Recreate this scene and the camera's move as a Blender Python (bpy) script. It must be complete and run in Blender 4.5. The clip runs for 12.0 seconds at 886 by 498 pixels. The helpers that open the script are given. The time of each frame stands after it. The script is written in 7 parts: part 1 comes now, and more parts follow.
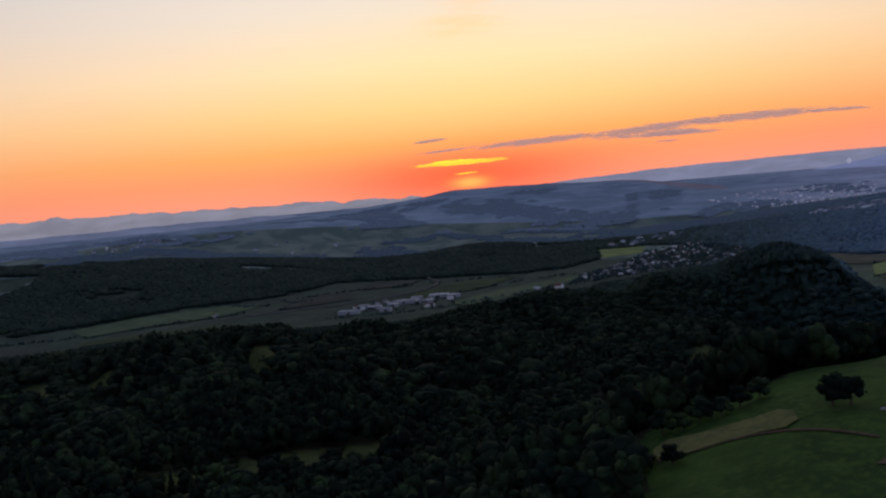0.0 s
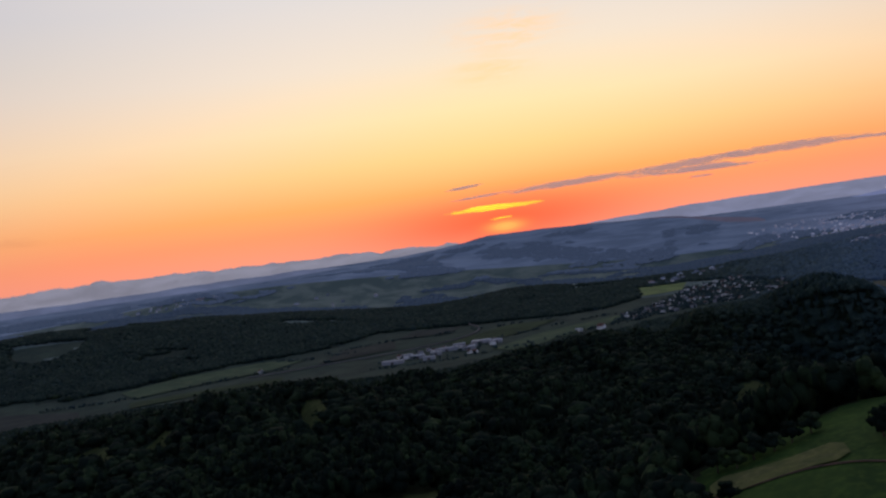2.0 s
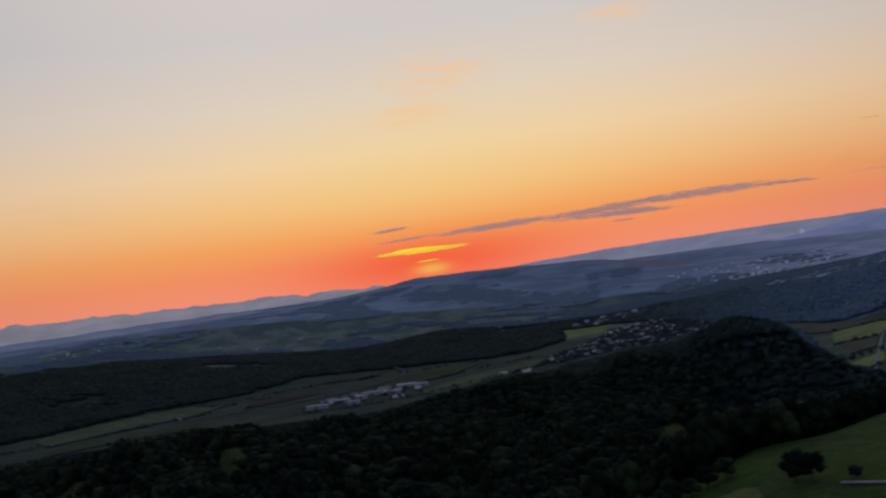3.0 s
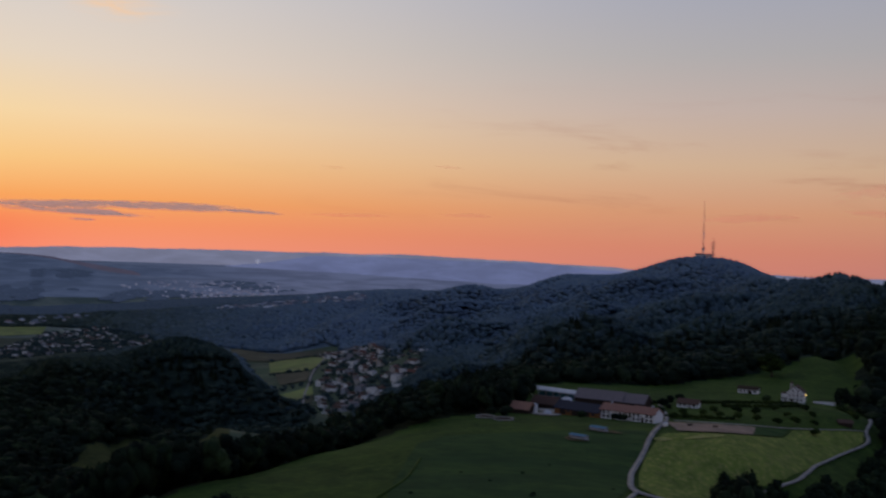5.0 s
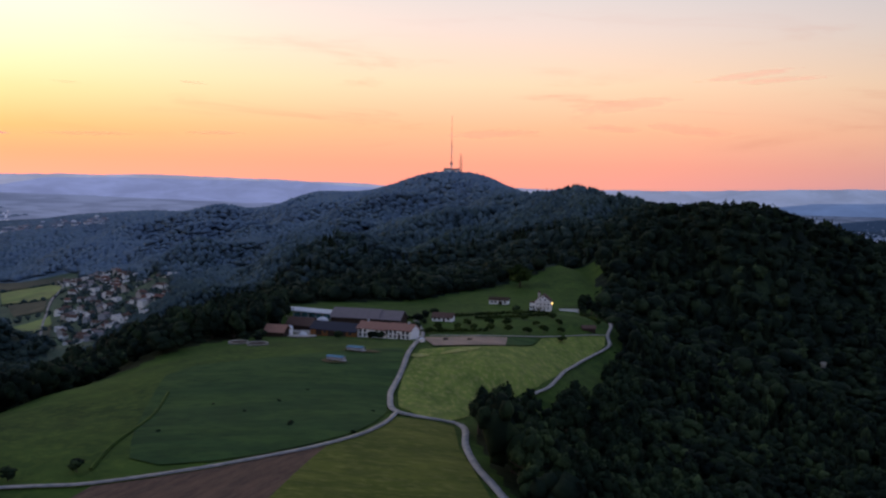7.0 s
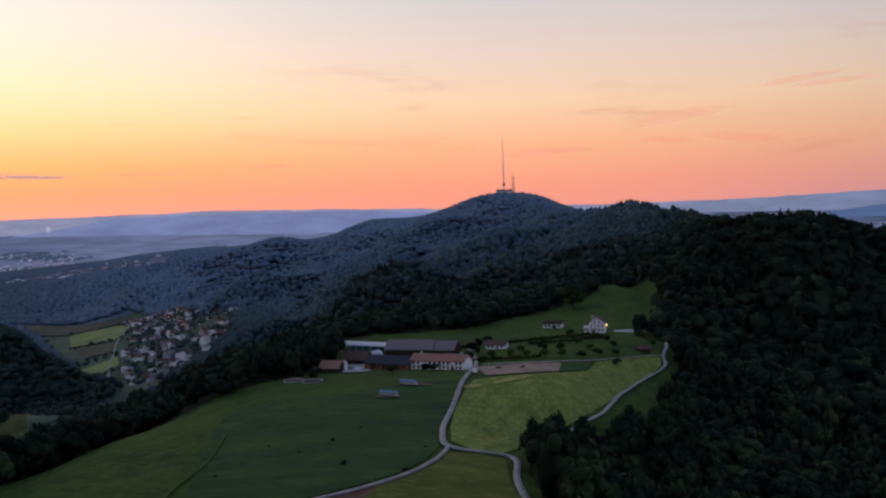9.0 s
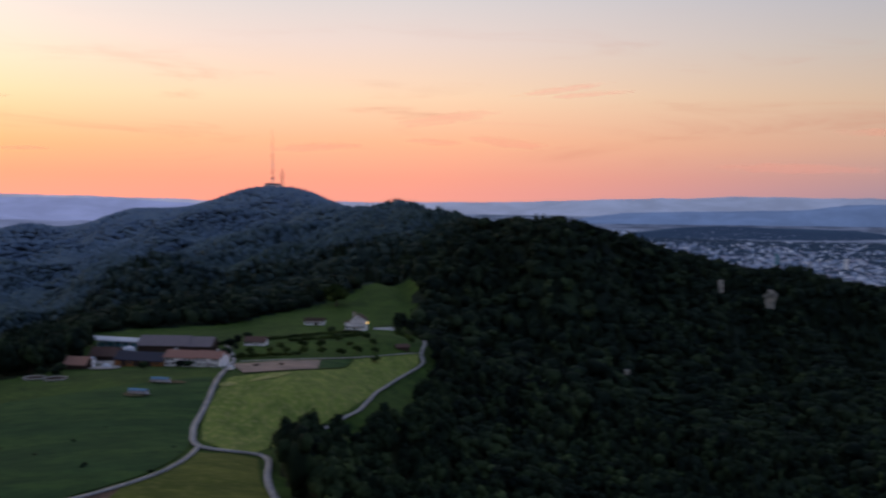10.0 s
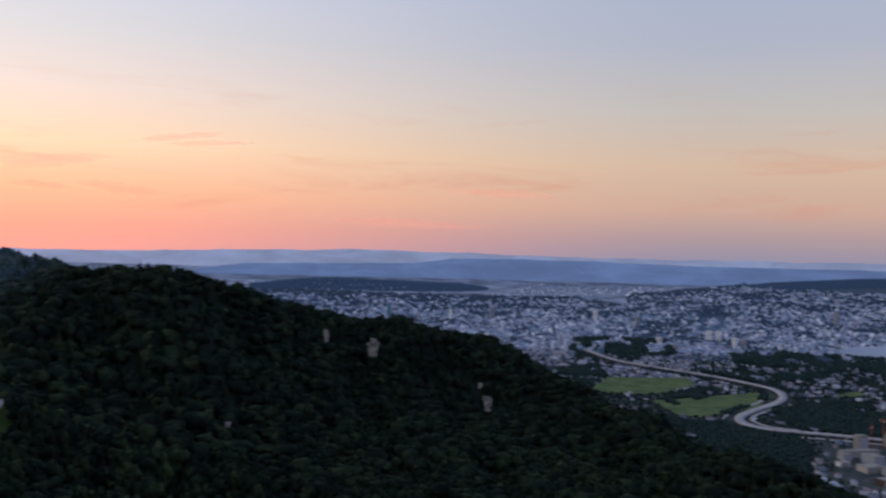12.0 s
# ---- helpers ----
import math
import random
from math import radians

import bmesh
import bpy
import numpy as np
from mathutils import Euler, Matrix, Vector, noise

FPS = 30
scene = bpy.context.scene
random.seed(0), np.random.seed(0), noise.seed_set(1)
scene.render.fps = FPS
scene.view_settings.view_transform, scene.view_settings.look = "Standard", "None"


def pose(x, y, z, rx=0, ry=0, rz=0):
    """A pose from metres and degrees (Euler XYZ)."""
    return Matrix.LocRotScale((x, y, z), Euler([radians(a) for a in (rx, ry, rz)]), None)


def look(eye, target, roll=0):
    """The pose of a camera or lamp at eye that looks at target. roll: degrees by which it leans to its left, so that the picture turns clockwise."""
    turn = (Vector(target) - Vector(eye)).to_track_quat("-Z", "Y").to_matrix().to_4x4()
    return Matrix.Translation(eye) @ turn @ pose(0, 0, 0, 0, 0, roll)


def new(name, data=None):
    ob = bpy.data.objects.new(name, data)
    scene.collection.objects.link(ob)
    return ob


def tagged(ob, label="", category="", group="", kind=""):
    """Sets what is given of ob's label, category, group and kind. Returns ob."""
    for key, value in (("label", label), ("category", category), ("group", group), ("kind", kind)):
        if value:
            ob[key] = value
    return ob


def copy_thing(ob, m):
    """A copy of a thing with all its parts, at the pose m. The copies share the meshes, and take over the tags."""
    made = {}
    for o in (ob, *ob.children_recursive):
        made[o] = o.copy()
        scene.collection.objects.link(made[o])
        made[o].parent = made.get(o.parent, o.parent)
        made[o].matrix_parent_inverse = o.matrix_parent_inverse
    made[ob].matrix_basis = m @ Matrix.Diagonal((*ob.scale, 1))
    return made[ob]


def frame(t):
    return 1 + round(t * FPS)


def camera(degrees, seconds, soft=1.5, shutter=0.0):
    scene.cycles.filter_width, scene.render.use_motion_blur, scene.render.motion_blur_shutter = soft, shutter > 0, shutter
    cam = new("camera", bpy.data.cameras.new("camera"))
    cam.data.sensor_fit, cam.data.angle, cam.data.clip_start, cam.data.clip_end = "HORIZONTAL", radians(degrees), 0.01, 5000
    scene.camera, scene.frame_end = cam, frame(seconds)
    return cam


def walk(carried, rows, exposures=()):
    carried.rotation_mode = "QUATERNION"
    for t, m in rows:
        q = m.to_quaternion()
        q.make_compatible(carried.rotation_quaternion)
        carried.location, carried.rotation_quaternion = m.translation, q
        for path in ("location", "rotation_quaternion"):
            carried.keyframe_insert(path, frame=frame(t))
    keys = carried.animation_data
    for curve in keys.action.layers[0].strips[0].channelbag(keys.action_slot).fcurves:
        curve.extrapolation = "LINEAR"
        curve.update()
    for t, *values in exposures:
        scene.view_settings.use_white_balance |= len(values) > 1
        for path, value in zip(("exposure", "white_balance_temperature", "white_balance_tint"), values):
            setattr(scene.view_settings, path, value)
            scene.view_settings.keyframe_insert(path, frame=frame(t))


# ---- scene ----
SOFT = 2.3
EXPOSURES = [(0.0, -1.22), (1.0, -1.15), (1.5, -1.0), (2.0, -1.22), (2.5, -1.45), (3.5, -1.6), (5.3, -1.4), (5.5, -1.22), (6.0, -0.85), (6.5, -0.48), (7.0, -0.62), (7.7, -0.78),
             (9.3, -0.85), (9.8, -0.8), (10.5, -0.5), (11.5, -0.54), (12.0, -0.54)]
SK_NEAR, SK_MID = 2.65, 1.85               # how much brighter the sky is towards the sun
SK_SIDE, SK_BACK = 1.22, 1.9
UP_WEST, UP_NORTH = 2.6, 1.9              # the afterglow above it
ZENITH = (150, 170, 225, 0.95)
# emission of the far plain, standing for the haze over it
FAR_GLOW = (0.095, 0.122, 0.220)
HAZE, HAZE_TOWN = (0.016, 0.023, 0.044), (0.016, 0.028, 0.062)      # haze put in as emission on far woods, fields and town
# emission colours of the horizon ridges, standing for the haze before them
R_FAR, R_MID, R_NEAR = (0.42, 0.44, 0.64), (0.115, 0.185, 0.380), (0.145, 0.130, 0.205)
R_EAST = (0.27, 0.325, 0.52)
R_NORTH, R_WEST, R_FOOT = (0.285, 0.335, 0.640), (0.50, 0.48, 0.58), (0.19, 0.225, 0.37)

# a drone hovers over a wooded ridge and turns from the sunset to the town
cam = camera(47.15, 12.0, soft=SOFT, shutter=0.3)
walk(cam, [
    (0.0, pose(-15.2, -27.2, 74.6, 86.54, 5.06, -2.42)),
    (0.5, pose(-15.6, -27.3, 75.1, 86.55, 5.82, -0.43)),
    (1.0, pose(-16.5, -29.6, 76.0, 86.34, 5.83, -0.37)),
    (1.5, pose(-19.1, -39.1, 77.1, 87.16, 5.72, -0.29)),
    (2.0, pose(-19.5, -40.3, 78.1, 89.35, 7.83, -0.40)),
    (2.5, pose(-18.5, -38.8, 78.6, 91.18, 8.33, -0.55)),
    (3.0, pose(-16.4, -38.2, 78.9, 91.19, 7.75, -4.57)),
    (3.5, pose(-14.1, -36.3, 78.9, 90.58, 3.80, -13.54)),
    (3.7, pose(-13.0, -34.4, 79.0, 90.67, 2.57, -17.04)),
    (5.3, pose(-8.0, -7.9, 80.5, 89.58, -2.31, -37.95)),
    (5.5, pose(-6.5, -5.2, 80.7, 88.52, -2.44, -40.11)),
    (6.0, pose(-2.5, -1.2, 80.0, 85.36, -3.16, -44.41)),
    (6.5, pose(0.0, 0.0, 80.0, 85.17, -2.43, -48.20)),
    (7.0, pose(0.9, -0.1, 80.1, 86.22, -1.00, -48.50)),
    (7.5, pose(1.2, -1.3, 80.7, 86.81, -0.21, -46.39)),
    (7.7, pose(1.2, -1.9, 80.7, 87.34, 0.26, -45.95)),
    (9.3, pose(2.7, -6.3, 85.1, 87.40, 2.70, -45.87)),
    (9.5, pose(2.9, -6.6, 85.1, 87.37, 2.27, -47.95)),
    (10.0, pose(4.5, -7.9, 85.4, 87.00, -0.27, -58.29)),
    (10.5, pose(6.1, -9.1, 84.3, 87.12, -0.89, -66.65)),
    (11.0, pose(8.2, -11.6, 82.7, 88.11, -1.33, -69.44)),
    (11.5, pose(10.9, -14.7, 83.7, 89.86, -1.61, -72.75)),
    (12.0, pose(13.4, -18.2, 85.0, 90.15, -1.37, -79.36)),
], exposures=EXPOSURES)

# ---------------------------------------------------------------- sky and sun
SUN_BEARING, SUN_HEIGHT = 4.0, 0.15      # degrees: the sun is just going down behind the western hill


def lin(r, g, b, k=1.0):
    """Linear colour of a screen colour, times k."""
    return tuple(k * (v / 255 / 12.92 if v / 255 <= 0.04045 else ((v / 255 + 0.055) / 1.055) ** 2.4) for v in (r, g, b)) + (1.0,)


class Net:
    """Short-hand for a node tree."""

    def __init__(self, tree):
        self.tree = tree
        tree.nodes.clear()

    def node(self, kind, **inputs):
        n = self.tree.nodes.new(kind)
        for key, value in inputs.items():
            self.put(n, key.replace("_", " "), value)
        return n

    def put(self, n, key, value):
        s = n.inputs[int(key)] if key.isdigit() else n.inputs[key]
        if isinstance(value, bpy.types.NodeSocket):
            self.tree.links.new(value, s)
        else:
            s.default_value = value

    def math(self, op, a, b=0.0, c=0.0, clamp=False):
        n = self.tree.nodes.new("ShaderNodeMath")
        n.operation, n.use_clamp = op, clamp
        for i, v in enumerate((a, b, c)):
            self.put(n, str(i), v)
        return n.outputs[0]

    def ramp(self, fac, stops, interpolation="LINEAR"):
        n = self.tree.nodes.new("ShaderNodeValToRGB")
        n.color_ramp.interpolation = interpolation
        while len(n.color_ramp.elements) < len(stops):
            n.color_ramp.elements.new(0.5)
        for e, (at, col) in zip(n.color_ramp.elements, stops):
            e.position, e.color = at, col
        self.put(n, "Fac", fac)
        return n.outputs["Color"]

    def mix(self, fac, a, b, blend="MIX"):
        n = self.tree.nodes.new("ShaderNodeMix")
        n.data_type, n.blend_type = "RGBA", blend
        self.put(n, "0", fac), self.put(n, "6", a), self.put(n, "7", b)
        return n.outputs[2]

    def smooth(self, v, lo, hi):
        n = self.tree.nodes.new("ShaderNodeMapRange")
        n.interpolation_type = "SMOOTHSTEP"
        self.put(n, "0", v), self.put(n, "1", lo), self.put(n, "2", hi)
        return n.outputs[0]

    def bearing(self, place, lo, hi):
        """0 to 1 between two bearings, in degrees from +y towards +x."""
        x, y, z = self.node("ShaderNodeSeparateXYZ", Vector=place).outputs
        return self.smooth(self.math("MULTIPLY", self.math("ARCTAN2", x, y), 180 / math.pi), lo, hi)

    def noise(self, vector, scale, detail=4.0, rough=0.55, distortion=0.0):
        n = self.node("ShaderNodeTexNoise", Scale=scale, Detail=detail, Roughness=rough, Distortion=distortion)
        if vector is not None:
            self.put(n, "Vector", vector)
        return n.outputs["Fac"]


def make_world():
    world = bpy.data.worlds.new("dusk_sky")
    scene.world = world
    world.use_nodes = True
    n = Net(world.node_tree)
    way = n.node("ShaderNodeTexCoord").outputs["Generated"]
    xyz = n.node("ShaderNodeSeparateXYZ", Vector=way)
    x, y, z = xyz.outputs
    height = n.math("MULTIPLY", n.math("ARCSINE", z), 180 / math.pi)          # degrees over the horizon
    s, c = math.sin(radians(SUN_BEARING)), math.cos(radians(SUN_BEARING))
    across = n.math("ARCTAN2", n.math("SUBTRACT", n.math("MULTIPLY", x, c), n.math("MULTIPLY", y, s)),
                    n.math("ADD", n.math("MULTIPLY", x, s), n.math("MULTIPLY", y, c)))
    across = n.math("MULTIPLY", across, 180 / math.pi)                          # degrees from the sun, to its north
    away = n.math("ABSOLUTE", across)
    h = n.math("DIVIDE", height, 60.0, clamp=True)
    deg = lambda v: v / 60.0
    near = n.ramp(h, [(0, lin(255, 152, 120, SK_NEAR)), (deg(1.3), lin(255, 152, 102, SK_NEAR)), (deg(2.6), lin(255, 168, 96, SK_NEAR)), (deg(4.6), lin(255, 199, 134, SK_NEAR)),
                      (deg(7), lin(251, 217, 174, SK_NEAR)), (deg(10), lin(234, 217, 200, SK_NEAR)), (deg(14), lin(218, 211, 208, SK_NEAR)), (deg(22), lin(232, 218, 205, UP_WEST)),
                      (deg(34), lin(225, 218, 215, UP_WEST)), (1, lin(*ZENITH))])
    mid = n.ramp(h, [(0, lin(250, 157, 136, SK_MID)), (deg(1.0), lin(252, 161, 133, SK_MID)), (deg(3), lin(253, 183, 142, SK_MID)), (deg(5.5), lin(250, 211, 176, SK_MID)), (deg(8.5), lin(233, 211, 201, SK_MID)),
                     (deg(11.5), lin(212, 207, 208, SK_MID)), (deg(16), lin(194, 199, 220, SK_MID)), (deg(24), lin(222, 214, 214, UP_NORTH)), (deg(34), lin(215, 215, 225, UP_NORTH)), (1, lin(*ZENITH))])
    side = n.ramp(h, [(0, lin(166, 158, 180, SK_SIDE)), (deg(1.0), lin(190, 166, 172, SK_SIDE)), (deg(2.6), lin(224, 186, 168, SK_SIDE)), (deg(5), lin(232, 202, 178, SK_SIDE)), (deg(8), lin(212, 206, 202, SK_SIDE)),
                      (deg(11.5), lin(192, 198, 216, SK_SIDE)), (deg(16), lin(182, 194, 222, SK_SIDE)), (deg(24), lin(160, 175, 215, SK_SIDE)), (deg(34), lin(150, 170, 220, SK_SIDE)), (1, lin(*ZENITH))])
    back = n.ramp(h, [(0, lin(120, 128, 160, SK_BACK)), (deg(6), lin(178, 160, 175, SK_BACK)), (deg(14), lin(160, 168, 200, SK_BACK)), (deg(34), lin(150, 168, 212, SK_BACK)), (1, lin(*ZENITH))])
    col = n.mix(n.smooth(away, 6.0, 48.0), near, mid)
    col = n.mix(n.smooth(away, 42.0, 92.0), col, side)
    col = n.mix(n.smooth(away, 98.0, 165.0), col, back)
    # thin high cirrus, rosy from below
    flat = n.node("ShaderNodeCombineXYZ", X=n.math("MULTIPLY", across, 0.09), Y=n.math("MULTIPLY", height, 0.62), Z=0.0).outputs[0]
    veil = n.math("MULTIPLY", n.smooth(n.noise(flat, 1.0, 6.0, 0.62, 0.6), 0.52, 0.78),
                  n.math("MULTIPLY", n.smooth(height, 0.8, 3.0), n.smooth(n.math("MULTIPLY", height, -1.0), -11.0, -5.0)))
    veil = n.math("MULTIPLY", veil, n.smooth(away, 14.0, 40.0))
    col = n.mix(n.math("MULTIPLY", veil, 0.4), col, lin(250, 160, 138))
    # two soft puffs high over the sun
    for cx, cz, wx, wz in ((1.6, 10.9, 2.6, 1.0), (12.5, 12.7, 1.8, 0.5), (0.2, 8.9, 2.0, 0.7)):
        q = n.math("ADD", n.math("POWER", n.math("DIVIDE", n.math("SUBTRACT", across, cx), wx), 2.0), n.math("POWER", n.math("DIVIDE", n.math("SUBTRACT", height, cz), wz), 2.0))
        puff = n.math("MULTIPLY", n.math("EXPONENT", n.math("MULTIPLY", q, -1.0)), n.smooth(n.noise(flat, 4.0, 5.0, 0.65, 0.8), 0.3, 0.7))
        col = n.mix(n.math("MULTIPLY", puff, 0.95), col, lin(255, 206, 158, SK_NEAR))
    # glow round the sun and the last of its disc
    dx, dz = n.math("DIVIDE", n.math("SUBTRACT", across, 0.0), 1.0), n.math("SUBTRACT", height, SUN_HEIGHT)

    def bell(wx, wz, up=0.0):
        q = n.math("ADD", n.math("POWER", n.math("DIVIDE", dx, wx), 2.0), n.math("POWER", n.math("DIVIDE", n.math("SUBTRACT", dz, up), wz), 2.0))
        return n.math("EXPONENT", n.math("MULTIPLY", q, -1.0))
    col = n.mix(n.math("MULTIPLY", bell(11.0, 4.0, 6.0), 0.2, clamp=True), col, lin(255, 236, 140, SK_NEAR))
    col = n.mix(n.math("MULTIPLY", bell(7.5, 1.5, 0.4), 0.75, clamp=True), col, lin(255, 78, 40, SK_NEAR))
    col = n.mix(n.math("MULTIPLY", bell(0.95, 0.3, 0.02), 0.9, clamp=True), col, lin(255, 190, 95, 2.6))
    # the open sky overhead
    sky = n.node("ShaderNodeTexSky")
    sky.sky_type, sky.sun_disc = "NISHITA", False
    sky.sun_elevation, sky.sun_rotation = radians(1.0), radians(SUN_BEARING)
    high = n.mix(1.0, col, n.mix(1.0, sky.outputs[0], (0.1, 0.1, 0.1, 1), "MULTIPLY"), "ADD")
    col = n.mix(n.smooth(height, 16.0, 40.0), col, high)
    below = n.smooth(height, -3.0, -0.2)
    col = n.mix(below, (0.02, 0.025, 0.035, 1), col)
    n.node("ShaderNodeOutputWorld", Surface=n.node("ShaderNodeBackground", Color=col, Strength=1.0).outputs[0])


make_world()
sun = new("sun", bpy.data.lights.new("sun", "SUN"))
sun.data.energy, sun.data.angle, sun.data.color = 0.6, radians(0.6), (1.0, 0.5, 0.22)
sb = radians(SUN_BEARING)
sun.matrix_world = look((1000 * math.sin(sb), 1000 * math.cos(sb), 1000 * math.tan(radians(SUN_HEIGHT))), (0, 0, 0))


# ---------------------------------------------------------------- materials
def material(name, build, roughness=0.9, specular=0.04):
    m = bpy.data.materials.new(name)
    m.use_nodes = True
    n = Net(m.node_tree)
    place = n.node("ShaderNodeNewGeometry").outputs["Position"]
    bsdf = n.node("ShaderNodeBsdfPrincipled", Roughness=roughness)
    bsdf.inputs["Specular IOR Level"].default_value = specular
    out = n.node("ShaderNodeOutputMaterial", Surface=bsdf.outputs[0])
    build(n, bsdf, place, out)
    return m


def bumped(n, bsdf, value, strength, distance):
    n.put(bsdf, "Normal", n.node("ShaderNodeBump", Strength=strength, Distance=distance, Height=value).outputs[0])


def two_scale(a, b, c, fine, coarse, bump=0.4, depth=0.2, stretch=None, air=None):
    """Three colours mixed by a fine and a coarse noise of real size (1 / metres)."""
    def build(n, bsdf, place, out):
        p = place
        if stretch:
            turn = n.node("ShaderNodeMapping", Vector=place, Rotation=(0, 0, radians(stretch[0])), Scale=(1, 1 / stretch[1], 1))
            turn.vector_type = "TEXTURE"
            p = turn.outputs[0]
        f1, f2 = n.noise(p, fine, 5.0, 0.65), n.noise(p, coarse, 4.0, 0.6, 0.4)
        col = n.mix(n.smooth(f2, 0.35, 0.65), a + (1,), b + (1,))
        col = n.mix(n.math("MULTIPLY", n.smooth(f1, 0.45, 0.66), 0.85), col, c + (1,))
        wear = n.noise(p, math.sqrt(fine * coarse), 5.0, 0.65, 0.15)
        col = n.mix(n.smooth(wear, 0.30, 0.72), n.mix(1.0, col, (0.72, 0.75, 0.75, 1), 'MULTIPLY'), n.mix(1.0, col, (1.22, 1.16, 1.05, 1), 'MULTIPLY'))
        n.put(bsdf, "Base Color", col)
        bumped(n, bsdf, f1, bump, depth)
        if air:
            n.put(bsdf, "Emission Color", air + (1,))
            n.put(bsdf, "Emission Strength", 1.0)
    return build


def foliage(a, b, c, leaf=0.9, air=None, deep=0.55, tree_size=0.1):
    """Leaves: the hue changes from stand to stand and tree to tree, with finer mottling inside."""
    def build(n, bsdf, place, out):
        island = n.node("ShaderNodeNewGeometry").outputs["Random Per Island"]
        plan = n.node("ShaderNodeMapping", Vector=place, Scale=(1, 1, 0.02)).outputs[0]
        cell = n.node("ShaderNodeTexVoronoi", Vector=plan, Scale=tree_size)
        pick = n.math("ADD", n.math("MULTIPLY", n.node("ShaderNodeSeparateColor", Color=cell.outputs["Color"]).outputs[0], 0.78), n.math("MULTIPLY", island, 0.22))
        stand = n.noise(place, 0.012, 3.0)
        mott = n.noise(place, leaf, 4.0, 0.7)
        col = n.mix(n.smooth(stand, 0.36, 0.64), a + (1,), b + (1,))
        col = n.mix(n.math("MULTIPLY", n.math("POWER", pick, 3.0), 0.95), col, c + (1,))
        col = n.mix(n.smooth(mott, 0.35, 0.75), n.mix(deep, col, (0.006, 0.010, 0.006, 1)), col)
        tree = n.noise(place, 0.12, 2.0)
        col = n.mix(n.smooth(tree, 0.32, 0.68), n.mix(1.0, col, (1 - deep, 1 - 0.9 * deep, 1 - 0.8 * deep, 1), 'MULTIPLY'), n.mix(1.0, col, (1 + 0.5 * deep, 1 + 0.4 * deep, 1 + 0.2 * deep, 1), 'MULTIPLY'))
        n.put(bsdf, "Base Color", col)
        bumped(n, bsdf, mott, 0.8, 0.5)
        # haze over far trees, added as emission from the leaves
        if air:
            n.put(bsdf, "Emission Color", air + (1,))
            n.put(bsdf, "Emission Strength", 1.0)
    return build


def plain(col, vary=0.15, scale=0.6, bump=0.1):
    def build(n, bsdf, place, out):
        f = n.noise(place, scale, 5.0, 0.6)
        n.put(bsdf, "Base Color", n.mix(n.math("MULTIPLY", f, 2 * vary), col + (1,), tuple(v * 0.45 for v in col) + (1,)))
        bumped(n, bsdf, f, bump, 0.05)
    return build


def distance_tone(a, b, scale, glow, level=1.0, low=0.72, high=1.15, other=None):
    """Backdrop of the far country: faint air-light, put in as emission, over dull fields and woods."""
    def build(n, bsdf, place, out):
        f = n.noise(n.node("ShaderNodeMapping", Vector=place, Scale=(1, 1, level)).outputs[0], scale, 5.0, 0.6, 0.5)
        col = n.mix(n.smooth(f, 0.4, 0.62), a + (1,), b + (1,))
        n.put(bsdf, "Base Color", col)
        # emitted haze shifts to a second tint between bearings 15 and 30
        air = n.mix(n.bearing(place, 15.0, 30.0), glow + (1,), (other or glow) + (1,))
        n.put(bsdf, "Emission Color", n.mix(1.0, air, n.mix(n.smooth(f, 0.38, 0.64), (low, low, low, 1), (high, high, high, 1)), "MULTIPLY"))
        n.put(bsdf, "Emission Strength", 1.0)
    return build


def lamp_glow(col, strength):
    def build(n, bsdf, place, out):
        n.put(bsdf, "Base Color", col + (1,))
        n.put(bsdf, "Emission Color", col + (1,))
        n.put(bsdf, "Emission Strength", strength)
    return build


M_FLOOR = material("woodland_floor", two_scale((0.022, 0.030, 0.014), (0.030, 0.034, 0.018), (0.012, 0.018, 0.010), 0.3, 0.02))
M_PASTURE = material("pasture_grass", two_scale((0.038, 0.074, 0.016), (0.024, 0.052, 0.014), (0.056, 0.092, 0.019), 0.35, 0.016))
M_LUSH = material("dark_lush_grass", two_scale((0.021, 0.054, 0.020), (0.033, 0.073, 0.022), (0.014, 0.040, 0.017), 0.2, 0.018, stretch=(-43, 3.0)))
M_MOWN = material("mown_yellow_green_meadow", two_scale((0.128, 0.172, 0.040), (0.096, 0.142, 0.031), (0.200, 0.212, 0.072), 0.22, 0.03, stretch=(42, 2.2)))
M_OLIVE = material("olive_stubble_field", two_scale((0.090, 0.104, 0.024), (0.066, 0.084, 0.018), (0.120, 0.125, 0.038), 0.3, 0.03, stretch=(-61, 3.0)))
M_SOIL = material("ploughed_brown_soil", two_scale((0.105, 0.068, 0.052), (0.090, 0.058, 0.046), (0.125, 0.085, 0.066), 0.4, 0.03, stretch=(10, 5.0)))
M_WEST_ROAD = material("grey_valley_road", two_scale((0.11, 0.11, 0.12), (0.09, 0.09, 0.10), (0.13, 0.13, 0.14), 0.5, 0.05))
M_EARTH = material("trampled_bare_earth", two_scale((0.085, 0.066, 0.042), (0.040, 0.056, 0.022), (0.110, 0.084, 0.060), 0.5, 0.12))
M_SAND = material("pale_riding_sand", two_scale((0.24, 0.18, 0.15), (0.20, 0.155, 0.13), (0.28, 0.22, 0.19), 0.3, 0.05))
M_DRY = material("dry_straw_grass", two_scale((0.24, 0.25, 0.085), (0.17, 0.20, 0.06), (0.32, 0.30, 0.14), 0.4, 0.06))
M_ROAD = material("pale_asphalt_lane", two_scale((0.25, 0.25, 0.265), (0.21, 0.21, 0.225), (0.28, 0.28, 0.295), 0.8, 0.05, 0.2, 0.02))
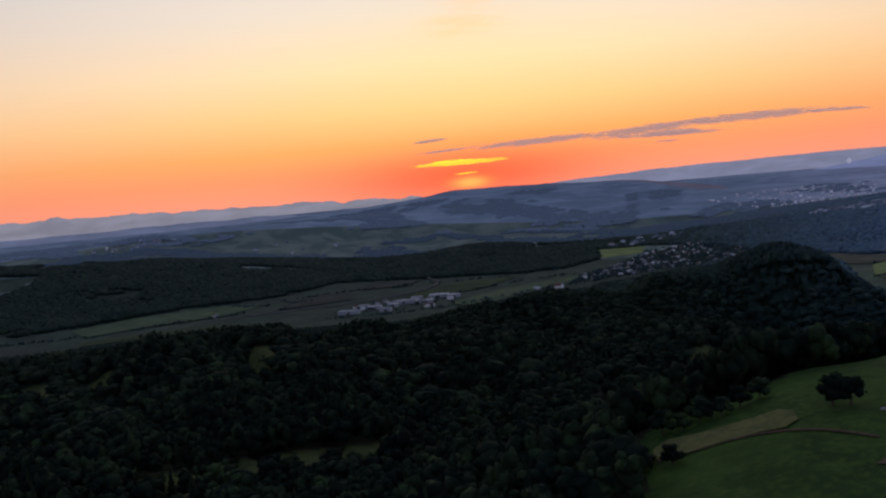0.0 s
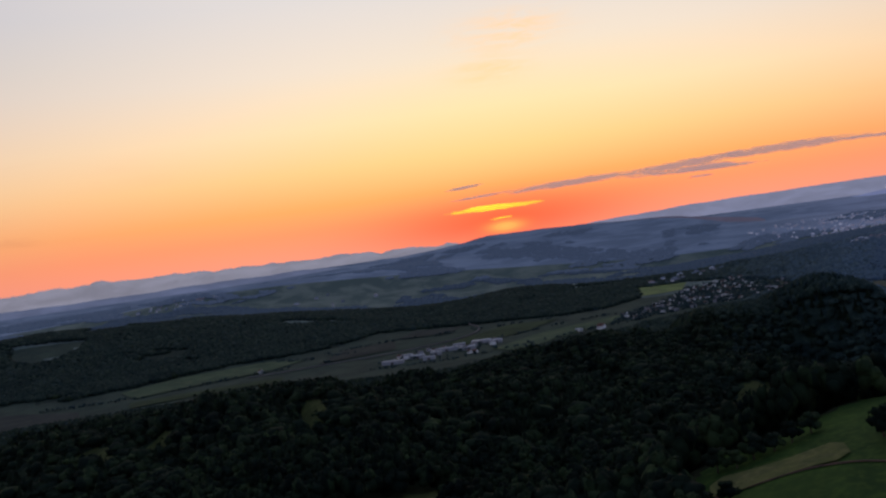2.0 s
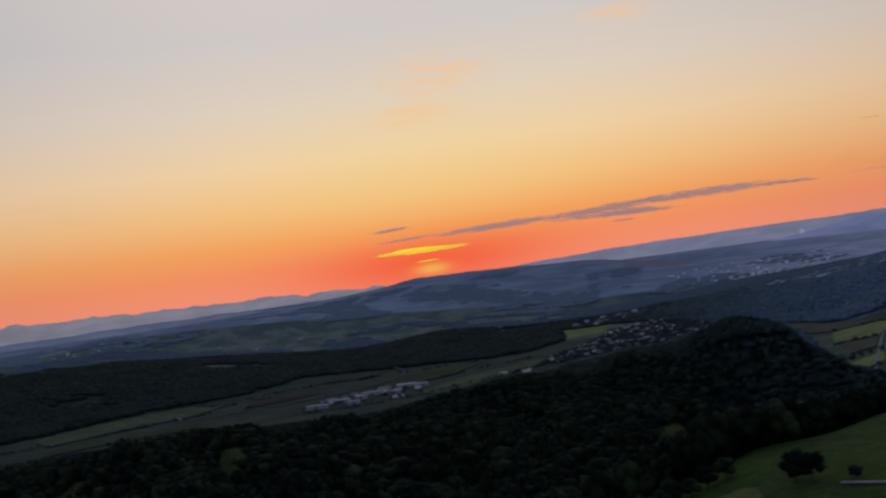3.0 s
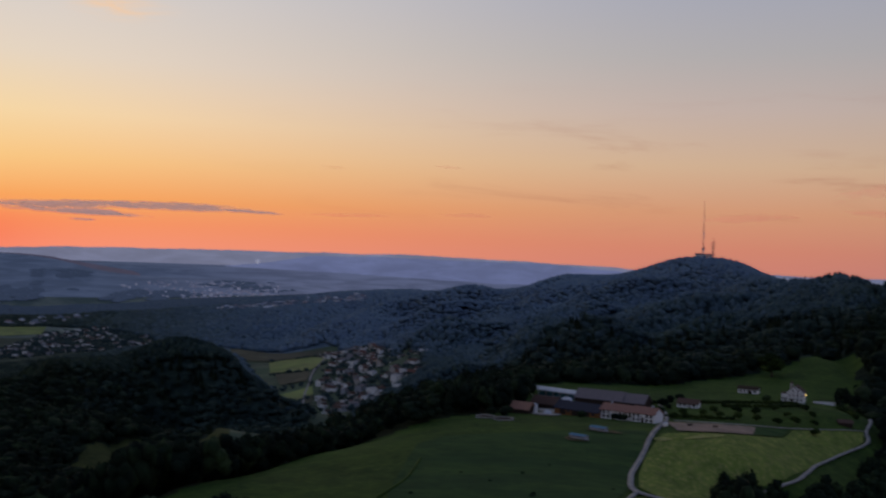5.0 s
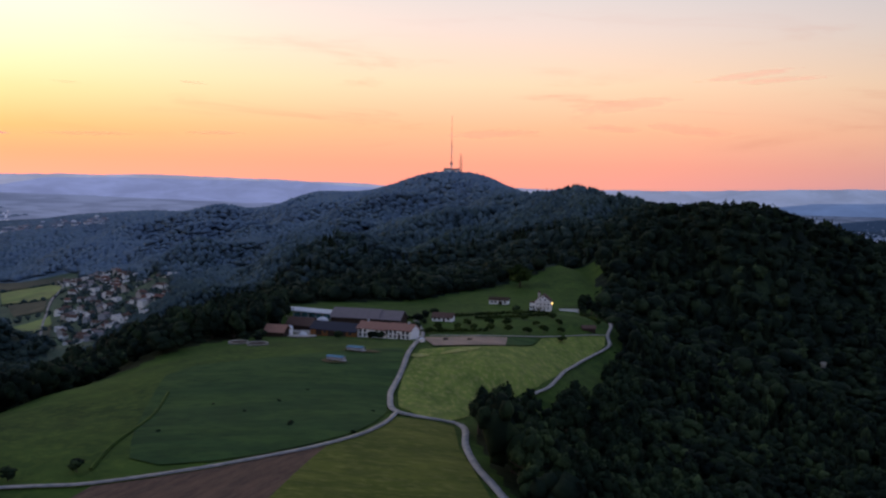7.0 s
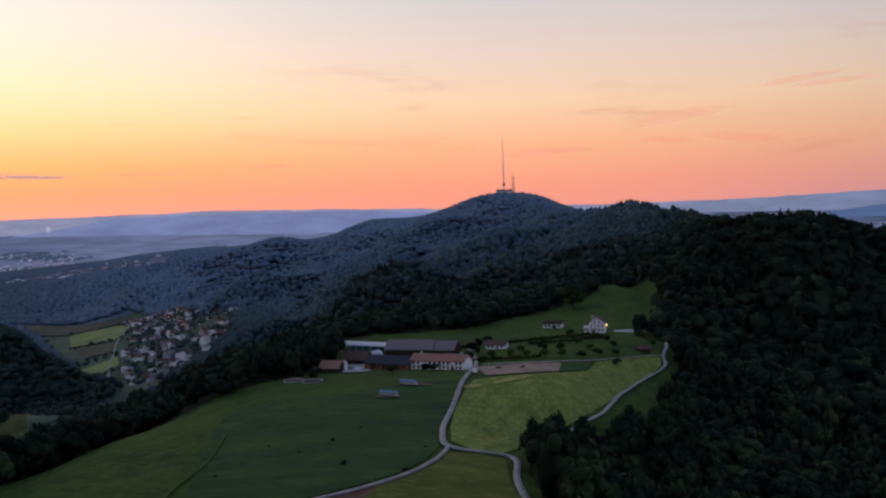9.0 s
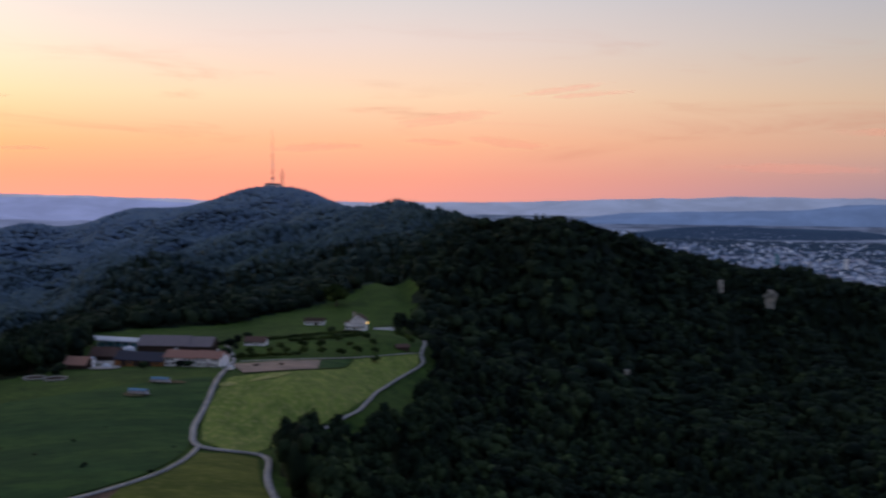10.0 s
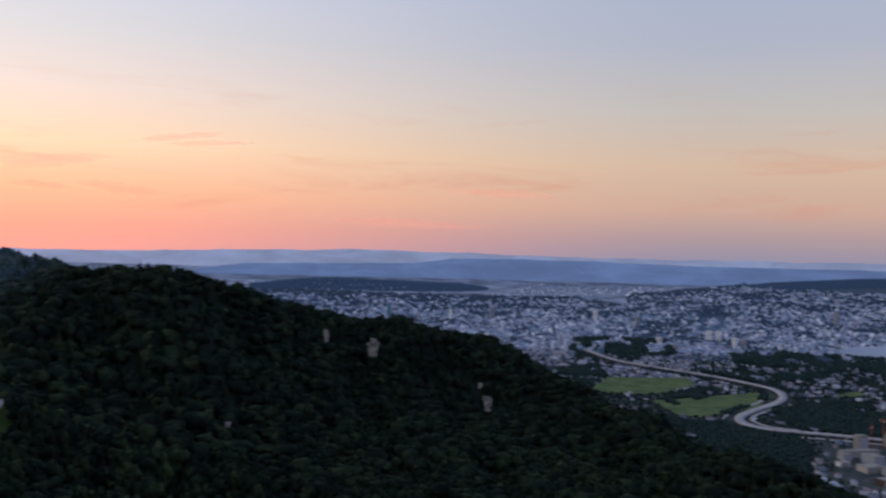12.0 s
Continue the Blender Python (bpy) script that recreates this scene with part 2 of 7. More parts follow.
M_FIELD = material("valley_field_green", two_scale((0.032, 0.054, 0.046), (0.042, 0.060, 0.050), (0.026, 0.044, 0.038), 0.03, 0.006))
M_FIELD_VILLAGE = material("village_meadow_green", two_scale((0.056, 0.092, 0.064), (0.074, 0.096, 0.074), (0.046, 0.078, 0.056), 0.03, 0.006))
M_FIELD_PALE = material("valley_field_pale", two_scale((0.17, 0.22, 0.085), (0.14, 0.19, 0.07), (0.14, 0.155, 0.080), 0.03, 0.008))
M_FIELD_GREEN = material("basin_meadow_green", two_scale((0.095, 0.140, 0.062), (0.075, 0.120, 0.055), (0.125, 0.155, 0.075), 0.03, 0.01))
M_WEST_GREEN = material("dull_valley_meadow", two_scale((0.030, 0.052, 0.028), (0.024, 0.044, 0.024), (0.042, 0.062, 0.034), 0.03, 0.01))
M_WEST_STRIP = material("smooth_valley_meadow", two_scale((0.062, 0.094, 0.058), (0.050, 0.080, 0.050), (0.078, 0.104, 0.062), 0.03, 0.01))
M_WEST_FALLOW = material("dull_valley_fallow", two_scale((0.036, 0.044, 0.044), (0.030, 0.038, 0.038), (0.044, 0.052, 0.050), 0.03, 0.008))
M_FIELD_BROWN = material("valley_field_fallow", two_scale((0.066, 0.070, 0.055), (0.056, 0.062, 0.050), (0.080, 0.082, 0.064), 0.03, 0.008))
M_TOWN_GROUND = material("town_gardens_and_streets", two_scale((0.030, 0.050, 0.046), (0.060, 0.072, 0.078), (0.10, 0.10, 0.11), 0.05, 0.02))
M_UPLAND = material("hazy_upland_fields", distance_tone((0.060, 0.088, 0.072), (0.115, 0.140, 0.105), 0.010, tuple(1.0 * v for v in HAZE)))
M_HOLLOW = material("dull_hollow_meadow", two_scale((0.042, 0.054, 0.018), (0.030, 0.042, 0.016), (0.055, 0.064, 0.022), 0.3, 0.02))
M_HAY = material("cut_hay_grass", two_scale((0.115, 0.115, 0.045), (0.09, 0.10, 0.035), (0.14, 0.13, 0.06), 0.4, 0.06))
M_FAR_W = material("hazy_western_country", distance_tone((0.04, 0.05, 0.06), (0.07, 0.08, 0.09), 0.006, tuple(5.5 * v for v in HAZE), 12.0, 0.86, 1.14, (0.185, 0.22, 0.40)))
M_FAR = material("hazy_far_country", distance_tone((0.05, 0.07, 0.085), (0.10, 0.115, 0.13), 0.006, FAR_GLOW, 18.0, 0.6, 1.5))
# woods, near slope to far ridge: haze put in leaf colours, each step bluer
HAZE_WOOD_TONES = [((0.0044, 0.0098, 0.0084), (0.0104, 0.0200, 0.0145), (0.058, 0.092, 0.036)), ((0.0068, 0.0145, 0.0116), (0.0155, 0.0270, 0.0190), (0.040, 0.060, 0.030)),
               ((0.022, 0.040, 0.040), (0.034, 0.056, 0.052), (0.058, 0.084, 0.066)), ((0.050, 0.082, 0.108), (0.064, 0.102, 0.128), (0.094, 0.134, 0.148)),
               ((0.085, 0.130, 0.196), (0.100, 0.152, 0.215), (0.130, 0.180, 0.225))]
HAZE_WOOD_MARKS = [400, 540, 720, 910, 1140, 1420, 1760, 2150, 2600]


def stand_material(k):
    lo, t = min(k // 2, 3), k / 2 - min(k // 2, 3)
    tones = [tuple(p + (q - p) * t for p, q in zip(u, v)) for u, v in zip(HAZE_WOOD_TONES[lo], HAZE_WOOD_TONES[lo + 1])]
    return material("hazed_mixed_wood_foliage", foliage(*tones, 0.9 - 0.08 * k, None, 0.42 - 0.042 * k, 0.1 - 0.007 * k))


HAZE_WOODS = [stand_material(k) for k in range(9)]
M_LEAF = HAZE_WOODS[0]
M_LEAF_LANE = material("lane_side_foliage", foliage((0.010, 0.021, 0.014), (0.020, 0.037, 0.022), (0.072, 0.112, 0.044)))
M_LEAF_PALE = material("lighter_orchard_foliage", foliage((0.026, 0.048, 0.012), (0.034, 0.056, 0.014), (0.065, 0.095, 0.020)))
# bluish base colour stands for haze on hedges and trees in the valleys
M_LEAF_RIDGE = material("hazed_blue_green_foliage", foliage((0.036, 0.064, 0.078), (0.052, 0.086, 0.094), (0.088, 0.126, 0.116), 0.25, None, 0.38, 0.05))
# far woods: blue haze emitted by the leaves themselves
M_LEAF_DIM = material("faint_hazed_foliage", foliage((0.020, 0.030, 0.034), (0.024, 0.034, 0.040), (0.030, 0.040, 0.046), 0.1, tuple(4.4 * v for v in HAZE), 0.1))
M_LEAF_FAR = material("hazed_distant_foliage", foliage((0.010, 0.026, 0.036), (0.014, 0.032, 0.042), (0.020, 0.040, 0.046), 0.15, tuple(2.4 * v for v in HAZE), 0.15))
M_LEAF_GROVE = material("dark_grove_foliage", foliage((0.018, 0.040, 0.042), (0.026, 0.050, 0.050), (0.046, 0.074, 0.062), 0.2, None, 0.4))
M_LEAF_HILL = material("hazed_hill_foliage", foliage((0.012, 0.026, 0.034), (0.016, 0.032, 0.040), (0.022, 0.040, 0.046), 0.15, (0.026, 0.046, 0.108), 0.15))
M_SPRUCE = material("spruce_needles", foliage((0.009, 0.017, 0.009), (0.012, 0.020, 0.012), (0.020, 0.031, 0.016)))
# paler, bluer copy for spruces past 1300 m: haze put into the needle colour
M_SPRUCE_FAR = material("hazed_spruce_needles", foliage((0.028, 0.050, 0.060), (0.036, 0.060, 0.068), (0.050, 0.076, 0.078), 0.4, None, 0.3))
M_BARK = material("grey_brown_bark", plain((0.09, 0.07, 0.055), 0.3, 3.0, 0.5))


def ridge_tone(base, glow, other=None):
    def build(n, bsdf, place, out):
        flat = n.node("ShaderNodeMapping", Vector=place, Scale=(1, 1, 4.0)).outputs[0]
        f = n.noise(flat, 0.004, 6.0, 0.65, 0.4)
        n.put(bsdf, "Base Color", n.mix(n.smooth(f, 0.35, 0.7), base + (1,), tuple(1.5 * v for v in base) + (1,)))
        # haze in front of the ridge, emitted by its own surface, changing with bearing
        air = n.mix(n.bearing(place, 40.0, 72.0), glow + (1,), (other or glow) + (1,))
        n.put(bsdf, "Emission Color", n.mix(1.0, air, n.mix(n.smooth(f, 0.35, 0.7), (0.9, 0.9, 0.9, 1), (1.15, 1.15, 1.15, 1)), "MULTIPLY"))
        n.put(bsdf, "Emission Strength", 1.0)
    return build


def cloud_tone(col, strength, scale, most=0.9):
    """Thin cloud: patchy, see-through at its frayed edges; the sunset light on it is put in as emission."""
    def build(n, bsdf, place, out):
        edge = n.node("ShaderNodeTexCoord").outputs["Generated"]
        ex, ey, ez = n.node("ShaderNodeSeparateXYZ", Vector=edge).outputs
        away = n.math("ADD", n.math("POWER", n.math("MULTIPLY", n.math("SUBTRACT", ex, 0.5), 2.0), 2.0), n.math("POWER", n.math("MULTIPLY", n.math("SUBTRACT", ez, 0.5), 2.0), 2.0))
        fray = n.noise(n.node("ShaderNodeMapping", Vector=place, Scale=(1, 1, 5.0)).outputs[0], scale, 5.0, 0.65)
        alpha = n.smooth(n.math("ADD", n.math("SUBTRACT", 1.0, away), n.math("MULTIPLY", n.math("SUBTRACT", fray, 0.5), 2.2)), 0.0, 1.0)
        n.put(bsdf, "Base Color", col + (1,))
        n.put(bsdf, "Emission Color", col + (1,))
        n.put(bsdf, "Emission Strength", strength)
        n.put(bsdf, "Alpha", n.math("MULTIPLY", alpha, most))
    return build


def town_tone(cols, air=None):
    """Walls or roofs of many buildings, each with its own tint; air adds haze as emission."""
    def build(n, bsdf, place, out):
        pick = n.node("ShaderNodeNewGeometry").outputs["Random Per Island"]
        n.put(bsdf, "Base Color", n.mix(n.math("MULTIPLY", n.noise(place, 0.05, 4.0), 0.5), n.ramp(pick, [(i / len(cols), c + (1,)) for i, c in enumerate(cols)], "CONSTANT"), (0.06, 0.07, 0.09, 1)))
        if air:
            n.put(bsdf, "Emission Color", air + (1,))
            n.put(bsdf, "Emission Strength", 1.0)
    return build


M_WALL = material("white_render_wall", plain((0.82, 0.81, 0.80), 0.12, 0.5))
M_WALL_CREAM = material("cream_render_wall", plain((0.48, 0.44, 0.40), 0.2, 0.5))
M_WALL_GREY = material("grey_render_wall", plain((0.36, 0.37, 0.40), 0.2, 0.5))
M_WOOD = material("orange_brown_boards", plain((0.24, 0.11, 0.045), 0.3, 1.5))
M_DARK_WOOD = material("dark_brown_boards", plain((0.055, 0.040, 0.032), 0.3, 1.5))
M_ROOF_ORANGE = material("pale_orange_tiles", plain((0.36, 0.20, 0.145), 0.3, 0.8, 0.4))
M_ROOF_FARM = material("faded_red_tiles", plain((0.29, 0.165, 0.135), 0.35, 0.8, 0.4))
M_ROOF_RED = material("weathered_red_tiles", plain((0.17, 0.090, 0.074), 0.35, 0.8, 0.4))
M_ROOF_BROWN = material("dull_brown_tiles", plain((0.115, 0.075, 0.064), 0.35, 0.8, 0.4))
M_ROOF_GREY = material("grey_brown_fibre_roof", plain((0.185, 0.162, 0.172), 0.3, 0.4, 0.3))
M_SOLAR = material("dark_blue_solar_roof", plain((0.014, 0.020, 0.042), 0.2, 1.2), roughness=0.6, specular=0.15)
M_TEAL = material("teal_tarpaulin", plain((0.10, 0.25, 0.28), 0.25, 0.5), roughness=0.6)
M_WHITE_SHEET = material("white_sheeting", plain((0.54, 0.57, 0.62), 0.25, 0.4), roughness=0.6)
M_BLUE_ROOF = material("light_blue_metal_roof", plain((0.16, 0.26, 0.36), 0.2, 0.8), roughness=0.5)
M_COOP_ROOF = material("blue_coated_metal_roof", plain((0.085, 0.19, 0.30), 0.2, 0.8), roughness=0.5)
M_GLASS = material("dark_window_glass", plain((0.03, 0.035, 0.045), 0.1, 1.0), roughness=0.15, specular=0.6)
M_FRAME = material("dark_window_frame", plain((0.10, 0.09, 0.085), 0.1, 1.0))
M_CONCRETE = material("pale_yard_concrete", two_scale((0.30, 0.29, 0.28), (0.24, 0.235, 0.23), (0.34, 0.33, 0.32), 0.4, 0.05))
M_LIT = material("lit_window", lamp_glow((1.0, 0.62, 0.25), 1.6))
M_LAMP = material("warm_lamp_glass", lamp_glow((1.0, 0.60, 0.18), 4.0))
M_ROCK = material("pale_limestone", two_scale((0.40, 0.39, 0.36), (0.30, 0.29, 0.27), (0.13, 0.13, 0.11), 0.25, 0.08, 1.0, 1.5))
M_STEEL = material("red_white_mast_steel", plain((0.30, 0.22, 0.21), 0.2, 0.1), roughness=0.5)
M_STEEL_PALE = material("pale_mast_collar", plain((0.55, 0.55, 0.58), 0.15, 0.3), roughness=0.5)
M_WATER = material("lake_water", plain((0.30, 0.34, 0.42), 0.1, 0.01), roughness=0.12, specular=0.5)
M_DEPOT_ROOF = material("pale_depot_roofs", town_tone([(0.42, 0.42, 0.45), (0.30, 0.30, 0.34), (0.55, 0.54, 0.56), (0.26, 0.20, 0.19)]))
M_HIGHWAY = material("pale_motorway", two_scale((0.38, 0.38, 0.41), (0.32, 0.32, 0.35), (0.43, 0.43, 0.46), 0.3, 0.02, 0.1, 0.05))
# steam emits its own whiteness in place of light falling on it
M_STEAM = material("glowing_white_steam", lamp_glow((0.50, 0.50, 0.60), 1.0))
M_CRANE = material("orange_crane_steel", plain((0.26, 0.09, 0.06), 0.2, 0.2))
M_SPIRE = material("grey_tower_block", plain((0.30, 0.32, 0.38), 0.2, 0.05))
M_RIDGE_A = material("hazy_far_mountains", ridge_tone((0.05, 0.06, 0.09), R_FAR, R_EAST))
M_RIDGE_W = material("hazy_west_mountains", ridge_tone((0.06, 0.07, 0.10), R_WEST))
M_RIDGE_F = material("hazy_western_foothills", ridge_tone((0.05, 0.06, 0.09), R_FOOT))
M_RIDGE_B = material("haze_blue_hills", ridge_tone((0.04, 0.05, 0.08), R_MID))
M_RIDGE_C = material("dusky_hazed_hill", ridge_tone((0.03, 0.035, 0.05), R_NEAR))
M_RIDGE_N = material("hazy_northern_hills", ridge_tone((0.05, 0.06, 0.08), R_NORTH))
M_CLOUD_GREY = material("lilac_grey_cloud", cloud_tone(lin(176, 142, 138)[:3], 1.75, 0.014, 0.7))
M_CLOUD_GOLD = material("gold_glowing_cloud", cloud_tone(lin(255, 226, 70)[:3], 1.7, 0.02))
M_CLOUD_ROSE = material("rosy_cloud", cloud_tone(lin(250, 158, 132)[:3], 1.2, 0.012, 0.13))


WALL_TINTS = [(0.30, 0.31, 0.35), (0.44, 0.43, 0.43), (0.18, 0.20, 0.24), (0.88, 0.86, 0.84), (0.34, 0.27, 0.25), (0.22, 0.24, 0.28), (0.62, 0.58, 0.55), (0.15, 0.17, 0.21), (0.36, 0.37, 0.41), (0.20, 0.22, 0.26), (0.26, 0.20, 0.19), (0.50, 0.50, 0.53)]
ROOF_TINTS = [(0.19, 0.115, 0.10), (0.11, 0.12, 0.15), (0.25, 0.15, 0.125), (0.18, 0.20, 0.25), (0.09, 0.08, 0.09), (0.52, 0.54, 0.59), (0.15, 0.12, 0.12), (0.13, 0.15, 0.18)]
# buildings emit the haze before them, more strongly in the far copies
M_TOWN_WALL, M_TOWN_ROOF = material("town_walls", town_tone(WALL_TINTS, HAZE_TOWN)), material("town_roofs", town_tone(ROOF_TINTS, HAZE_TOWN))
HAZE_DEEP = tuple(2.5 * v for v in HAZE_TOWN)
M_TOWN_WALL_FAR, M_TOWN_ROOF_FAR = material("hazed_far_town_walls", town_tone(WALL_TINTS, HAZE_DEEP)), material("hazed_far_town_roofs", town_tone(ROOF_TINTS, HAZE_DEEP))
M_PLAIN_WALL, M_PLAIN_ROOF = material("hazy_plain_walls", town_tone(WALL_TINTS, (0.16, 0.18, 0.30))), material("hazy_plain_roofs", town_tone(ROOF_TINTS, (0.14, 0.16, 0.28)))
M_TOWN_GROUND_FAR = material("hazy_far_town_gardens", distance_tone((0.024, 0.036, 0.038), (0.048, 0.054, 0.062), 0.02, HAZE_DEEP))
M_LEAF_TOWN_FAR = material("hazed_far_town_trees", foliage((0.016, 0.026, 0.028), (0.020, 0.030, 0.034), (0.028, 0.038, 0.040), 0.15, tuple(1.3 * v for v in HAZE_TOWN)))


# ---------------------------------------------------------------- the lie of the land
EYE_Z = 80.0          # height of the camera's hovering point over the farm plateau, which is z = 0


def squeeze(d):
    """Distances past 3 km are drawn in towards 4.9 km, along the line of sight, so that the far country stays within reach."""
    d = np.asarray(d, float)
    u = np.maximum(d - 3000.0, 0.0)
    return np.minimum(d, 3000.0) + 1900.0 * u / (u + 1900.0)


def spread(g):
    """The true distance of a place drawn at g."""
    g = np.asarray(g, float)
    u = np.clip(g - 3000.0, 0.0, 1890.0)
    return np.minimum(g, 3000.0) + 1900.0 * u / (1900.0 - u)


# landforms: (bearing in degrees clockwise from +y, distance, ground height)
PLATEAU = [(12, 300, -6), (22, 250, 2), (35, 250, 3), (47, 250, 4), (20, 340, 0), (28, 340, 3), (36, 340, 5), (46, 340, 4),
           (27, 400, -2), (33, 480, 1), (40, 520, 1), (47, 520, 1), (53, 480, 1), (54, 630, 0), (57, 600, 0), (48, 640, 0),
           (42, 640, 2), (56, 770, 11), (50, 760, 2), (50.2, 305, 3), (51.5, 268, 3), (53, 235, 1), (53.5, 350, -10), (53, 415, 1), (30, 120, 0), (60, 150, -40)]
SPUR_FOOT = [(26, 450, -22), (30, 530, -18), (33.6, 600, -10), (37.4, 680, -4), (30, 800, -100), (34, 850, -72), (37, 900, -48),
             (42, 850, -10), (46, 1000, -18), (16, 430, -40), (8, 350, -40), (22, 480, -60)]
HOLLOW = [(15, 950, -84), (21, 950, -84), (-1, 600, -68), (5, 480, -62), (-10, 380, -38), (-20, 420, -40), (-28, 420, -40),
          (-10, 720, -32), (-19, 760, -34), (-10, 860, -40), (-20, 900, -48), (-28, 900, -52), (2.3, 1050, -69), (8, 1150, -66),
          (13, 1300, -70), (20, 1330, -42), (22.4, 1300, -62), (24.6, 1230, -92), (26.0, 1190, -122), (23.5, 1150, -122)]
VALLEY = [(-28, 1250, -120), (-12, 1200, -120), (3, 1400, -130), (13, 1650, -145), (20, 1700, -140), (-28, 1650, -170), (-12, 1650, -170),
          (3, 1750, -170), (-25, 2500, -170), (-12, 2500, -170), (3, 2500, -170), (12, 2300, -170), (11, 3000, -170), (17, 2700, -168),
          (20, 1200, -148), (24.8, 1420, -152), (27.5, 1500, -163), (24.6, 1850, -164), (25.2, 2200, -163), (22.5, 2600, -162),
          (28.2, 2450, -160), (32.9, 1950, -92), (33.6, 1430, -86), (30, 1200, -152), (16, 4500, -170), (22, 6500, -150)]
WEST_HILLS = [(-24, 3300, -60), (-12, 3300, -100), (-4, 3300, -140), (-1, 3700, -170), (4, 3500, -138), (10, 3500, -165), (-24, 4500, -110), (-12, 4300, -110),
              (-24, 6500, -125), (-17, 6300, -115), (-14, 6000, -48), (-9, 6000, -50), (-4.4, 6200, -65), (-8, 7500, -110),
              (1.6, 5500, -125), (-1, 9000, -45), (3, 9200, 28), (7, 9300, 22), (13, 9000, -25), (17, 9000, -150), (5, 12000, -120)]
NORTH_SLOPES = [(14, 5000, -215), (20.6, 4500, -140), (30, 3500, -48), (35.3, 3400, -37), (37.9, 2950, -8), (36, 2600, -62), (30, 2800, -110), (34, 2300, -88),
                (37, 1300, -66), (37, 1900, -66), (40, 1200, -42), (40, 1900, -56), (40, 2500, -24), (22, 12000, -120), (30, 6000, -150)]
MAIN_RIDGE = [(41.4, 2850, 38), (44.2, 2800, 42), (46.1, 2750, 64), (47.5, 2700, 94), (49, 2680, 98), (50.7, 2650, 87), (52.5, 2350, 57), (54, 2000, 45),
              (57.8, 1700, 51), (59.7, 1450, 48), (61, 1150, 49), (64, 860, 52), (65.2, 840, 50), (67.8, 900, 43), (70.4, 980, 29), (73.6, 1080, 12),
              (78.3, 1150, -3), (82.5, 1220, -22), (84, 1236, -34), (85.7, 1210, -53), (88.3, 1150, -66), (92.6, 1000, -77), (96.5, 850, -75), (99, 760, -70),
              (106, 620, -78)]
RIDGE_FLANK = [(46, 1500, -20), (46, 2000, -16), (46, 2450, 22), (52, 1000, -2), (52, 1500, 10), (57, 1100, 22), (62, 760, 4), (62, 640, -24), (62, 500, -36), (62, 380, -34),
               (55, 360, -22), (70, 880, -16), (70, 720, -45), (70, 530, -57), (70, 400, -56), (76, 1010, -30), (76, 880, -53), (76, 640, -68), (76, 430, -62),
               (83, 1080, -84), (83, 700, -76), (83, 480, -68), (92, 850, -92), (92, 520, -72), (99, 600, -78), (80, 150, -60)]
BASIN = [(60, 2200, -120), (55, 3200, -200), (65, 1250, -100), (65, 1800, -300), (75, 1500, -170), (75, 2000, -320), (84, 1550, -220), (84, 2000, -326), (92, 1300, -210),
         (92, 1700, -322), (99, 1050, -190), (99, 1450, -310), (106, 1000, -210), (106, 1600, -328), (65, 3500, -330), (84, 3000, -330), (100, 2500, -330), (84, 5500, -330),
         (100, 5500, -330), (66, 7000, -325), (72, 8000, -330), (76, 9300, -328), (81, 8800, -328), (69.5, 11500, -312), (71.5, 11300, -250), (74, 11000, -226), (77, 10700, -250), (80, 10400, -282), (83.5, 9800, -322), (86, 10500, -328), (86, 12000, -326), (67.5, 12000, -326), (88, 8000, -322), (94, 8200, -220), (98, 9000, -110), (104, 9000, -50)]
FAR_COUNTRY = [(b, 14000, -200) for b in (-28, -10, 35)] + [(60, 14000, -290), (85, 14000, -325), (110, 14000, -290)] + [(b, 10500, -290) for b in (68, 90)] + [(b, 40000, -420) for b in (-28, -5, 20, 45, 70, 95, 118)]
BEHIND = [(b, 130, -50) for b in (120, 180, 240, 300)] + [(b, 700, -160) for b in (130, 180, 230, 280, 320)] + \
         [(b, 3000, -250) for b in (130, 180, 230, 280, 320)] + [(b, 40000, -420) for b in (150, 200, 250, 300)]


def kernel_place(bearing, dist):
    return np.stack([1.2 * np.cos(bearing), 1.2 * np.sin(bearing), np.log(dist)], -1)


def land_solver():
    k = np.array(PLATEAU + SPUR_FOOT + HOLLOW + VALLEY + WEST_HILLS + NORTH_SLOPES + MAIN_RIDGE + RIDGE_FLANK + BASIN + FAR_COUNTRY + BEHIND, float)
    p = kernel_place(np.radians(k[:, 0]), k[:, 1])
    a = np.sqrt(((p[:, None] - p[None]) ** 2).sum(-1) + 0.02 ** 2)
    a = np.block([[a, np.ones((len(k), 1))], [np.ones((1, len(k))), np.zeros((1, 1))]])
    return p, np.linalg.solve(a, np.append((k[:, 2] - EYE_Z) / k[:, 1], 0.0))


LAND_P, LAND_W = land_solver()


def step(v, lo, hi):
    t = np.clip((v - lo) / (hi - lo), 0, 1)
    return t * t * (3 - 2 * t)


# wooded spurs running down from the long ridge: line in the plan, height, half width
SPURS = [([(1480, 1800), (1330, 1735), (1240, 1700), (1185, 1690)], 30, 75), ([(1500, 2180), (1410, 2250), (1340, 2300), (1275, 2350)], 28, 90), ([(1720, 2385), (1627, 2440), (1544, 2488), (1441, 2465), (1361, 2445)], 28, 85),
         ([(1700, 1680), (1579, 1623), (1507, 1610), (1430, 1580), (1290, 1480)], 34, 85), ([(1241, 1090), (1180, 1111), (1007, 1052), (902, 986), (804, 933)], 22, 60), ([(809, 600), (810, 670), (772, 701), (727, 721)], 12, 40),
         ([(1010, 880), (960, 930), (880, 930), (810, 860)], 16, 45), ([(1310, 1290), (1190, 1290), (1060, 1230)], 22, 65)]


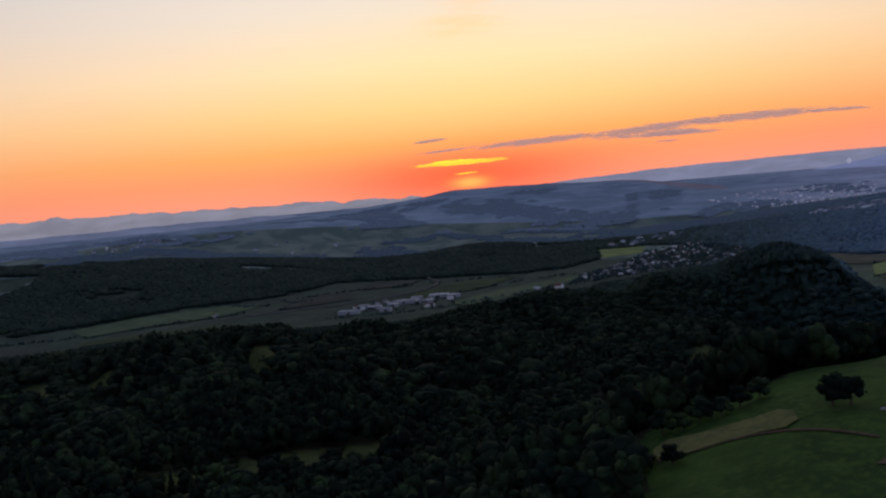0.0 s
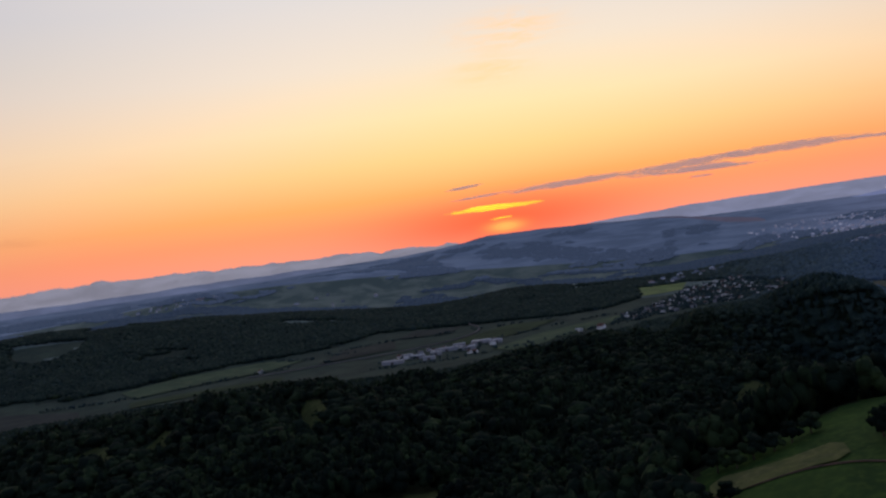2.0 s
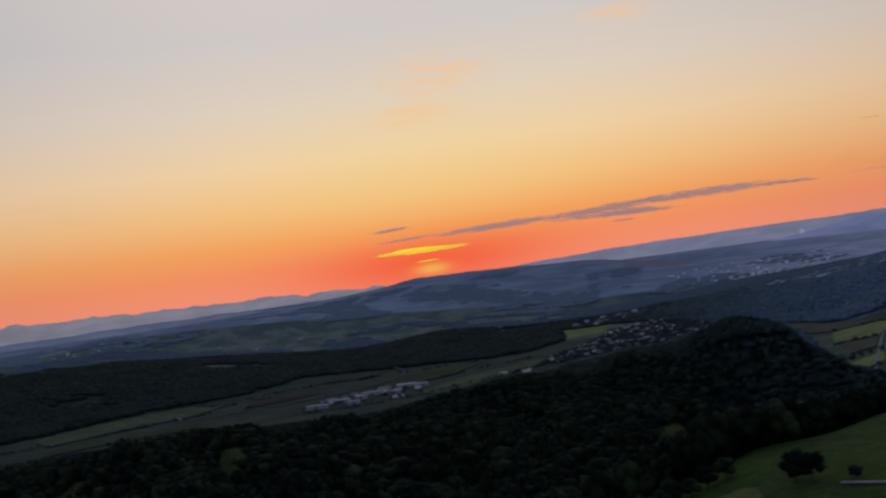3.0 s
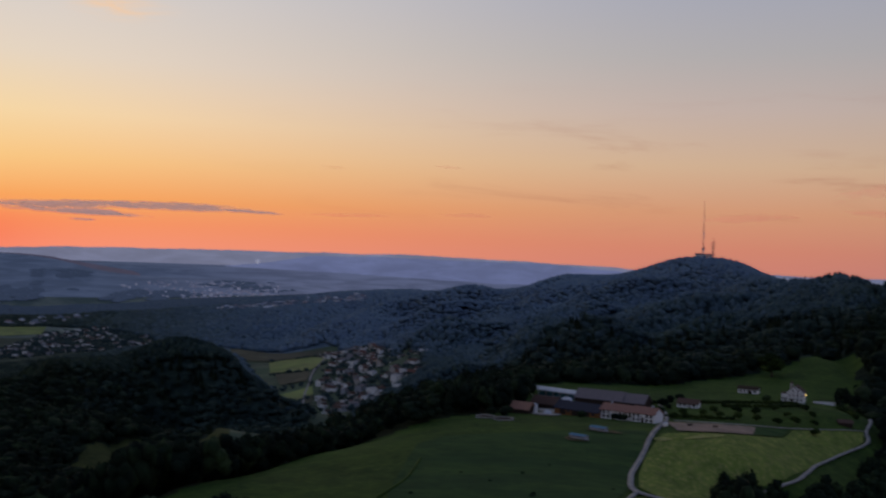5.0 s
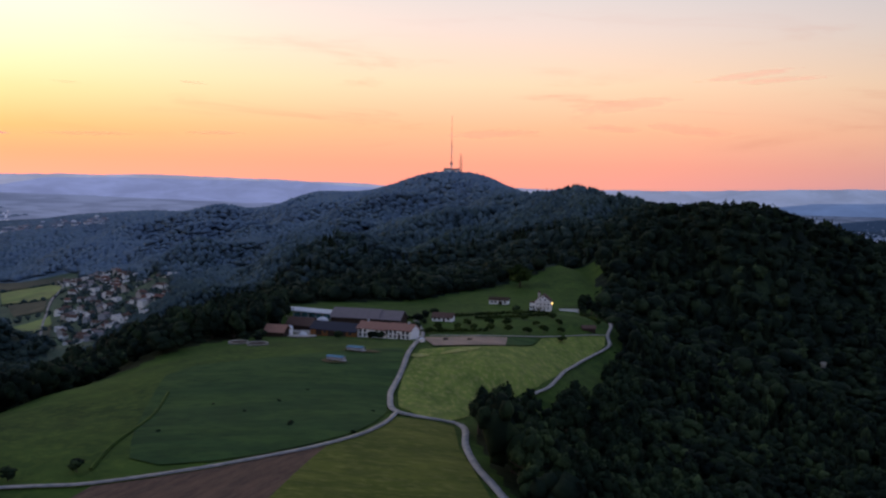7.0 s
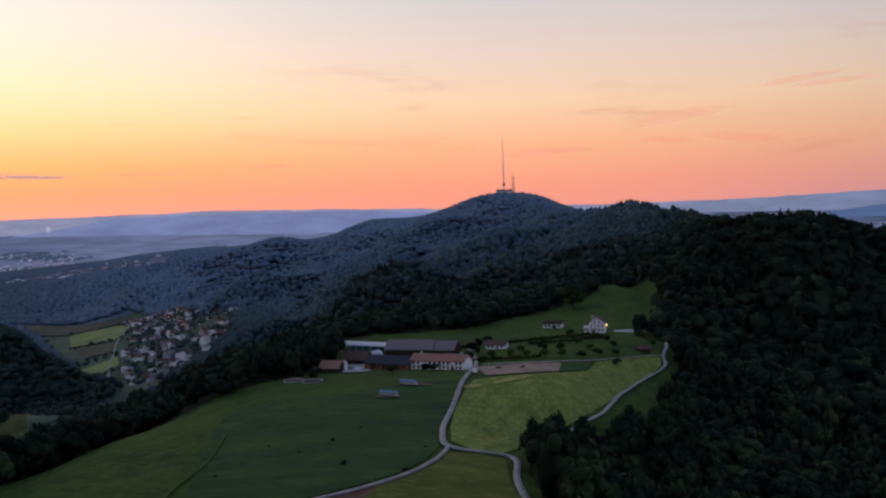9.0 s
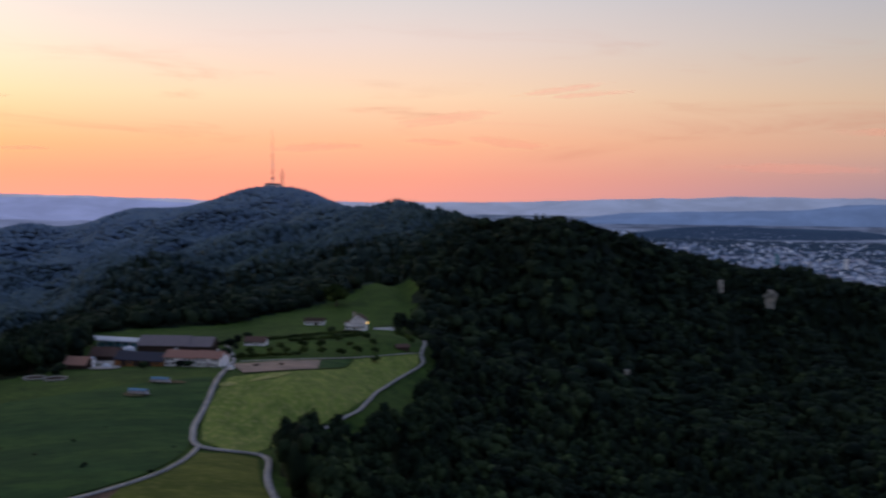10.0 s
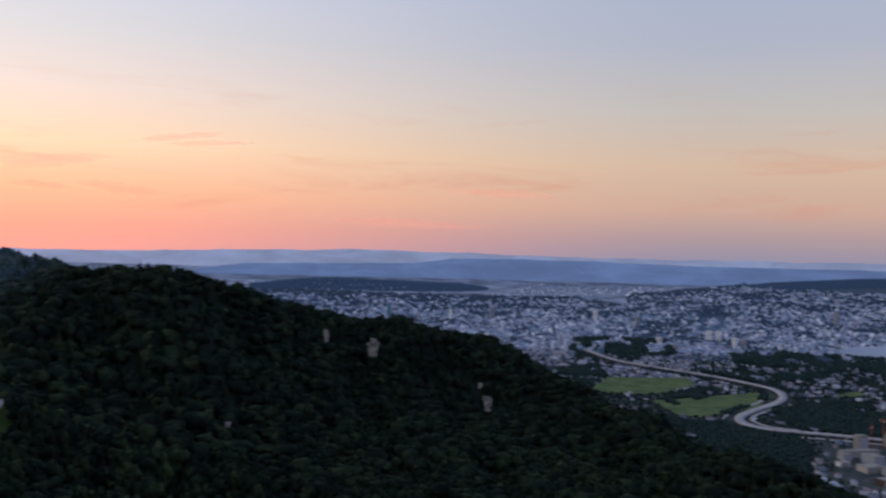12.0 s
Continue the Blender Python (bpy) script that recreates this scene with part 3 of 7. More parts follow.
def line_gap(x, y, pts):
    """How far each place lies from a line of the plan."""
    out = np.full(np.shape(x), 1e9)
    for (x0, y0), (x1, y1) in zip(pts, pts[1:]):
        t = np.clip(((x - x0) * (x1 - x0) + (y - y0) * (y1 - y0)) / ((x1 - x0) ** 2 + (y1 - y0) ** 2), 0, 1)
        out = np.minimum(out, np.hypot(x - x0 - t * (x1 - x0), y - y0 - t * (y1 - y0)))
    return out


def spur_height(x, y):
    z = np.zeros(np.shape(x))
    for pts, high, wide in SPURS:
        g = line_gap(x, y, pts) / wide
        z += high * (np.exp(-g * g) - 0.5 * np.exp(-(g - 1.9) ** 2))
    return z


def gullies(b, d, slope):
    """Ravines and spurs running down the wooded slopes, broader the farther off."""
    q = np.log(d / 400.0)
    n = np.zeros_like(b)
    for k, (fb, fq, ph, w) in enumerate([(52.0, 9.0, 0.3, 1.0), (83.0, 17.0, 1.9, 0.75), (31.0, -7.0, 4.1, 0.8), (121.0, 26.0, 2.7, 0.45), (23.0, 14.0, 5.2, 0.6), (166.0, -21.0, 0.9, 0.3)]):
        n += w * np.sin(fb * b + fq * q + ph + 0.6 * np.sin(3.1 * q + k))
    x, y, z = d * np.sin(b), d * np.cos(b), EYE_Z + d * slope
    u, v = (x - 330) * 0.75 + (y - 310) * 0.66, -(x - 330) * 0.66 + (y - 310) * 0.75
    deg = np.degrees(b)
    crest = np.interp(deg, [k[0] for k in MAIN_RIDGE], [k[1] for k in MAIN_RIDGE])
    off = np.abs(np.log(d / crest))
    floor = np.where(deg > 57, -250.0, -135.0)
    wave = np.zeros_like(b)
    for k, (fb, fq, ph, w) in enumerate([(-17.0, 31.0, 0.8, 1.0), (-31.0, 47.0, 2.6, 0.6), (9.0, 23.0, 4.4, 0.5), (-64.0, 70.0, 1.1, 0.3)]):
        wave += w * np.sin(fb * b + fq * q + ph + 0.9 * np.sin(7.0 * b + 1.7 * k) + 0.5 * np.sin(5.3 * q + k))
    ridged = 1.0 - np.abs(wave) / 1.3
    mask = step((u / 330) ** 2 + (v / 165) ** 2, 0.85, 1.7) * step(d, 260, 420) * (1 - step(d, 2300, 2900)) * step(z, floor, floor + 60) * step(deg, -60, -32) * (1 - step(deg, 112, 130)) * np.where(deg > 41, step(off, 0.02, 0.16), 1.0)
    spurs = step(d, 650, 1000) * step(deg, 18, 25) * (1 - step(deg, 60, 68)) * (1 - step(d, 2550, 2950)) * step(z, floor, floor + 45) * np.where(deg > 41, step(off, 0.03, 0.11), 1.0)
    plateau = step((u / 420) ** 2 + (v / 230) ** 2, 1.0, 1.9)
    return -0.0075 * np.clip(n + 0.2, 0, 2) * mask * (1 - 0.55 * spurs) + (0.013 * np.clip(ridged, -0.7, 1.0) - 0.006) * spurs * plateau + spur_height(x, y) / d * step(d, 700, 900) * (1 - step(deg, 60, 66))


def rise(bearing, dist):
    bearing, dist = np.broadcast_arrays(np.asarray(bearing, float), np.asarray(dist, float))
    base = smooth_rise(bearing, dist)
    return base + gullies((bearing + math.pi) % (2 * math.pi) - math.pi, np.maximum(dist, 60.0), base)


def smooth_rise(bearing, dist):
    """Slope of the line of sight from the hovering point down to the ground."""
    q = kernel_place(np.asarray(bearing, float), np.maximum(dist, 60.0))
    shape, q = q.shape[:-1], q.reshape(-1, 3)
    out = np.empty(len(q))
    for i in range(0, len(q), 20000):
        c = q[i:i + 20000]
        out[i:i + 20000] = np.sqrt(((c[:, None] - LAND_P[None]) ** 2).sum(-1) + 0.02 ** 2) @ LAND_W[:-1] + LAND_W[-1]
    return out.reshape(shape)


def land(x, y):
    """Ground height at a place of the plan as drawn."""
    x, y = np.asarray(x, float), np.asarray(y, float)
    g = np.maximum(np.hypot(x, y), 1.0)
    return EYE_Z + g * rise(np.arctan2(x, y), spread(g))


# ---------------------------------------------------------------- mesh helpers
def mesh_object(name, verts, faces, mats, parent=None, index=None, smooth=False):
    """A mesh object from arrays; faces of one width (n x 3 or n x 4) or a plain list."""
    me = bpy.data.meshes.new(name)
    if isinstance(faces, np.ndarray):
        n, w = faces.shape
        me.vertices.add(len(verts)), me.loops.add(n * w), me.polygons.add(n)
        me.vertices.foreach_set("co", np.asarray(verts, np.float32).ravel())
        me.loops.foreach_set("vertex_index", faces.astype(np.int32).ravel())
        me.polygons.foreach_set("loop_start", np.arange(0, n * w, w, dtype=np.int32))
        me.update(calc_edges=True)
    else:
        me.from_pydata([tuple(v) for v in verts], [], faces)
    for m in mats:
        me.materials.append(m)
    if index is not None:
        me.polygons.foreach_set("material_index", np.asarray(index, np.int32))
    if smooth:
        me.polygons.foreach_set("use_smooth", np.ones(len(me.polygons), bool))
    ob = new(name, me)
    ob.parent = parent
    return ob


def part(name, bm, material, parent, label=""):
    """One bmesh as one mesh object under a thing or a part."""
    me = bpy.data.meshes.new(name)
    bm.to_mesh(me)
    bm.free()
    me.materials.append(material)
    ob = new(name, me)
    ob.parent = parent
    return tagged(ob, label)


def inside(poly, x, y):
    """Which of the places lie in a polygon of the plan."""
    x, y = np.asarray(x, float), np.asarray(y, float)
    hit = np.zeros(x.shape, bool)
    for (x0, y0), (x1, y1) in zip(poly, poly[1:] + poly[:1]):
        cross = (y0 > y) != (y1 > y)
        hit ^= cross & (x < (x1 - x0) * (y - y0) / ((y1 - y0) or 1e-9) + x0)
    return hit


def rounded(poly, turns=2):
    """A polygon with its corners cut round."""
    for _ in range(turns):
        poly = [q for (x0, y0), (x1, y1) in zip(poly, poly[1:] + poly[:1])
                for q in ((0.75 * x0 + 0.25 * x1, 0.75 * y0 + 0.25 * y1), (0.25 * x0 + 0.75 * x1, 0.25 * y0 + 0.75 * y1))]
    return poly


# open land between the woods, in the plan
FARM_LAND = rounded([(60, 60), (15, 150), (19, 203), (42, 223), (45, 267), (60, 289), (86, 305), (122, 313), (145, 334), (189, 367), (249, 383), (284, 385), (306, 395),
                     (332, 404), (343, 415), (364, 442), (386, 470), (412, 492), (450, 478), (500, 458), (551, 470), (600, 466), (625, 464), (660, 468), (694, 462), (690, 440), (632, 405), (560, 354), (529, 324), (480, 289),
                     (439, 272), (399, 252), (372, 237), (345, 229), (320, 225), (300, 224), (260, 213), (249, 203), (231, 187), (211, 164), (195, 143), (150, 80)], 1)
HOLLOW_MEADOWS = [[(185, 770), (239, 845), (290, 838), (222, 752)], [(300, 775), (330, 870), (420, 960), (400, 850), (345, 800)],
                  [(-155, 406), (-81, 462), (62, 580), (40, 512), (-64, 392), (-115, 380)]]
CLEARINGS = [[(-133, 676), (-138, 735), (-116, 745), (-110, 690)], [(-330, 705), (-297, 722), (-228, 708), (-224, 680), (-263, 672)]]
VALLEY_LAND = [(-1500, 1900), (-904, 1900), (-651, 1950), (-370, 1960), (-16, 1900), (100, 2000), (260, 2080), (420, 2180), (620, 2340), (740, 2440), (870, 2520), (905, 2680), (845, 2980), (730, 3110), (575, 3134), (545, 2890), (507, 2830),
               (415, 2690), (288, 2640), (140, 2675), (-34, 2705), (-219, 2740), (-307, 2590), (-436, 2520), (-562, 2490), (-674, 2380), (-780, 2285), (-890, 2230), (-1068, 2300), (-1500, 2400)]
VILLAGE_VALLEY = [(330, 800), (390, 920), (480, 1010), (600, 1140), (640, 1310), (735, 1570), (840, 1890), (930, 2140), (975, 2420), (1230, 2290), (1230, 2170), (1120, 1800), (1060, 1600), (880, 1320),
                  (790, 1180), (700, 1180), (560, 1060), (420, 900), (340, 800)]
HILL_FIELDS = [[(-860, 3798), (-649, 3985), (-517, 4012), (92, 4070), (107, 3932), (-156, 3791), (-195, 3642), (-414, 3560)], [(-1290, 2912), (-1187, 2950), (-1087, 2990), (-1061, 2870), (-1088, 2763), (-1142, 2698), (-1233, 2765)], [(150, 3950), (420, 4150), (560, 4080), (300, 3850)]]
OPEN = [FARM_LAND, VALLEY_LAND, VILLAGE_VALLEY] + HOLLOW_MEADOWS + CLEARINGS + HILL_FIELDS


def in_basin(x, y, z):
    """The broad town basin to the east."""
    g = np.hypot(x, y)
    true_z = EYE_Z + (z - EYE_Z) * spread(g) / g
    deg = np.degrees(np.arctan2(x, y))
    return (true_z < np.where((deg > 90) & (g > 3000), -150, np.where(g > 4300, -300, -205))) & (deg > 57)


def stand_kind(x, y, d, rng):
    """Painted haze tint of a tree, by distance and bearing: one gives way to the next, tree by tree, over the long
    ridge to the north.
    """
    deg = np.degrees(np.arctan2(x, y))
    at = np.interp(np.log(np.maximum(d, 1.0)), np.log(HAZE_WOOD_MARKS), np.arange(9.0)) * (0.38 + 0.62 * step(deg, 8, 30)) * (1 - 0.6 * step(deg, 54, 66))
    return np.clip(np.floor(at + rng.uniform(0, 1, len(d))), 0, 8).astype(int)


def ground_sheet():
    th = np.radians(np.concatenate([np.arange(-32, 112, 0.4), np.arange(112, 328, 4.0)]))
    dist = [60.0]
    while dist[-1] < 36000:
        dist.append(dist[-1] * (1.018 if dist[-1] < 1500 else 1.03 if dist[-1] < 12000 else 1.12))
    dist = np.array(dist)
    tt, dd = np.meshgrid(th, dist)
    g = squeeze(dd)
    z = EYE_Z + g * rise(tt, dd)
    v = np.stack([g * np.sin(tt), g * np.cos(tt), z], -1).reshape(-1, 3)
    m, n = len(dist), len(th)
    i, j = np.meshgrid(np.arange(m - 1), np.arange(n), indexing="ij")
    k = (j + 1) % n
    f = np.stack([i * n + j, (i + 1) * n + j, (i + 1) * n + k, i * n + k], -1).reshape(-1, 4)
    c = v[f].mean(1)
    idx = np.zeros(len(f), int)
    for k, poly in [(1, FARM_LAND)] + [(10, q) for q in HOLLOW_MEADOWS + CLEARINGS]:
        idx[inside(poly, c[:, 0], c[:, 1])] = k
    for poly in [VALLEY_LAND] + HILL_FIELDS:
        idx[inside(poly, c[:, 0], c[:, 1])] = 2
    idx[inside(VILLAGE_VALLEY, c[:, 0], c[:, 1])] = 11
    idx[(np.hypot(c[:, 0], c[:, 1]) > 2900) & (np.degrees(np.arctan2(c[:, 0], c[:, 1])) < 57)] = 5
    idx[inside(HILL_FIELDS[1], c[:, 0], c[:, 1])] = 2
    idx[in_basin(c[:, 0], c[:, 1], c[:, 2])] = 3
    far, west = np.hypot(c[:, 0], c[:, 1]), np.degrees(np.arctan2(c[:, 0], c[:, 1])) < 57
    idx[(idx == 3) & (far > 3900)] = 7
    idx[(far > 4380) & ~west] = 4
    idx[(far > 4080) & west] = 6
    high = ~in_basin(c[:, 0], c[:, 1], c[:, 2]) & ~west & (far > 3900)
    deg = np.degrees(np.arctan2(c[:, 0], c[:, 1]))
    idx[high & (deg > 92)] = 8
    # ground under the trees takes the same painted haze tints
    under = (idx == 0) & (far > 520)
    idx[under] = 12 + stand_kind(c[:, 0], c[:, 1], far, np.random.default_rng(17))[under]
    # close the middle under the camera
    v = np.vstack([v, [[0, 0, v[:n, 2].mean()]]])
    cap = np.stack([np.full(n, len(v) - 1), np.arange(n), (np.arange(n) + 1) % n, (np.arange(n) + 1) % n], -1)
    ob = mesh_object("ground", v, f, [M_FLOOR, M_PASTURE, M_FIELD, M_TOWN_GROUND, M_FAR, M_UPLAND, M_FAR_W, M_TOWN_GROUND_FAR, M_LEAF_FAR, M_LEAF_RIDGE, M_HOLLOW, M_FIELD_VILLAGE] + HAZE_WOODS, index=idx, smooth=True)
    mid = mesh_object("ground_middle", v[np.append(np.arange(n), len(v) - 1)], np.stack([np.full(n, n), np.arange(n), (np.arange(n) + 1) % n], -1), [M_FLOOR], parent=ob)
    return tagged(ob, "rolling ground of pasture, woodland floor and valley fields", "ground", kind="structure")


ground = ground_sheet()


def drape(name, poly, mat, lift=0.35, step=6.0, label="", category="field", group=""):
    """A field laid over the ground: its outline cut into a fine grid and set on the slope."""
    bm = bmesh.new()
    bm.faces.new([bm.verts.new((x, y, 0)) for x, y in poly])
    xs, ys = [p[0] for p in poly], [p[1] for p in poly]
    for axis, lo, hi in ((0, min(xs), max(xs)), (1, min(ys), max(ys))):
        for k in range(1, int((hi - lo) / step) + 1):
            co, no = [0, 0, 0], [0, 0, 0]
            co[axis], no[axis] = lo + k * step, 1
            bmesh.ops.bisect_plane(bm, geom=bm.verts[:] + bm.edges[:] + bm.faces[:], plane_co=co, plane_no=no)
    z = land([v.co.x for v in bm.verts], [v.co.y for v in bm.verts])
    for v, h in zip(bm.verts, z):
        v.co.z = h + lift
    bmesh.ops.recalc_face_normals(bm, faces=bm.faces[:])
    if sum(f.normal.z for f in bm.faces) < 0:
        bmesh.ops.reverse_faces(bm, faces=bm.faces[:])
    ob = part(name, bm, mat, None)
    for p in ob.data.polygons:
        p.use_smooth = True
    return tagged(ob, label, category, group, kind="structure")


def curve_points(pts, step):
    """A smooth run through the points (Catmull-Rom), about every step metres."""
    pts = [np.array(p, float) for p in pts]
    ext = [2 * pts[0] - pts[1]] + pts + [2 * pts[-1] - pts[-2]]
    out = []
    for a, b, c, d in zip(ext, ext[1:], ext[2:], ext[3:]):
        n = max(2, int(np.linalg.norm(c - b) / step))
        for k in range(n):
            t = k / n
            out.append(0.5 * (2 * b + (c - a) * t + (2 * a - 5 * b + 4 * c - d) * t * t + (3 * b - a - 3 * c + d) * t ** 3))
    return np.array(out + [pts[-1]])


def ribbon(name, pts, width, mat, lift=0.5, step=4.0, thick=0.35, label="", category="road", kind="structure", group="", heights=None):
    """A road with thickness, laid along the ground."""
    p = curve_points(pts, step)
    d = np.gradient(p, axis=0)
    d /= np.linalg.norm(d, axis=1)[:, None]
    s = np.stack([d[:, 1], -d[:, 0]], 1) * width / 2
    z = land(p[:, 0], p[:, 1]) + lift if heights is None else np.interp(np.linspace(0, 1, len(p)), np.linspace(0, 1, len(heights)), heights)
    rows = [np.column_stack([p + s, z - thick]), np.column_stack([p + s, z]), np.column_stack([p - s, z]), np.column_stack([p - s, z - thick])]
    v = np.stack(rows, 1).reshape(-1, 3)
    f = [[4 * i + a, 4 * i + a + 1, 4 * i + a + 5, 4 * i + a + 4] for i in range(len(p) - 1) for a in range(3)]
    ob = mesh_object(name, v, np.array(f)[:, ::-1], [mat])
    return tagged(ob, label, category, group, kind)


# ---------------------------------------------------------------- woods


def icosahedron():
    t = (1 + 5 ** 0.5) / 2
    v = np.array([(-1, t, 0), (1, t, 0), (-1, -t, 0), (1, -t, 0), (0, -1, t), (0, 1, t), (0, -1, -t), (0, 1, -t), (t, 0, -1), (t, 0, 1), (-t, 0, -1), (-t, 0, 1)], float)
    f = np.array([(0, 11, 5), (0, 5, 1), (0, 1, 7), (0, 7, 10), (0, 10, 11), (1, 5, 9), (5, 11, 4), (11, 10, 2), (10, 7, 6), (7, 1, 8), (3, 9, 4), (3, 4, 2), (3, 2, 6),
                  (3, 6, 8), (3, 8, 9), (4, 9, 5), (2, 4, 11), (6, 2, 10), (8, 6, 7), (9, 8, 1)])
    return v / np.linalg.norm(v[0]), f


ICO_V, ICO_F = icosahedron()


def crown_shape(rng, blobs, cards, card, core=0.78, three=False):
    """A broadleaf crown of radius about 1 and height about 2, standing on z = 0: uneven leaf clumps and loose sprays round them."""
    vs, fs, n = [], [], 0
    centres = []
    for b in range(blobs):
        a, u = rng.uniform(0, 2 * math.pi), rng.uniform(-0.75, 1)
        if b == 0:
            c, size = np.array([0, 0, 0.95 if blobs < 3 else 1.0]), core if blobs < 3 else 0.62
        else:
            r = 0.62 * math.sqrt(1 - u * u)
            c, size = np.array([r * math.cos(a), r * math.sin(a), 1.0 + 0.66 * u]), rng.uniform(0.26, 0.44)
        v = ICO_V * size * rng.uniform(0.68, 1.28, (12, 1)) * (1, 1, 0.9 if blobs > 1 else 1.05)
        vs.append(v + c), fs.append(ICO_F + n)
        n += 12
        centres.append((c, size))
    for k in range(cards):
        c, size = centres[rng.integers(len(centres))]
        d = rng.normal(size=3)
        d /= np.linalg.norm(d)
        d[2] = d[2] * 0.8 + 0.1
        q = c + d * size * (rng.uniform(0.85, 1.2) if not three else rng.uniform(0.9, 1.5))
        e = rng.normal(size=(2, 3))
        e[0] -= d * (e[0] @ d) * 0.6
        e[0] /= np.linalg.norm(e[0])
        e[1] = np.cross(d, e[0]) + rng.normal(size=3) * 0.35
        w = card * rng.uniform(0.6, 1.3)
        if three:
            vs.append(np.array([q - e[0] * w, q + e[1] * w * 0.8 + d * w * 0.3, q + e[0] * w]))
            fs.append(np.array([(0, 1, 2)]) + n)
            n += 3
            continue
        vs.append(np.array([q - e[0] * w, q + e[1] * w * 0.6, q + e[0] * w, q - e[1] * w * 0.6]))
        fs.append(np.array([(0, 1, 2), (0, 2, 3)]) + n)
        n += 4
    return np.vstack(vs), np.vstack(fs)


def spruce_shape(rng, tiers, sides):
    """A pointed conifer, radius about 1 and height about 2.6."""
    vs, fs, n = [], [], 0
    for k in range(tiers):
        u = k / tiers
        r, z0, z1 = 0.62 * (1 - u) ** 0.9 + 0.06, 0.15 + 2.2 * u, 0.15 + 2.2 * u + 2.6 / tiers * 1.35
        ring = [(r * rng.uniform(0.7, 1.2) * math.cos(2 * math.pi * (j + 0.5 * (k % 2)) / sides), r * rng.uniform(0.7, 1.2) * math.sin(2 * math.pi * (j + 0.5 * (k % 2)) / sides),
                 z0 + rng.uniform(-0.06, 0.06)) for j in range(sides)]
        vs.append(np.array(ring + [(0, 0, z1)]))
        fs.append(np.array([(j, (j + 1) % sides, sides) for j in range(sides)]) + n)
        n += sides + 1
    return np.vstack(vs), np.vstack(fs)


def town_crown(rng):
    """A small far-off tree top of eight faces."""
    v = np.array([(1, 0, 0.8), (0, 1, 0.9), (-1, 0, 0.8), (0, -1, 0.9), (0, 0, 2.0), (0, 0, 0)], float) * rng.uniform(0.75, 1.2, (6, 1))
    return v, np.array([(0, 1, 4), (1, 2, 4), (2, 3, 4), (3, 0, 4), (1, 0, 5), (2, 1, 5), (3, 2, 5), (0, 3, 5)])


TOWN_CROWNS = [town_crown(np.random.default_rng(90 + i)) for i in range(6)]


def scatter(shapes, place, radius, height, rng, tone=None):
    """Many crowns in one pair of arrays; with tone, also which of the leaf materials each face has."""
    vs, fs, ts, n = [], [], [], 0
    which = rng.integers(len(shapes), size=len(place))
    for s, (sv, sf) in enumerate(shapes):
        p, r, h = place[which == s], radius[which == s], height[which == s]
        if not len(p):
            continue
        a = rng.uniform(0, 2 * math.pi, len(p))
        ca, sa = np.cos(a)[:, None], np.sin(a)[:, None]
        x = (sv[None, :, 0] * ca - sv[None, :, 1] * sa) * r[:, None] + p[:, 0:1]
        y = (sv[None, :, 0] * sa + sv[None, :, 1] * ca) * r[:, None] + p[:, 1:2]
        z = sv[None, :, 2] * (h / sv[:, 2].max())[:, None] + p[:, 2:3]
        vs.append(np.stack([x, y, z], -1).reshape(-1, 3))
        fs.append((sf[None] + (np.arange(len(p)) * len(sv))[:, None, None] + n).reshape(-1, 3))
        n += len(p) * len(sv)
        if tone is not None:
            ts.append(np.repeat(tone[which == s], len(sf)))
    return (np.vstack(vs), np.vstack(fs)) if tone is None else (np.vstack(vs), np.vstack(fs), np.concatenate(ts))


def lattice(d0, d1, spacing, b0, b1, rng, deep=1.0):
    """Uneven places over a sector, closer than they look far; spacing is a function of the true distance."""
    out, d = [], d0
    while d < d1:
        s = spacing(d)
        n = max(1, int(radians(b1 - b0) * d / s))
        a = radians(b0) + (np.arange(n) + rng.uniform(-0.42, 0.42, n) + 0.5) * radians(b1 - b0) / n
        out.append(np.stack([a, d + rng.uniform(-0.42, 0.42, n) * s * deep], -1))
        d += s * deep
    q = np.vstack(out)
    g = squeeze(q[:, 1])
    x, y = g * np.sin(q[:, 0]), g * np.cos(q[:, 0])
    return np.stack([x, y, EYE_Z + g * rise(q[:, 0], q[:, 1])], -1), q[:, 1], g / q[:, 1]


def patchy(p, d):
    """Far uplands: woods in patches between fields."""
    deg = np.degrees(np.arctan2(p[:, 0], p[:, 1]))
    n = np.array([noise.noise(Vector((x * 0.0032 + 7, y * 0.006, 1.0))) + 0.45 * noise.noise(Vector((x * 0.011, y * 0.02, 2.0))) for x, y, z in p])
    far = np.clip((d - 3200) / 900, 0, 1)
    return np.where(deg > 13, (d < 5000) | (n > 0.28), n > -0.55 + 0.6 * far)


def wooded(p, margin=0.0):
    ok = ~in_basin(p[:, 0], p[:, 1], p[:, 2])
    for poly in OPEN:
        ok &= ~inside(poly, p[:, 0], p[:, 1])
    return ok


def conifer_share(p, d, firs):
    """Spruces stand in patches, most of all along the long crest."""
    deg = np.degrees(np.arctan2(p[:, 0], p[:, 1]))
    crest = np.interp(deg, [k[0] for k in MAIN_RIDGE], [k[1] for k in MAIN_RIDGE])
    on_crest = (deg > 52.5) & (deg < 59.5) & (np.abs(d - crest) < 230)
    return np.where(on_crest, 0.5, firs * (0.4 + 1.2 * (np.sin(p[:, 0] * 0.013 + 1) * np.sin(p[:, 1] * 0.011) > 0.1)))


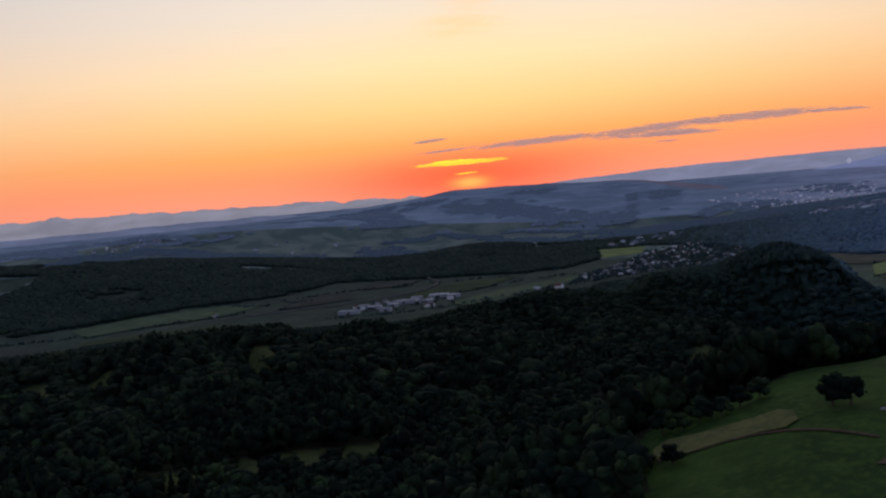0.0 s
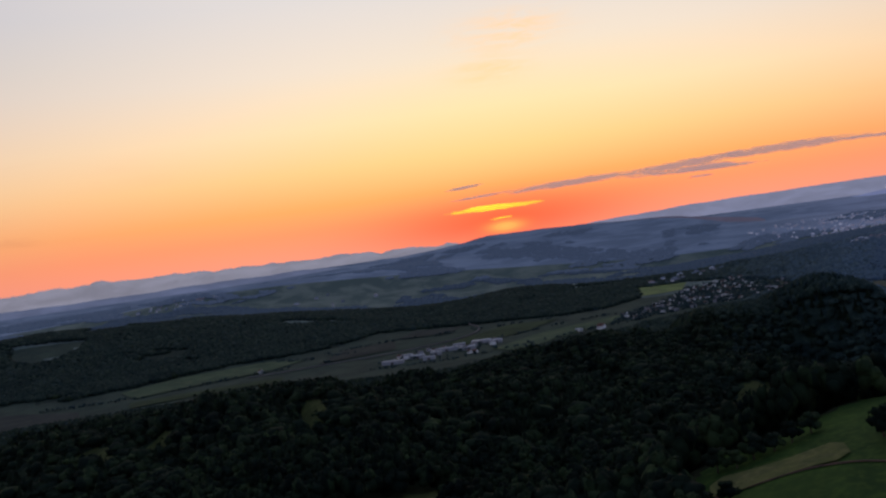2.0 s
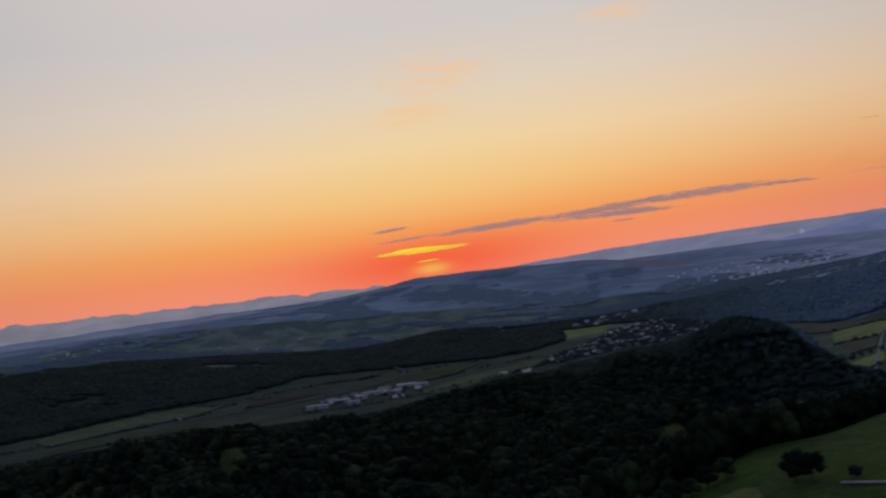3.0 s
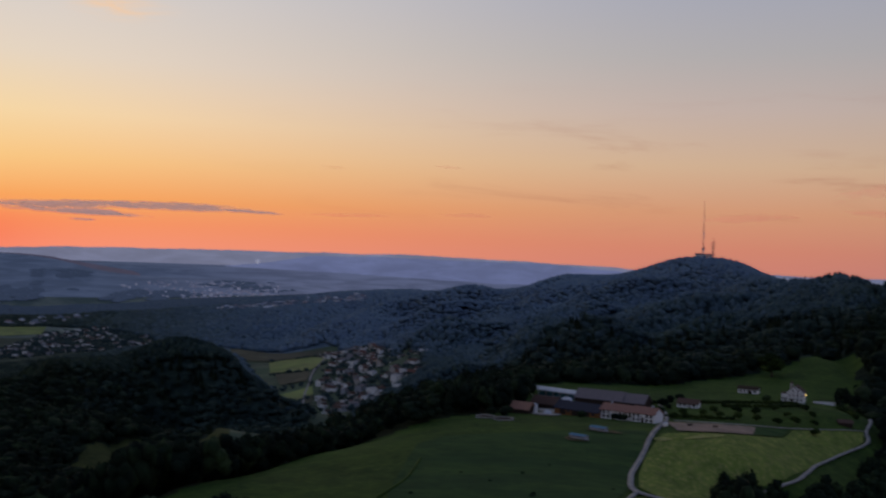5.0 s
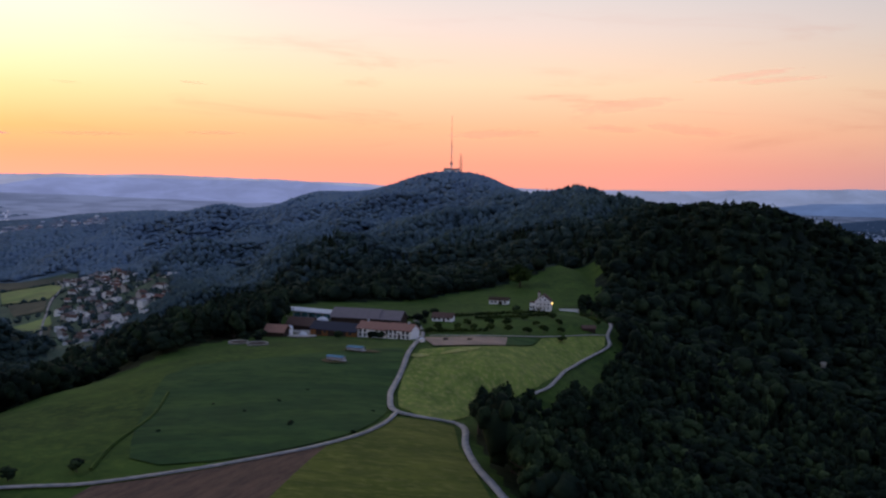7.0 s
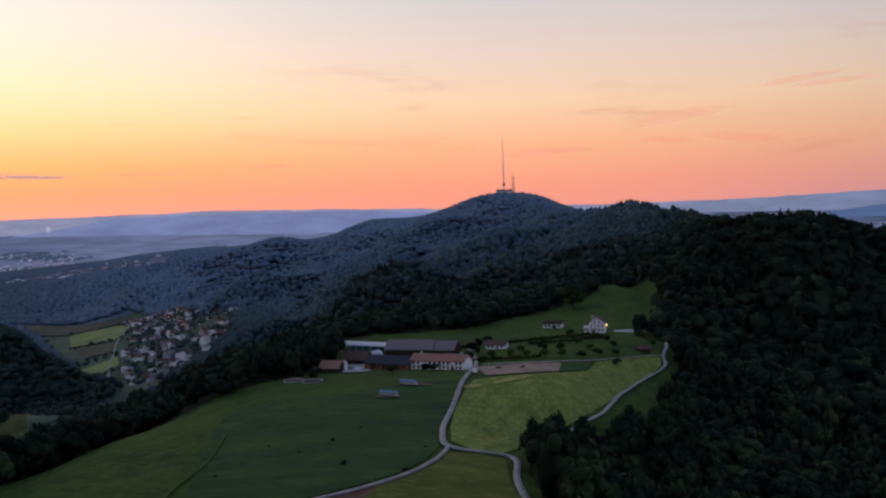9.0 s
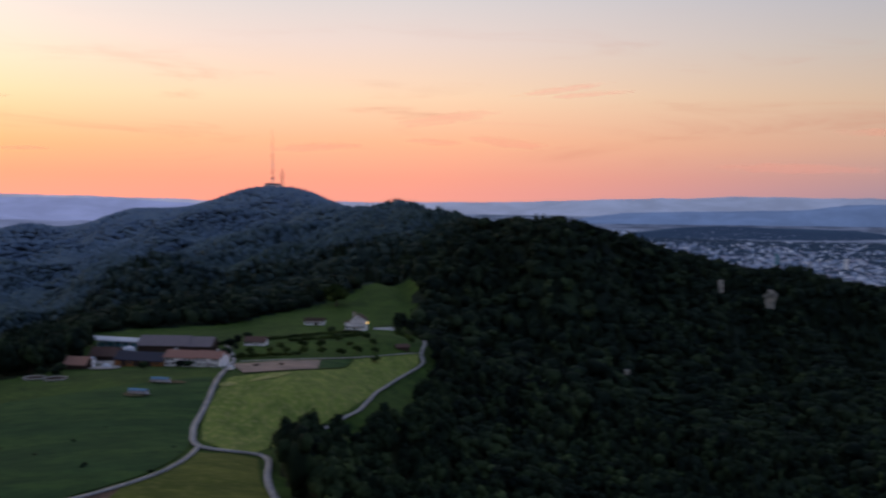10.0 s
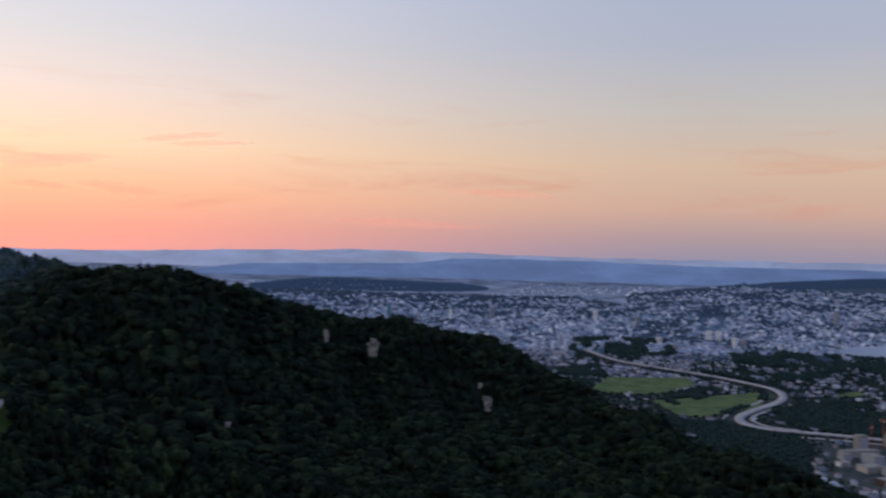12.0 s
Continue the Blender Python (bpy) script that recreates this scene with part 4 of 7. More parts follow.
def wood(name, d0, d1, spacing, shapes, mats, label, tall, b0=-31.0, b1=111.0, keep=None, firs=0.0, spread_r=(0.45, 0.9)):
    rng = np.random.default_rng(int(d0))
    p, d, k = lattice(d0, d1, spacing, b0, b1, rng)
    ok = wooded(p)
    if keep is not None:
        ok &= keep(p, d)
    p, d, k = p[ok], d[ok], k[ok]
    s = np.array([spacing(v) for v in d]) * k
    r = s * rng.uniform(*spread_r, len(p)) * np.exp(rng.normal(0, 0.10, len(p)))
    h = tall * k * rng.uniform(*((0.74, 1.2) if d0 < 1300 else (0.86, 1.1)), len(p)) * (0.9 + 0.25 * np.sin(p[:, 0] * 0.021) * np.cos(p[:, 1] * 0.017))
    p[:, 2] -= (0.03 if d0 < 600 else 0.14 if d0 < 1300 else 0.26) * h
    fir = rng.uniform(size=len(p)) < (conifer_share(p, d, firs) if firs else 0.0)
    v, f, t = scatter(shapes, p[~fir], r[~fir], h[~fir], rng, stand_kind(p[~fir, 0], p[~fir, 1], d[~fir], rng) if mats is HAZE_WOODS else np.zeros((~fir).sum(), int))
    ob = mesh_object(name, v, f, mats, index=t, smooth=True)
    if fir.any():
        slim = conifer_share(p[fir], d[fir], firs) > 0.5
        v, f = scatter(SPRUCES, p[fir], r[fir] * np.where(slim, 0.55, 0.7), h[fir] * np.where(slim, 1.2, 1.05), rng)
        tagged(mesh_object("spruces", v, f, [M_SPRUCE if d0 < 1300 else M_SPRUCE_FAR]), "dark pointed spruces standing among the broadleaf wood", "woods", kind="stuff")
    return tagged(ob, label, "woods", kind="stuff")


shape_rng = np.random.default_rng(3)
NEAR_CROWNS = [crown_shape(shape_rng, 8, 34, 0.17) for _ in range(6)]
MID_CROWNS = [crown_shape(shape_rng, 2, 16, 0.26, 0.66, True) for _ in range(8)]
FAR_CROWNS = [crown_shape(shape_rng, 1, 6, 0.5, 0.72, True) for _ in range(8)]
SPRUCES = [spruce_shape(shape_rng, 5, 7) for _ in range(4)]
LANE_SLOPE = [(236, 196), (262, 210), (300, 226), (320, 228), (345, 232), (372, 240), (420, 268), (440, 262), (372, 212), (300, 150), (232, 120), (196, 140)]     # the trees beside the lane stand singly, further down
wood("near_wood", 230, 600, lambda d: 9.3, NEAR_CROWNS, HAZE_WOODS, "dense dark green broadleaf wood on the steep slope", 18, firs=0.12, spread_r=(0.5, 1.0), keep=lambda p, d: ~inside(LANE_SLOPE, p[:, 0], p[:, 1]))
wood("slope_wood", 600, 1300, lambda d: 10.5, MID_CROWNS, HAZE_WOODS, "dark mixed wood covering the ridge flank", 15, firs=0.26, spread_r=(0.62, 1.15))
wood("ridge_wood", 1300, 2300, lambda d: d / 220, TOWN_CROWNS, HAZE_WOODS, "dark woods over the hills, tinted blue-green for haze", 16, firs=0.07, spread_r=(1.05, 1.45))
wood("far_ridge_wood", 2300, 3600, lambda d: d / 205, TOWN_CROWNS, HAZE_WOODS, "dusky woods on the far ridges, tinted blue-green for haze", 17, keep=patchy, spread_r=(1.0, 1.4))
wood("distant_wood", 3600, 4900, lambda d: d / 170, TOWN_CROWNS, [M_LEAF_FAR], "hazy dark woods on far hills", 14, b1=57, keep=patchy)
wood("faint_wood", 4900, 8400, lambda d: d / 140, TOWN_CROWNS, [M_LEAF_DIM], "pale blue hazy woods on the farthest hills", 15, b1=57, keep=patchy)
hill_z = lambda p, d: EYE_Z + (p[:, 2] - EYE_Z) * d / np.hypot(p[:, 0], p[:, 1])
wood("town_hill_wood", 7500, 13000, lambda d: d / 230, TOWN_CROWNS, [M_LEAF_HILL], "dark woods on the hills behind the town, blue with emitted haze", 16, b0=69,
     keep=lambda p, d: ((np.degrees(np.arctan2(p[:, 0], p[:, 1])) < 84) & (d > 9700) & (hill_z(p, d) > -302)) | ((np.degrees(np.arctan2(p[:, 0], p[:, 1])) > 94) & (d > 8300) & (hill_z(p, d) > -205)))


def valley_hedges():
    """Lines of trees and bushes between the valley fields."""
    rng = np.random.default_rng(50)
    spots = []
    for line in ([(-900, 2130), (-700, 2150), (-450, 2300), (-300, 2330)], [(-10, 2200), (100, 2330), (260, 2440), (420, 2520)], [(-330, 2480), (-150, 2550), (130, 2570), (280, 2600), (410, 2660)], [(-480, 2480), (-380, 2425), (-250, 2440)],
                 [(120, 2060), (230, 2200), (330, 2280), (420, 2330)], [(655, 1402), (710, 1432), (760, 1462)], [(700, 1560), (760, 1600), (813, 1572)], [(840, 1805), (870, 1777), (905, 1695)], [(720, 1530), (760, 1560), (800, 1552)],
                 [(860, 1835), (905, 1757), (985, 1838)], [(950, 2065), (1080, 2095), (1130, 2140)], [(600, 1210), (650, 1290), (705, 1383)], [(-190, 2110), (-40, 2090), (100, 2130), (200, 2200)]):
        p = curve_points(line, 5.0)
        gap = np.array([noise.noise(Vector((x * 0.02, y * 0.02, 3.0))) for x, y in p])
        p = p[gap > -0.12 + rng.uniform(-0.1, 0.25, len(p))]
        spots.append(p + rng.normal(0, 5, p.shape))
    p = np.vstack(spots)
    v, f = scatter(FAR_CROWNS, np.column_stack([p, land(p[:, 0], p[:, 1])]), rng.uniform(2.5, 5.5, len(p)), rng.uniform(3, 9, len(p)), rng)
    tagged(mesh_object("valley_hedges", v, f, [M_LEAF_RIDGE]), "dark hedges and rows of trees between valley fields", "hedges", kind="stuff")


valley_hedges()


# ---------------------------------------------------------------- fields and lanes of the farm plateau
drape("ploughed_field", [(92, 207), (104, 215), (128, 226), (139, 221.5), (160, 214.5), (176, 210.5), (188, 207), (142, 184), (120, 190)], M_SOIL, label="bare ploughed brown soil beside the lane")
drape("stubble_field", [(188, 207), (207, 209.5), (229, 221), (238, 213), (241, 206), (218, 184), (193, 153), (176, 130), (150, 150), (142, 184)], M_OLIVE, label="olive-green stubble field inside the fork of the lane")
drape("mown_meadow", [(325, 298), (350, 296), (382, 294), (415, 303), (440, 316), (465, 314), (493, 310), (478, 300.5), (441, 289.5), (416, 280), (370, 257.5), (336, 242.5), (312, 238.5), (287, 232), (261, 219), (246, 213), (241, 220), (246, 235),
                      (261, 250), (285, 270)], M_MOWN, label="bright mown meadow, yellow-green, beside the lane")
drape("lush_pasture", rounded([(226, 340), (258, 324), (300, 314), (325, 307), (307, 291), (283, 271), (266, 258), (246, 241), (233, 227.5), (212, 214.5), (194, 210.5), (166, 216), (142, 232), (158, 257), (190, 298)], 1), M_LUSH, label="dark lush pasture below the farm")
drape("vegetable_plot", [(414, 319), (438, 317), (415, 304), (382, 295.5)], M_LUSH, lift=0.6, label="dark green vegetable plot beside the riding ground")
drape("riding_ground", [(366, 336), (388, 327), (414, 319), (382, 295.5), (350, 299), (338, 302), (351, 318)], M_SAND, lift=0.6, label="sandy riding ground with a pale brown surface")
drape("dry_patch", rounded([(319, 284), (336, 289.5), (353, 294), (359, 292), (352, 287.5), (335, 284)], 2), M_DRY, lift=0.6, step=4, label="straw-coloured dry patch in the meadow")
drape("dry_patch", rounded([(310, 291), (318, 290), (318, 285), (307, 284)], 2), M_DRY, lift=0.6, step=4, label="small straw-coloured dry patch in the meadow")
drape("yard_apron", rounded([(334, 398), (342, 386), (324, 365), (316, 378)], 1), M_CONCRETE, lift=0.6, step=6, label="pale concrete apron before the sheds", category="yard")
drape("hay_strip", rounded([(47, 247), (53, 266), (66, 259), (78, 258), (92, 261), (88, 242), (71, 246)], 1), M_HAY, lift=0.6, label="pale cut grass strip on the hillside")
drape("farm_yard", rounded([(338, 396), (344, 414), (372, 412), (392, 378), (402, 376), (398, 366), (372, 345), (366, 362), (362, 395), (340, 388)], 1), M_CONCRETE, lift=0.6, step=8, label="pale concrete farmyard between the barns", category="yard")
ribbon("lane", [(418, 388), (406, 374), (384, 351), (352, 324), (312, 293), (291, 276), (275, 263.5), (258, 250.5), (249, 242), (242, 235), (237, 228), (236.5, 222.5), (240, 215.5), (246, 210), (244, 204.5), (235, 196), (223, 186), (213, 175.5), (206, 167), (201, 159), (193, 147), (180, 128)],
       2.05, M_ROAD, lift=0.9, label="narrow pale asphalt lane running up to the farm")
ribbon("lane", [(237, 227), (222, 216.5), (210, 210.8), (202, 208.5), (193, 208), (183, 209), (175, 211), (160, 215.5), (146, 220.5), (133, 225.5), (125, 229.5), (117, 236), (110, 241.5)], 1.55, M_ROAD, lift=0.8, label="narrow pale lane branching along the ploughed field")
ribbon("lane", [(303, 234), (316, 237), (327, 238.5), (344, 243), (369, 255.5), (393, 268), (429, 284), (453, 292), (473, 297), (484, 301), (491, 307), (502, 313), (516, 320.5), (542, 338), (562, 352)], 1.85, M_ROAD, lift=0.9, label="pale winding lane along the wood's edge")
ribbon("path_and_edge_line", [(380, 343), (396, 329), (424, 321.5), (460, 315), (494, 309)], 0.9, M_CONCRETE, lift=0.8, label="pale straight path above the meadow")
# thin dark line in soil colour along the edge of the hay strip
ribbon("path_and_edge_line", [(100, 222), (94, 230), (86, 239), (74, 245), (61, 247), (49, 249)], 0.9, M_SOIL, lift=0.5, label="narrow dark line round the hillside strip")
ribbon("tractor_trail", [(134, 237), (150, 253), (176, 275), (200, 302)], 0.9, M_PASTURE, lift=0.65, label="faint worn tractor trail through the pasture")

# fields in the valleys
for poly, m, lab in [
        ([(954, 2050), (1080, 2085), (985, 1835), (905, 1755), (854, 1830)], M_FIELD_PALE, "pale green hay field beside the village"),
        ([(692, 1492), (800, 1546), (763, 1469), (655, 1400)], M_FIELD_PALE, "pale green hay field beside the village"),
        ([(650, 1390), (757, 1460), (726, 1405), (635, 1320)], M_FIELD_BROWN, "dull fallow field in the valley"),
        ([(600, 1230), (640, 1300), (703, 1380), (640, 1240)], M_FIELD_BROWN, "dull fallow field in the valley"),
        ([(790, 1650), (850, 1800), (895, 1740), (830, 1625)], M_FIELD_BROWN, "dull fallow field in the valley"),
        ([(1002, 2380), (1205, 2255), (1150, 2160), (967, 2085), (925, 2181)], M_FIELD_BROWN, "dull fallow field in the valley"),
        ([(545, 2890), (575, 3134), (728, 3090), (670, 2905)], M_FIELD_PALE, "pale yellow-green field beyond the village"),
        ([(-768, 2240), (-652, 2370), (-481, 2470), (-375, 2421), (-441, 2318), (-592, 2230), (-704, 2133)], M_WEST_STRIP, "smooth green meadow on the valley floor"),
        ([(-1008, 2158), (-798, 2053), (-750, 1930), (-920, 1955)], M_WEST_FALLOW, "dull fallow field on the valley floor"),
        ([(67, 2157), (195, 2318), (413, 2450), (399, 2342), (203, 2157), (120, 2060)], M_WEST_STRIP, "smooth green meadow on the valley floor"),
        ([(-30, 2358), (133, 2555), (264, 2555), (161, 2379), (20, 2290)], M_WEST_GREEN, "green field beside the factory halls"),
        ([(-330, 2320), (-290, 2480), (-160, 2540), (-150, 2400)], M_WEST_FALLOW, "dull fallow field on the valley floor"),
        ([(-150, 2560), (-110, 2680), (20, 2660), (-20, 2560)], M_WEST_FALLOW, "dull fallow field on the valley floor"),
        ([(-700, 2080), (-520, 2150), (-390, 2180), (-390, 2120), (-560, 2060), (-680, 2010)], M_WEST_GREEN, "green strip field on the valley floor")]:
    drape("valley_field", poly, m, lift=2.2, step=40, label=lab, group="valley fields")
ribbon("valley_road", [(-480, 2240), (-300, 2290), (-150, 2330), (0, 2420), (60, 2560), (30, 2760), (110, 2900)], 5, M_WEST_ROAD, lift=4.0, step=30, thick=2, label="pale valley road winding between fields")
ribbon("valley_road", [(630, 1240), (720, 1420), (800, 1560), (880, 1700), (1010, 1900), (1120, 2120), (1180, 2240)], 3.4, M_ROAD, lift=3.0, step=30, thick=2, label="pale village street")


# ---------------------------------------------------------------- single trees
def trunk_mesh(rng, h, r):
    """A tapered trunk with a few limbs."""
    bm = bmesh.new()
    bmesh.ops.create_cone(bm, segments=8, radius1=r, radius2=r * 0.45, depth=h, cap_ends=True, matrix=Matrix.Translation((0, 0, h / 2)))
    for k in range(5):
        a = 2 * math.pi * k / 5 + rng.uniform(-0.4, 0.4)
        m = Matrix.Translation((0, 0, h * rng.uniform(0.55, 0.95))) @ pose(0, 0, 0, 0, 0, math.degrees(a)) @ pose(0, 0, 0, 0, rng.uniform(35, 60), 0)
        bmesh.ops.create_cone(bm, segments=5, radius1=r * 0.4, radius2=r * 0.12, depth=h * 0.8, cap_ends=True, matrix=m @ Matrix.Translation((0, 0, h * 0.4)))
    return bm


def tree_kind(seed, crown_r, crown_h, stem, cards, mat, label):
    """One tree: an Empty at its foot, a trunk and a crown of leaf sprays."""
    rng = np.random.default_rng(seed)
    root = tagged(new("tree"), label, "tree")
    part("trunk", trunk_mesh(rng, stem + crown_h * 0.35, 0.05 * crown_h), M_BARK, root, "grey-brown bark")
    v, f = crown_shape(rng, 15, cards, 0.14)
    v = v * (crown_r, crown_r, crown_h / v[:, 2].max()) + (0, 0, stem)
    crown = mesh_object("crown", v, f, [mat], parent=root, smooth=True)
    return root


def stand(root, spots, group, rng):
    """The first tree at the first spot, copies at the others."""
    z = land([p[0] for p in spots], [p[1] for p in spots])
    for i, ((x, y), h) in enumerate(zip(spots, z)):
        s = rng.uniform(0.82, 1.2)
        m = pose(x, y, h - 0.2, 0, 0, rng.uniform(0, 360))
        if i == 0:
            root.matrix_basis, ob = m, root
        else:
            ob = copy_thing(root, m)
        ob.scale = (s, s, s * rng.uniform(0.9, 1.1))
        tagged(ob, group=group)


tree_rng = np.random.default_rng(11)
apple = tree_kind(21, 2.7, 3.6, 0.5, 150, M_LEAF_PALE, "small round orchard tree in the grass above the meadow")
stand(apple, [(399, 352), (415, 354), (419, 346), (426, 340), (434, 334), (439, 325), (453, 324), (464, 320), (466, 371), (449, 309), (408, 362), (428, 358), (447, 345), (462, 336), (476, 330), (486, 342), (404, 344),
              (390, 352), (440, 352), (470, 350), (497, 360), (480, 362)], "orchard trees", tree_rng)
oak = tree_kind(22, 12.0, 18.0, 0.8, 640, M_LEAF_PALE, "large round-crowned tree standing in the upper meadow")
stand(oak, [(592, 446)], "meadow trees", tree_rng)
bush = tree_kind(23, 3.0, 4.6, 0.5, 140, M_LEAF, "dark bushy tree beside the lane")
stand(bush, [(131, 238.5), (116, 244.5), (352, 345), (354, 338), (347, 362), (404, 388), (410, 392), (535, 352), (496, 376), (545, 360), (445, 398), (429, 390), (412, 376), (416, 384), (395, 366), (400, 420), (343, 340.5), (341, 344.5), (289, 366), (291, 378), (306, 386), (326, 352), (300, 377)], "bushes", tree_rng)
tallbush = tree_kind(24, 4.8, 9.5, 1.0, 260, M_LEAF, "tall dark tree at the farm's edge")
stand(tallbush, [(312, 432), (322, 440), (336, 446), (345, 455), (106, 251), (102, 254), (355, 463), (318, 420), (549, 352), (300, 398), (306, 408), (296, 410), (331, 455), (556, 366), (552, 358)], "farm trees", tree_rng)
hill_bush = tree_kind(25, 4.0, 6.5, 0.6, 200, M_LEAF, "dark hedge tree on the hillside meadow")
stand(hill_bush, [(62, 268), (68, 270), (75, 271), (82, 275), (57, 272), (46, 250), (44, 245), (52, 243), (90, 280), (70, 278)], "hillside hedge trees", tree_rng)


weed = tree_kind(26, 0.9, 1.1, 0.05, 40, M_LEAF, "low dark clump of weeds in the pasture")
stand(weed, [(196.4, 232.8), (199.3, 258.3), (200, 276), (234.4, 268.4), (203.5, 212.5), (166.4, 256.1), (216.3, 261.9), (198.5, 234.5), (230, 231)], "pasture weeds", tree_rng)


def slope_trees():
    """The trees beside the lane, one by one."""
    rng = np.random.default_rng(60)
    kinds = [tree_kind(70 + i, 4.8, 12.5, 2.0, 300, M_LEAF_LANE, lab) for i, lab in enumerate(
        ["full-crowned dark beech on the slope below the lane", "round-topped broadleaf tree on the wooded slope", "tall uneven ash tree among the slope wood", "leafy dark maple at the wood's edge", "broad low hornbeam beside the lane"])]
    p, d, k = lattice(150, 600, lambda d: 8.4, 40, 75, rng)
    p = p[inside(LANE_SLOPE, p[:, 0], p[:, 1]) & wooded(p)][:300]
    used = set()
    for x, y, z in p:
        i = int(rng.integers(len(kinds)))
        m = pose(x, y, z - 0.3, 0, 0, rng.uniform(0, 360))
        ob = copy_thing(kinds[i], m) if i in used else kinds[i]
        if i not in used:
            used.add(i)
            ob.matrix_basis = m
        w = rng.uniform(0.75, 1.35)
        ob.scale = (w, w, rng.uniform(0.8, 1.25))
        tagged(ob, group="slope trees")


slope_trees()


# ---------------------------------------------------------------- buildings
def box_bm(x0, x1, y0, y1, z0, z1, bm=None):
    bm = bm or bmesh.new()
    v = [bm.verts.new(p) for p in ((x0, y0, z0), (x1, y0, z0), (x1, y1, z0), (x0, y1, z0), (x0, y0, z1), (x1, y0, z1), (x1, y1, z1), (x0, y1, z1))]
    for f in ((3, 2, 1, 0), (4, 5, 6, 7), (0, 1, 5, 4), (1, 2, 6, 5), (2, 3, 7, 6), (3, 0, 4, 7)):
        bm.faces.new([v[i] for i in f])
    return bm


def prism_bm(profile, y0, y1, bm=None):
    """A shape with an (x, z) outline, drawn out along y."""
    bm = bm or bmesh.new()
    a, b = [bm.verts.new((x, y0, z)) for x, z in profile], [bm.verts.new((x, y1, z)) for x, z in profile]
    bm.faces.new(a), bm.faces.new(b[::-1])
    for i in range(len(a)):
        j = (i + 1) % len(a)
        bm.faces.new((a[j], a[i], b[i], b[j]))
    bmesh.ops.recalc_face_normals(bm, faces=bm.faces[:])
    return bm


def turned(bm, along):
    """Turns a shape drawn along y so that it runs along x instead."""
    if along == "x":
        bmesh.ops.rotate(bm, verts=bm.verts[:], matrix=Matrix.Rotation(radians(-90), 3, "Z"))
    return bm


def house(name, at, turn, length, depth, eaves, ridge, wall, roof, label, ridge_along="x", over=0.6, windows=(), doors=(), chimneys=(), balconies=(), category="house", group="", glass=None):
    """A gabled building. at: middle of its front foot; its front looks along local -y. windows: (x, z, w, h) on the front."""
    x, y = at
    root = tagged(new(name), label, category, group)
    z = float(land(x, y))
    root.matrix_basis = pose(x, y, z, 0, 0, turn)
    a = (length if ridge_along == "y" else depth) / 2
    run = (depth if ridge_along == "y" else length)
    wallbm = prism_bm([(-a, -2.5), (a, -2.5), (a, eaves), (0, ridge - 0.05), (-a, eaves)], -run / 2, run / 2)
    wallbm = turned(wallbm, ridge_along)
    bmesh.ops.translate(wallbm, verts=wallbm.verts[:], vec=(0, depth / 2, 0))
    part("wall", wallbm, wall, root)
    slope = (ridge - eaves) / a
    for side in (-1, 1):
        prof = [(0, ridge + 0.04), (side * (a + over), eaves - over * slope + 0.04), (side * (a + over), eaves - over * slope + 0.34), (0, ridge + 0.36)]
        bm = turned(prism_bm(prof if side > 0 else prof[::-1], -run / 2 - over, run / 2 + over), ridge_along)
        bmesh.ops.translate(bm, verts=bm.verts[:], vec=(0, depth / 2, 0))
        part("roof_slope", bm, roof, root)
    for wx, wz, w, h in windows:
        frame_ob = part("window", box_bm(wx - w / 2 - 0.06, wx + w / 2 + 0.06, -0.06, 0.1, wz - h / 2 - 0.06, wz + h / 2 + 0.06), M_FRAME, root)
        part("pane", box_bm(wx - w / 2, wx + w / 2, -0.1, 0.05, wz - h / 2, wz + h / 2), glass or M_GLASS, frame_ob)
    for dx, w, h in doors:
        part("door", box_bm(dx - w / 2, dx + w / 2, -0.09, 0.08, 0, h), M_DARK_WOOD, root, "dark wooden door")
    for cx, cy in chimneys:
        part("chimney", box_bm(cx - 0.45, cx + 0.45, cy - 0.45, cy + 0.45, ridge - 1.5, ridge + 1.3), M_WALL_GREY, root, "grey chimney stack")
    for bx, bz, w in balconies:
        bal = part("balcony", box_bm(bx - w / 2, bx + w / 2, -1.3, 0.0, bz - 0.12, bz), M_WALL_GREY, root)
        part("railing", box_bm(bx - w / 2, bx + w / 2, -1.3, -1.22, bz + 0.1, bz + 0.8), M_WALL, bal)
    return root


FARM_TURN = -74.0
house("farmhouse", (347.5, 351.8), FARM_TURN, 15.5, 9, 4.3, 7.0, M_WALL, M_ROOF_FARM, "long white farmhouse with a weathered red tile roof", windows=[(x, z, 1.3, 1.3) for x in (-6, -3.4, 3.2, 5.8) for z in (1.1, 3.1)],
      doors=[(-0.6, 2.4, 2.2)], chimneys=[(-4, 4.5)], balconies=[(-0.4, 2.3, 4.0)], category="farmhouse")
house("farmhouse", (351.8, 337.0), FARM_TURN, 12.4, 9.4, 4.2, 6.8, M_WALL, M_ROOF_FARM, "white end wing of the farmhouse with a red tile roof", windows=[(x, z, 1.2, 1.3) for x in (-4.6, -2.2, 2.4, 4.6) for z in (1.1, 3.1)],
      doors=[(0.1, 1.4, 2.2)], chimneys=[(3, 4.7)], category="farmhouse")
house("solar_barn", (339.6, 371), FARM_TURN, 26, 10, 3.0, 6.2, M_WOOD, M_SOLAR, "orange-brown boarded barn under a dark blue solar roof", doors=[(-8, 3.4, 2.5), (-1, 3.4, 2.5), (6, 3.4, 2.5)], windows=[(-4.5, 1.8, 1.6, 0.9), (2.5, 1.8, 1.6, 0.9), (10, 1.8, 1.6, 0.9)], category="barn")
house("great_barn", (384.6, 403), -62, 27, 15, 3.4, 7.6, M_DARK_WOOD, M_ROOF_GREY, "great dark barn with a broad grey-brown roof", doors=[(-6, 4.0, 3.0), (5, 4.0, 3.0)], category="barn")
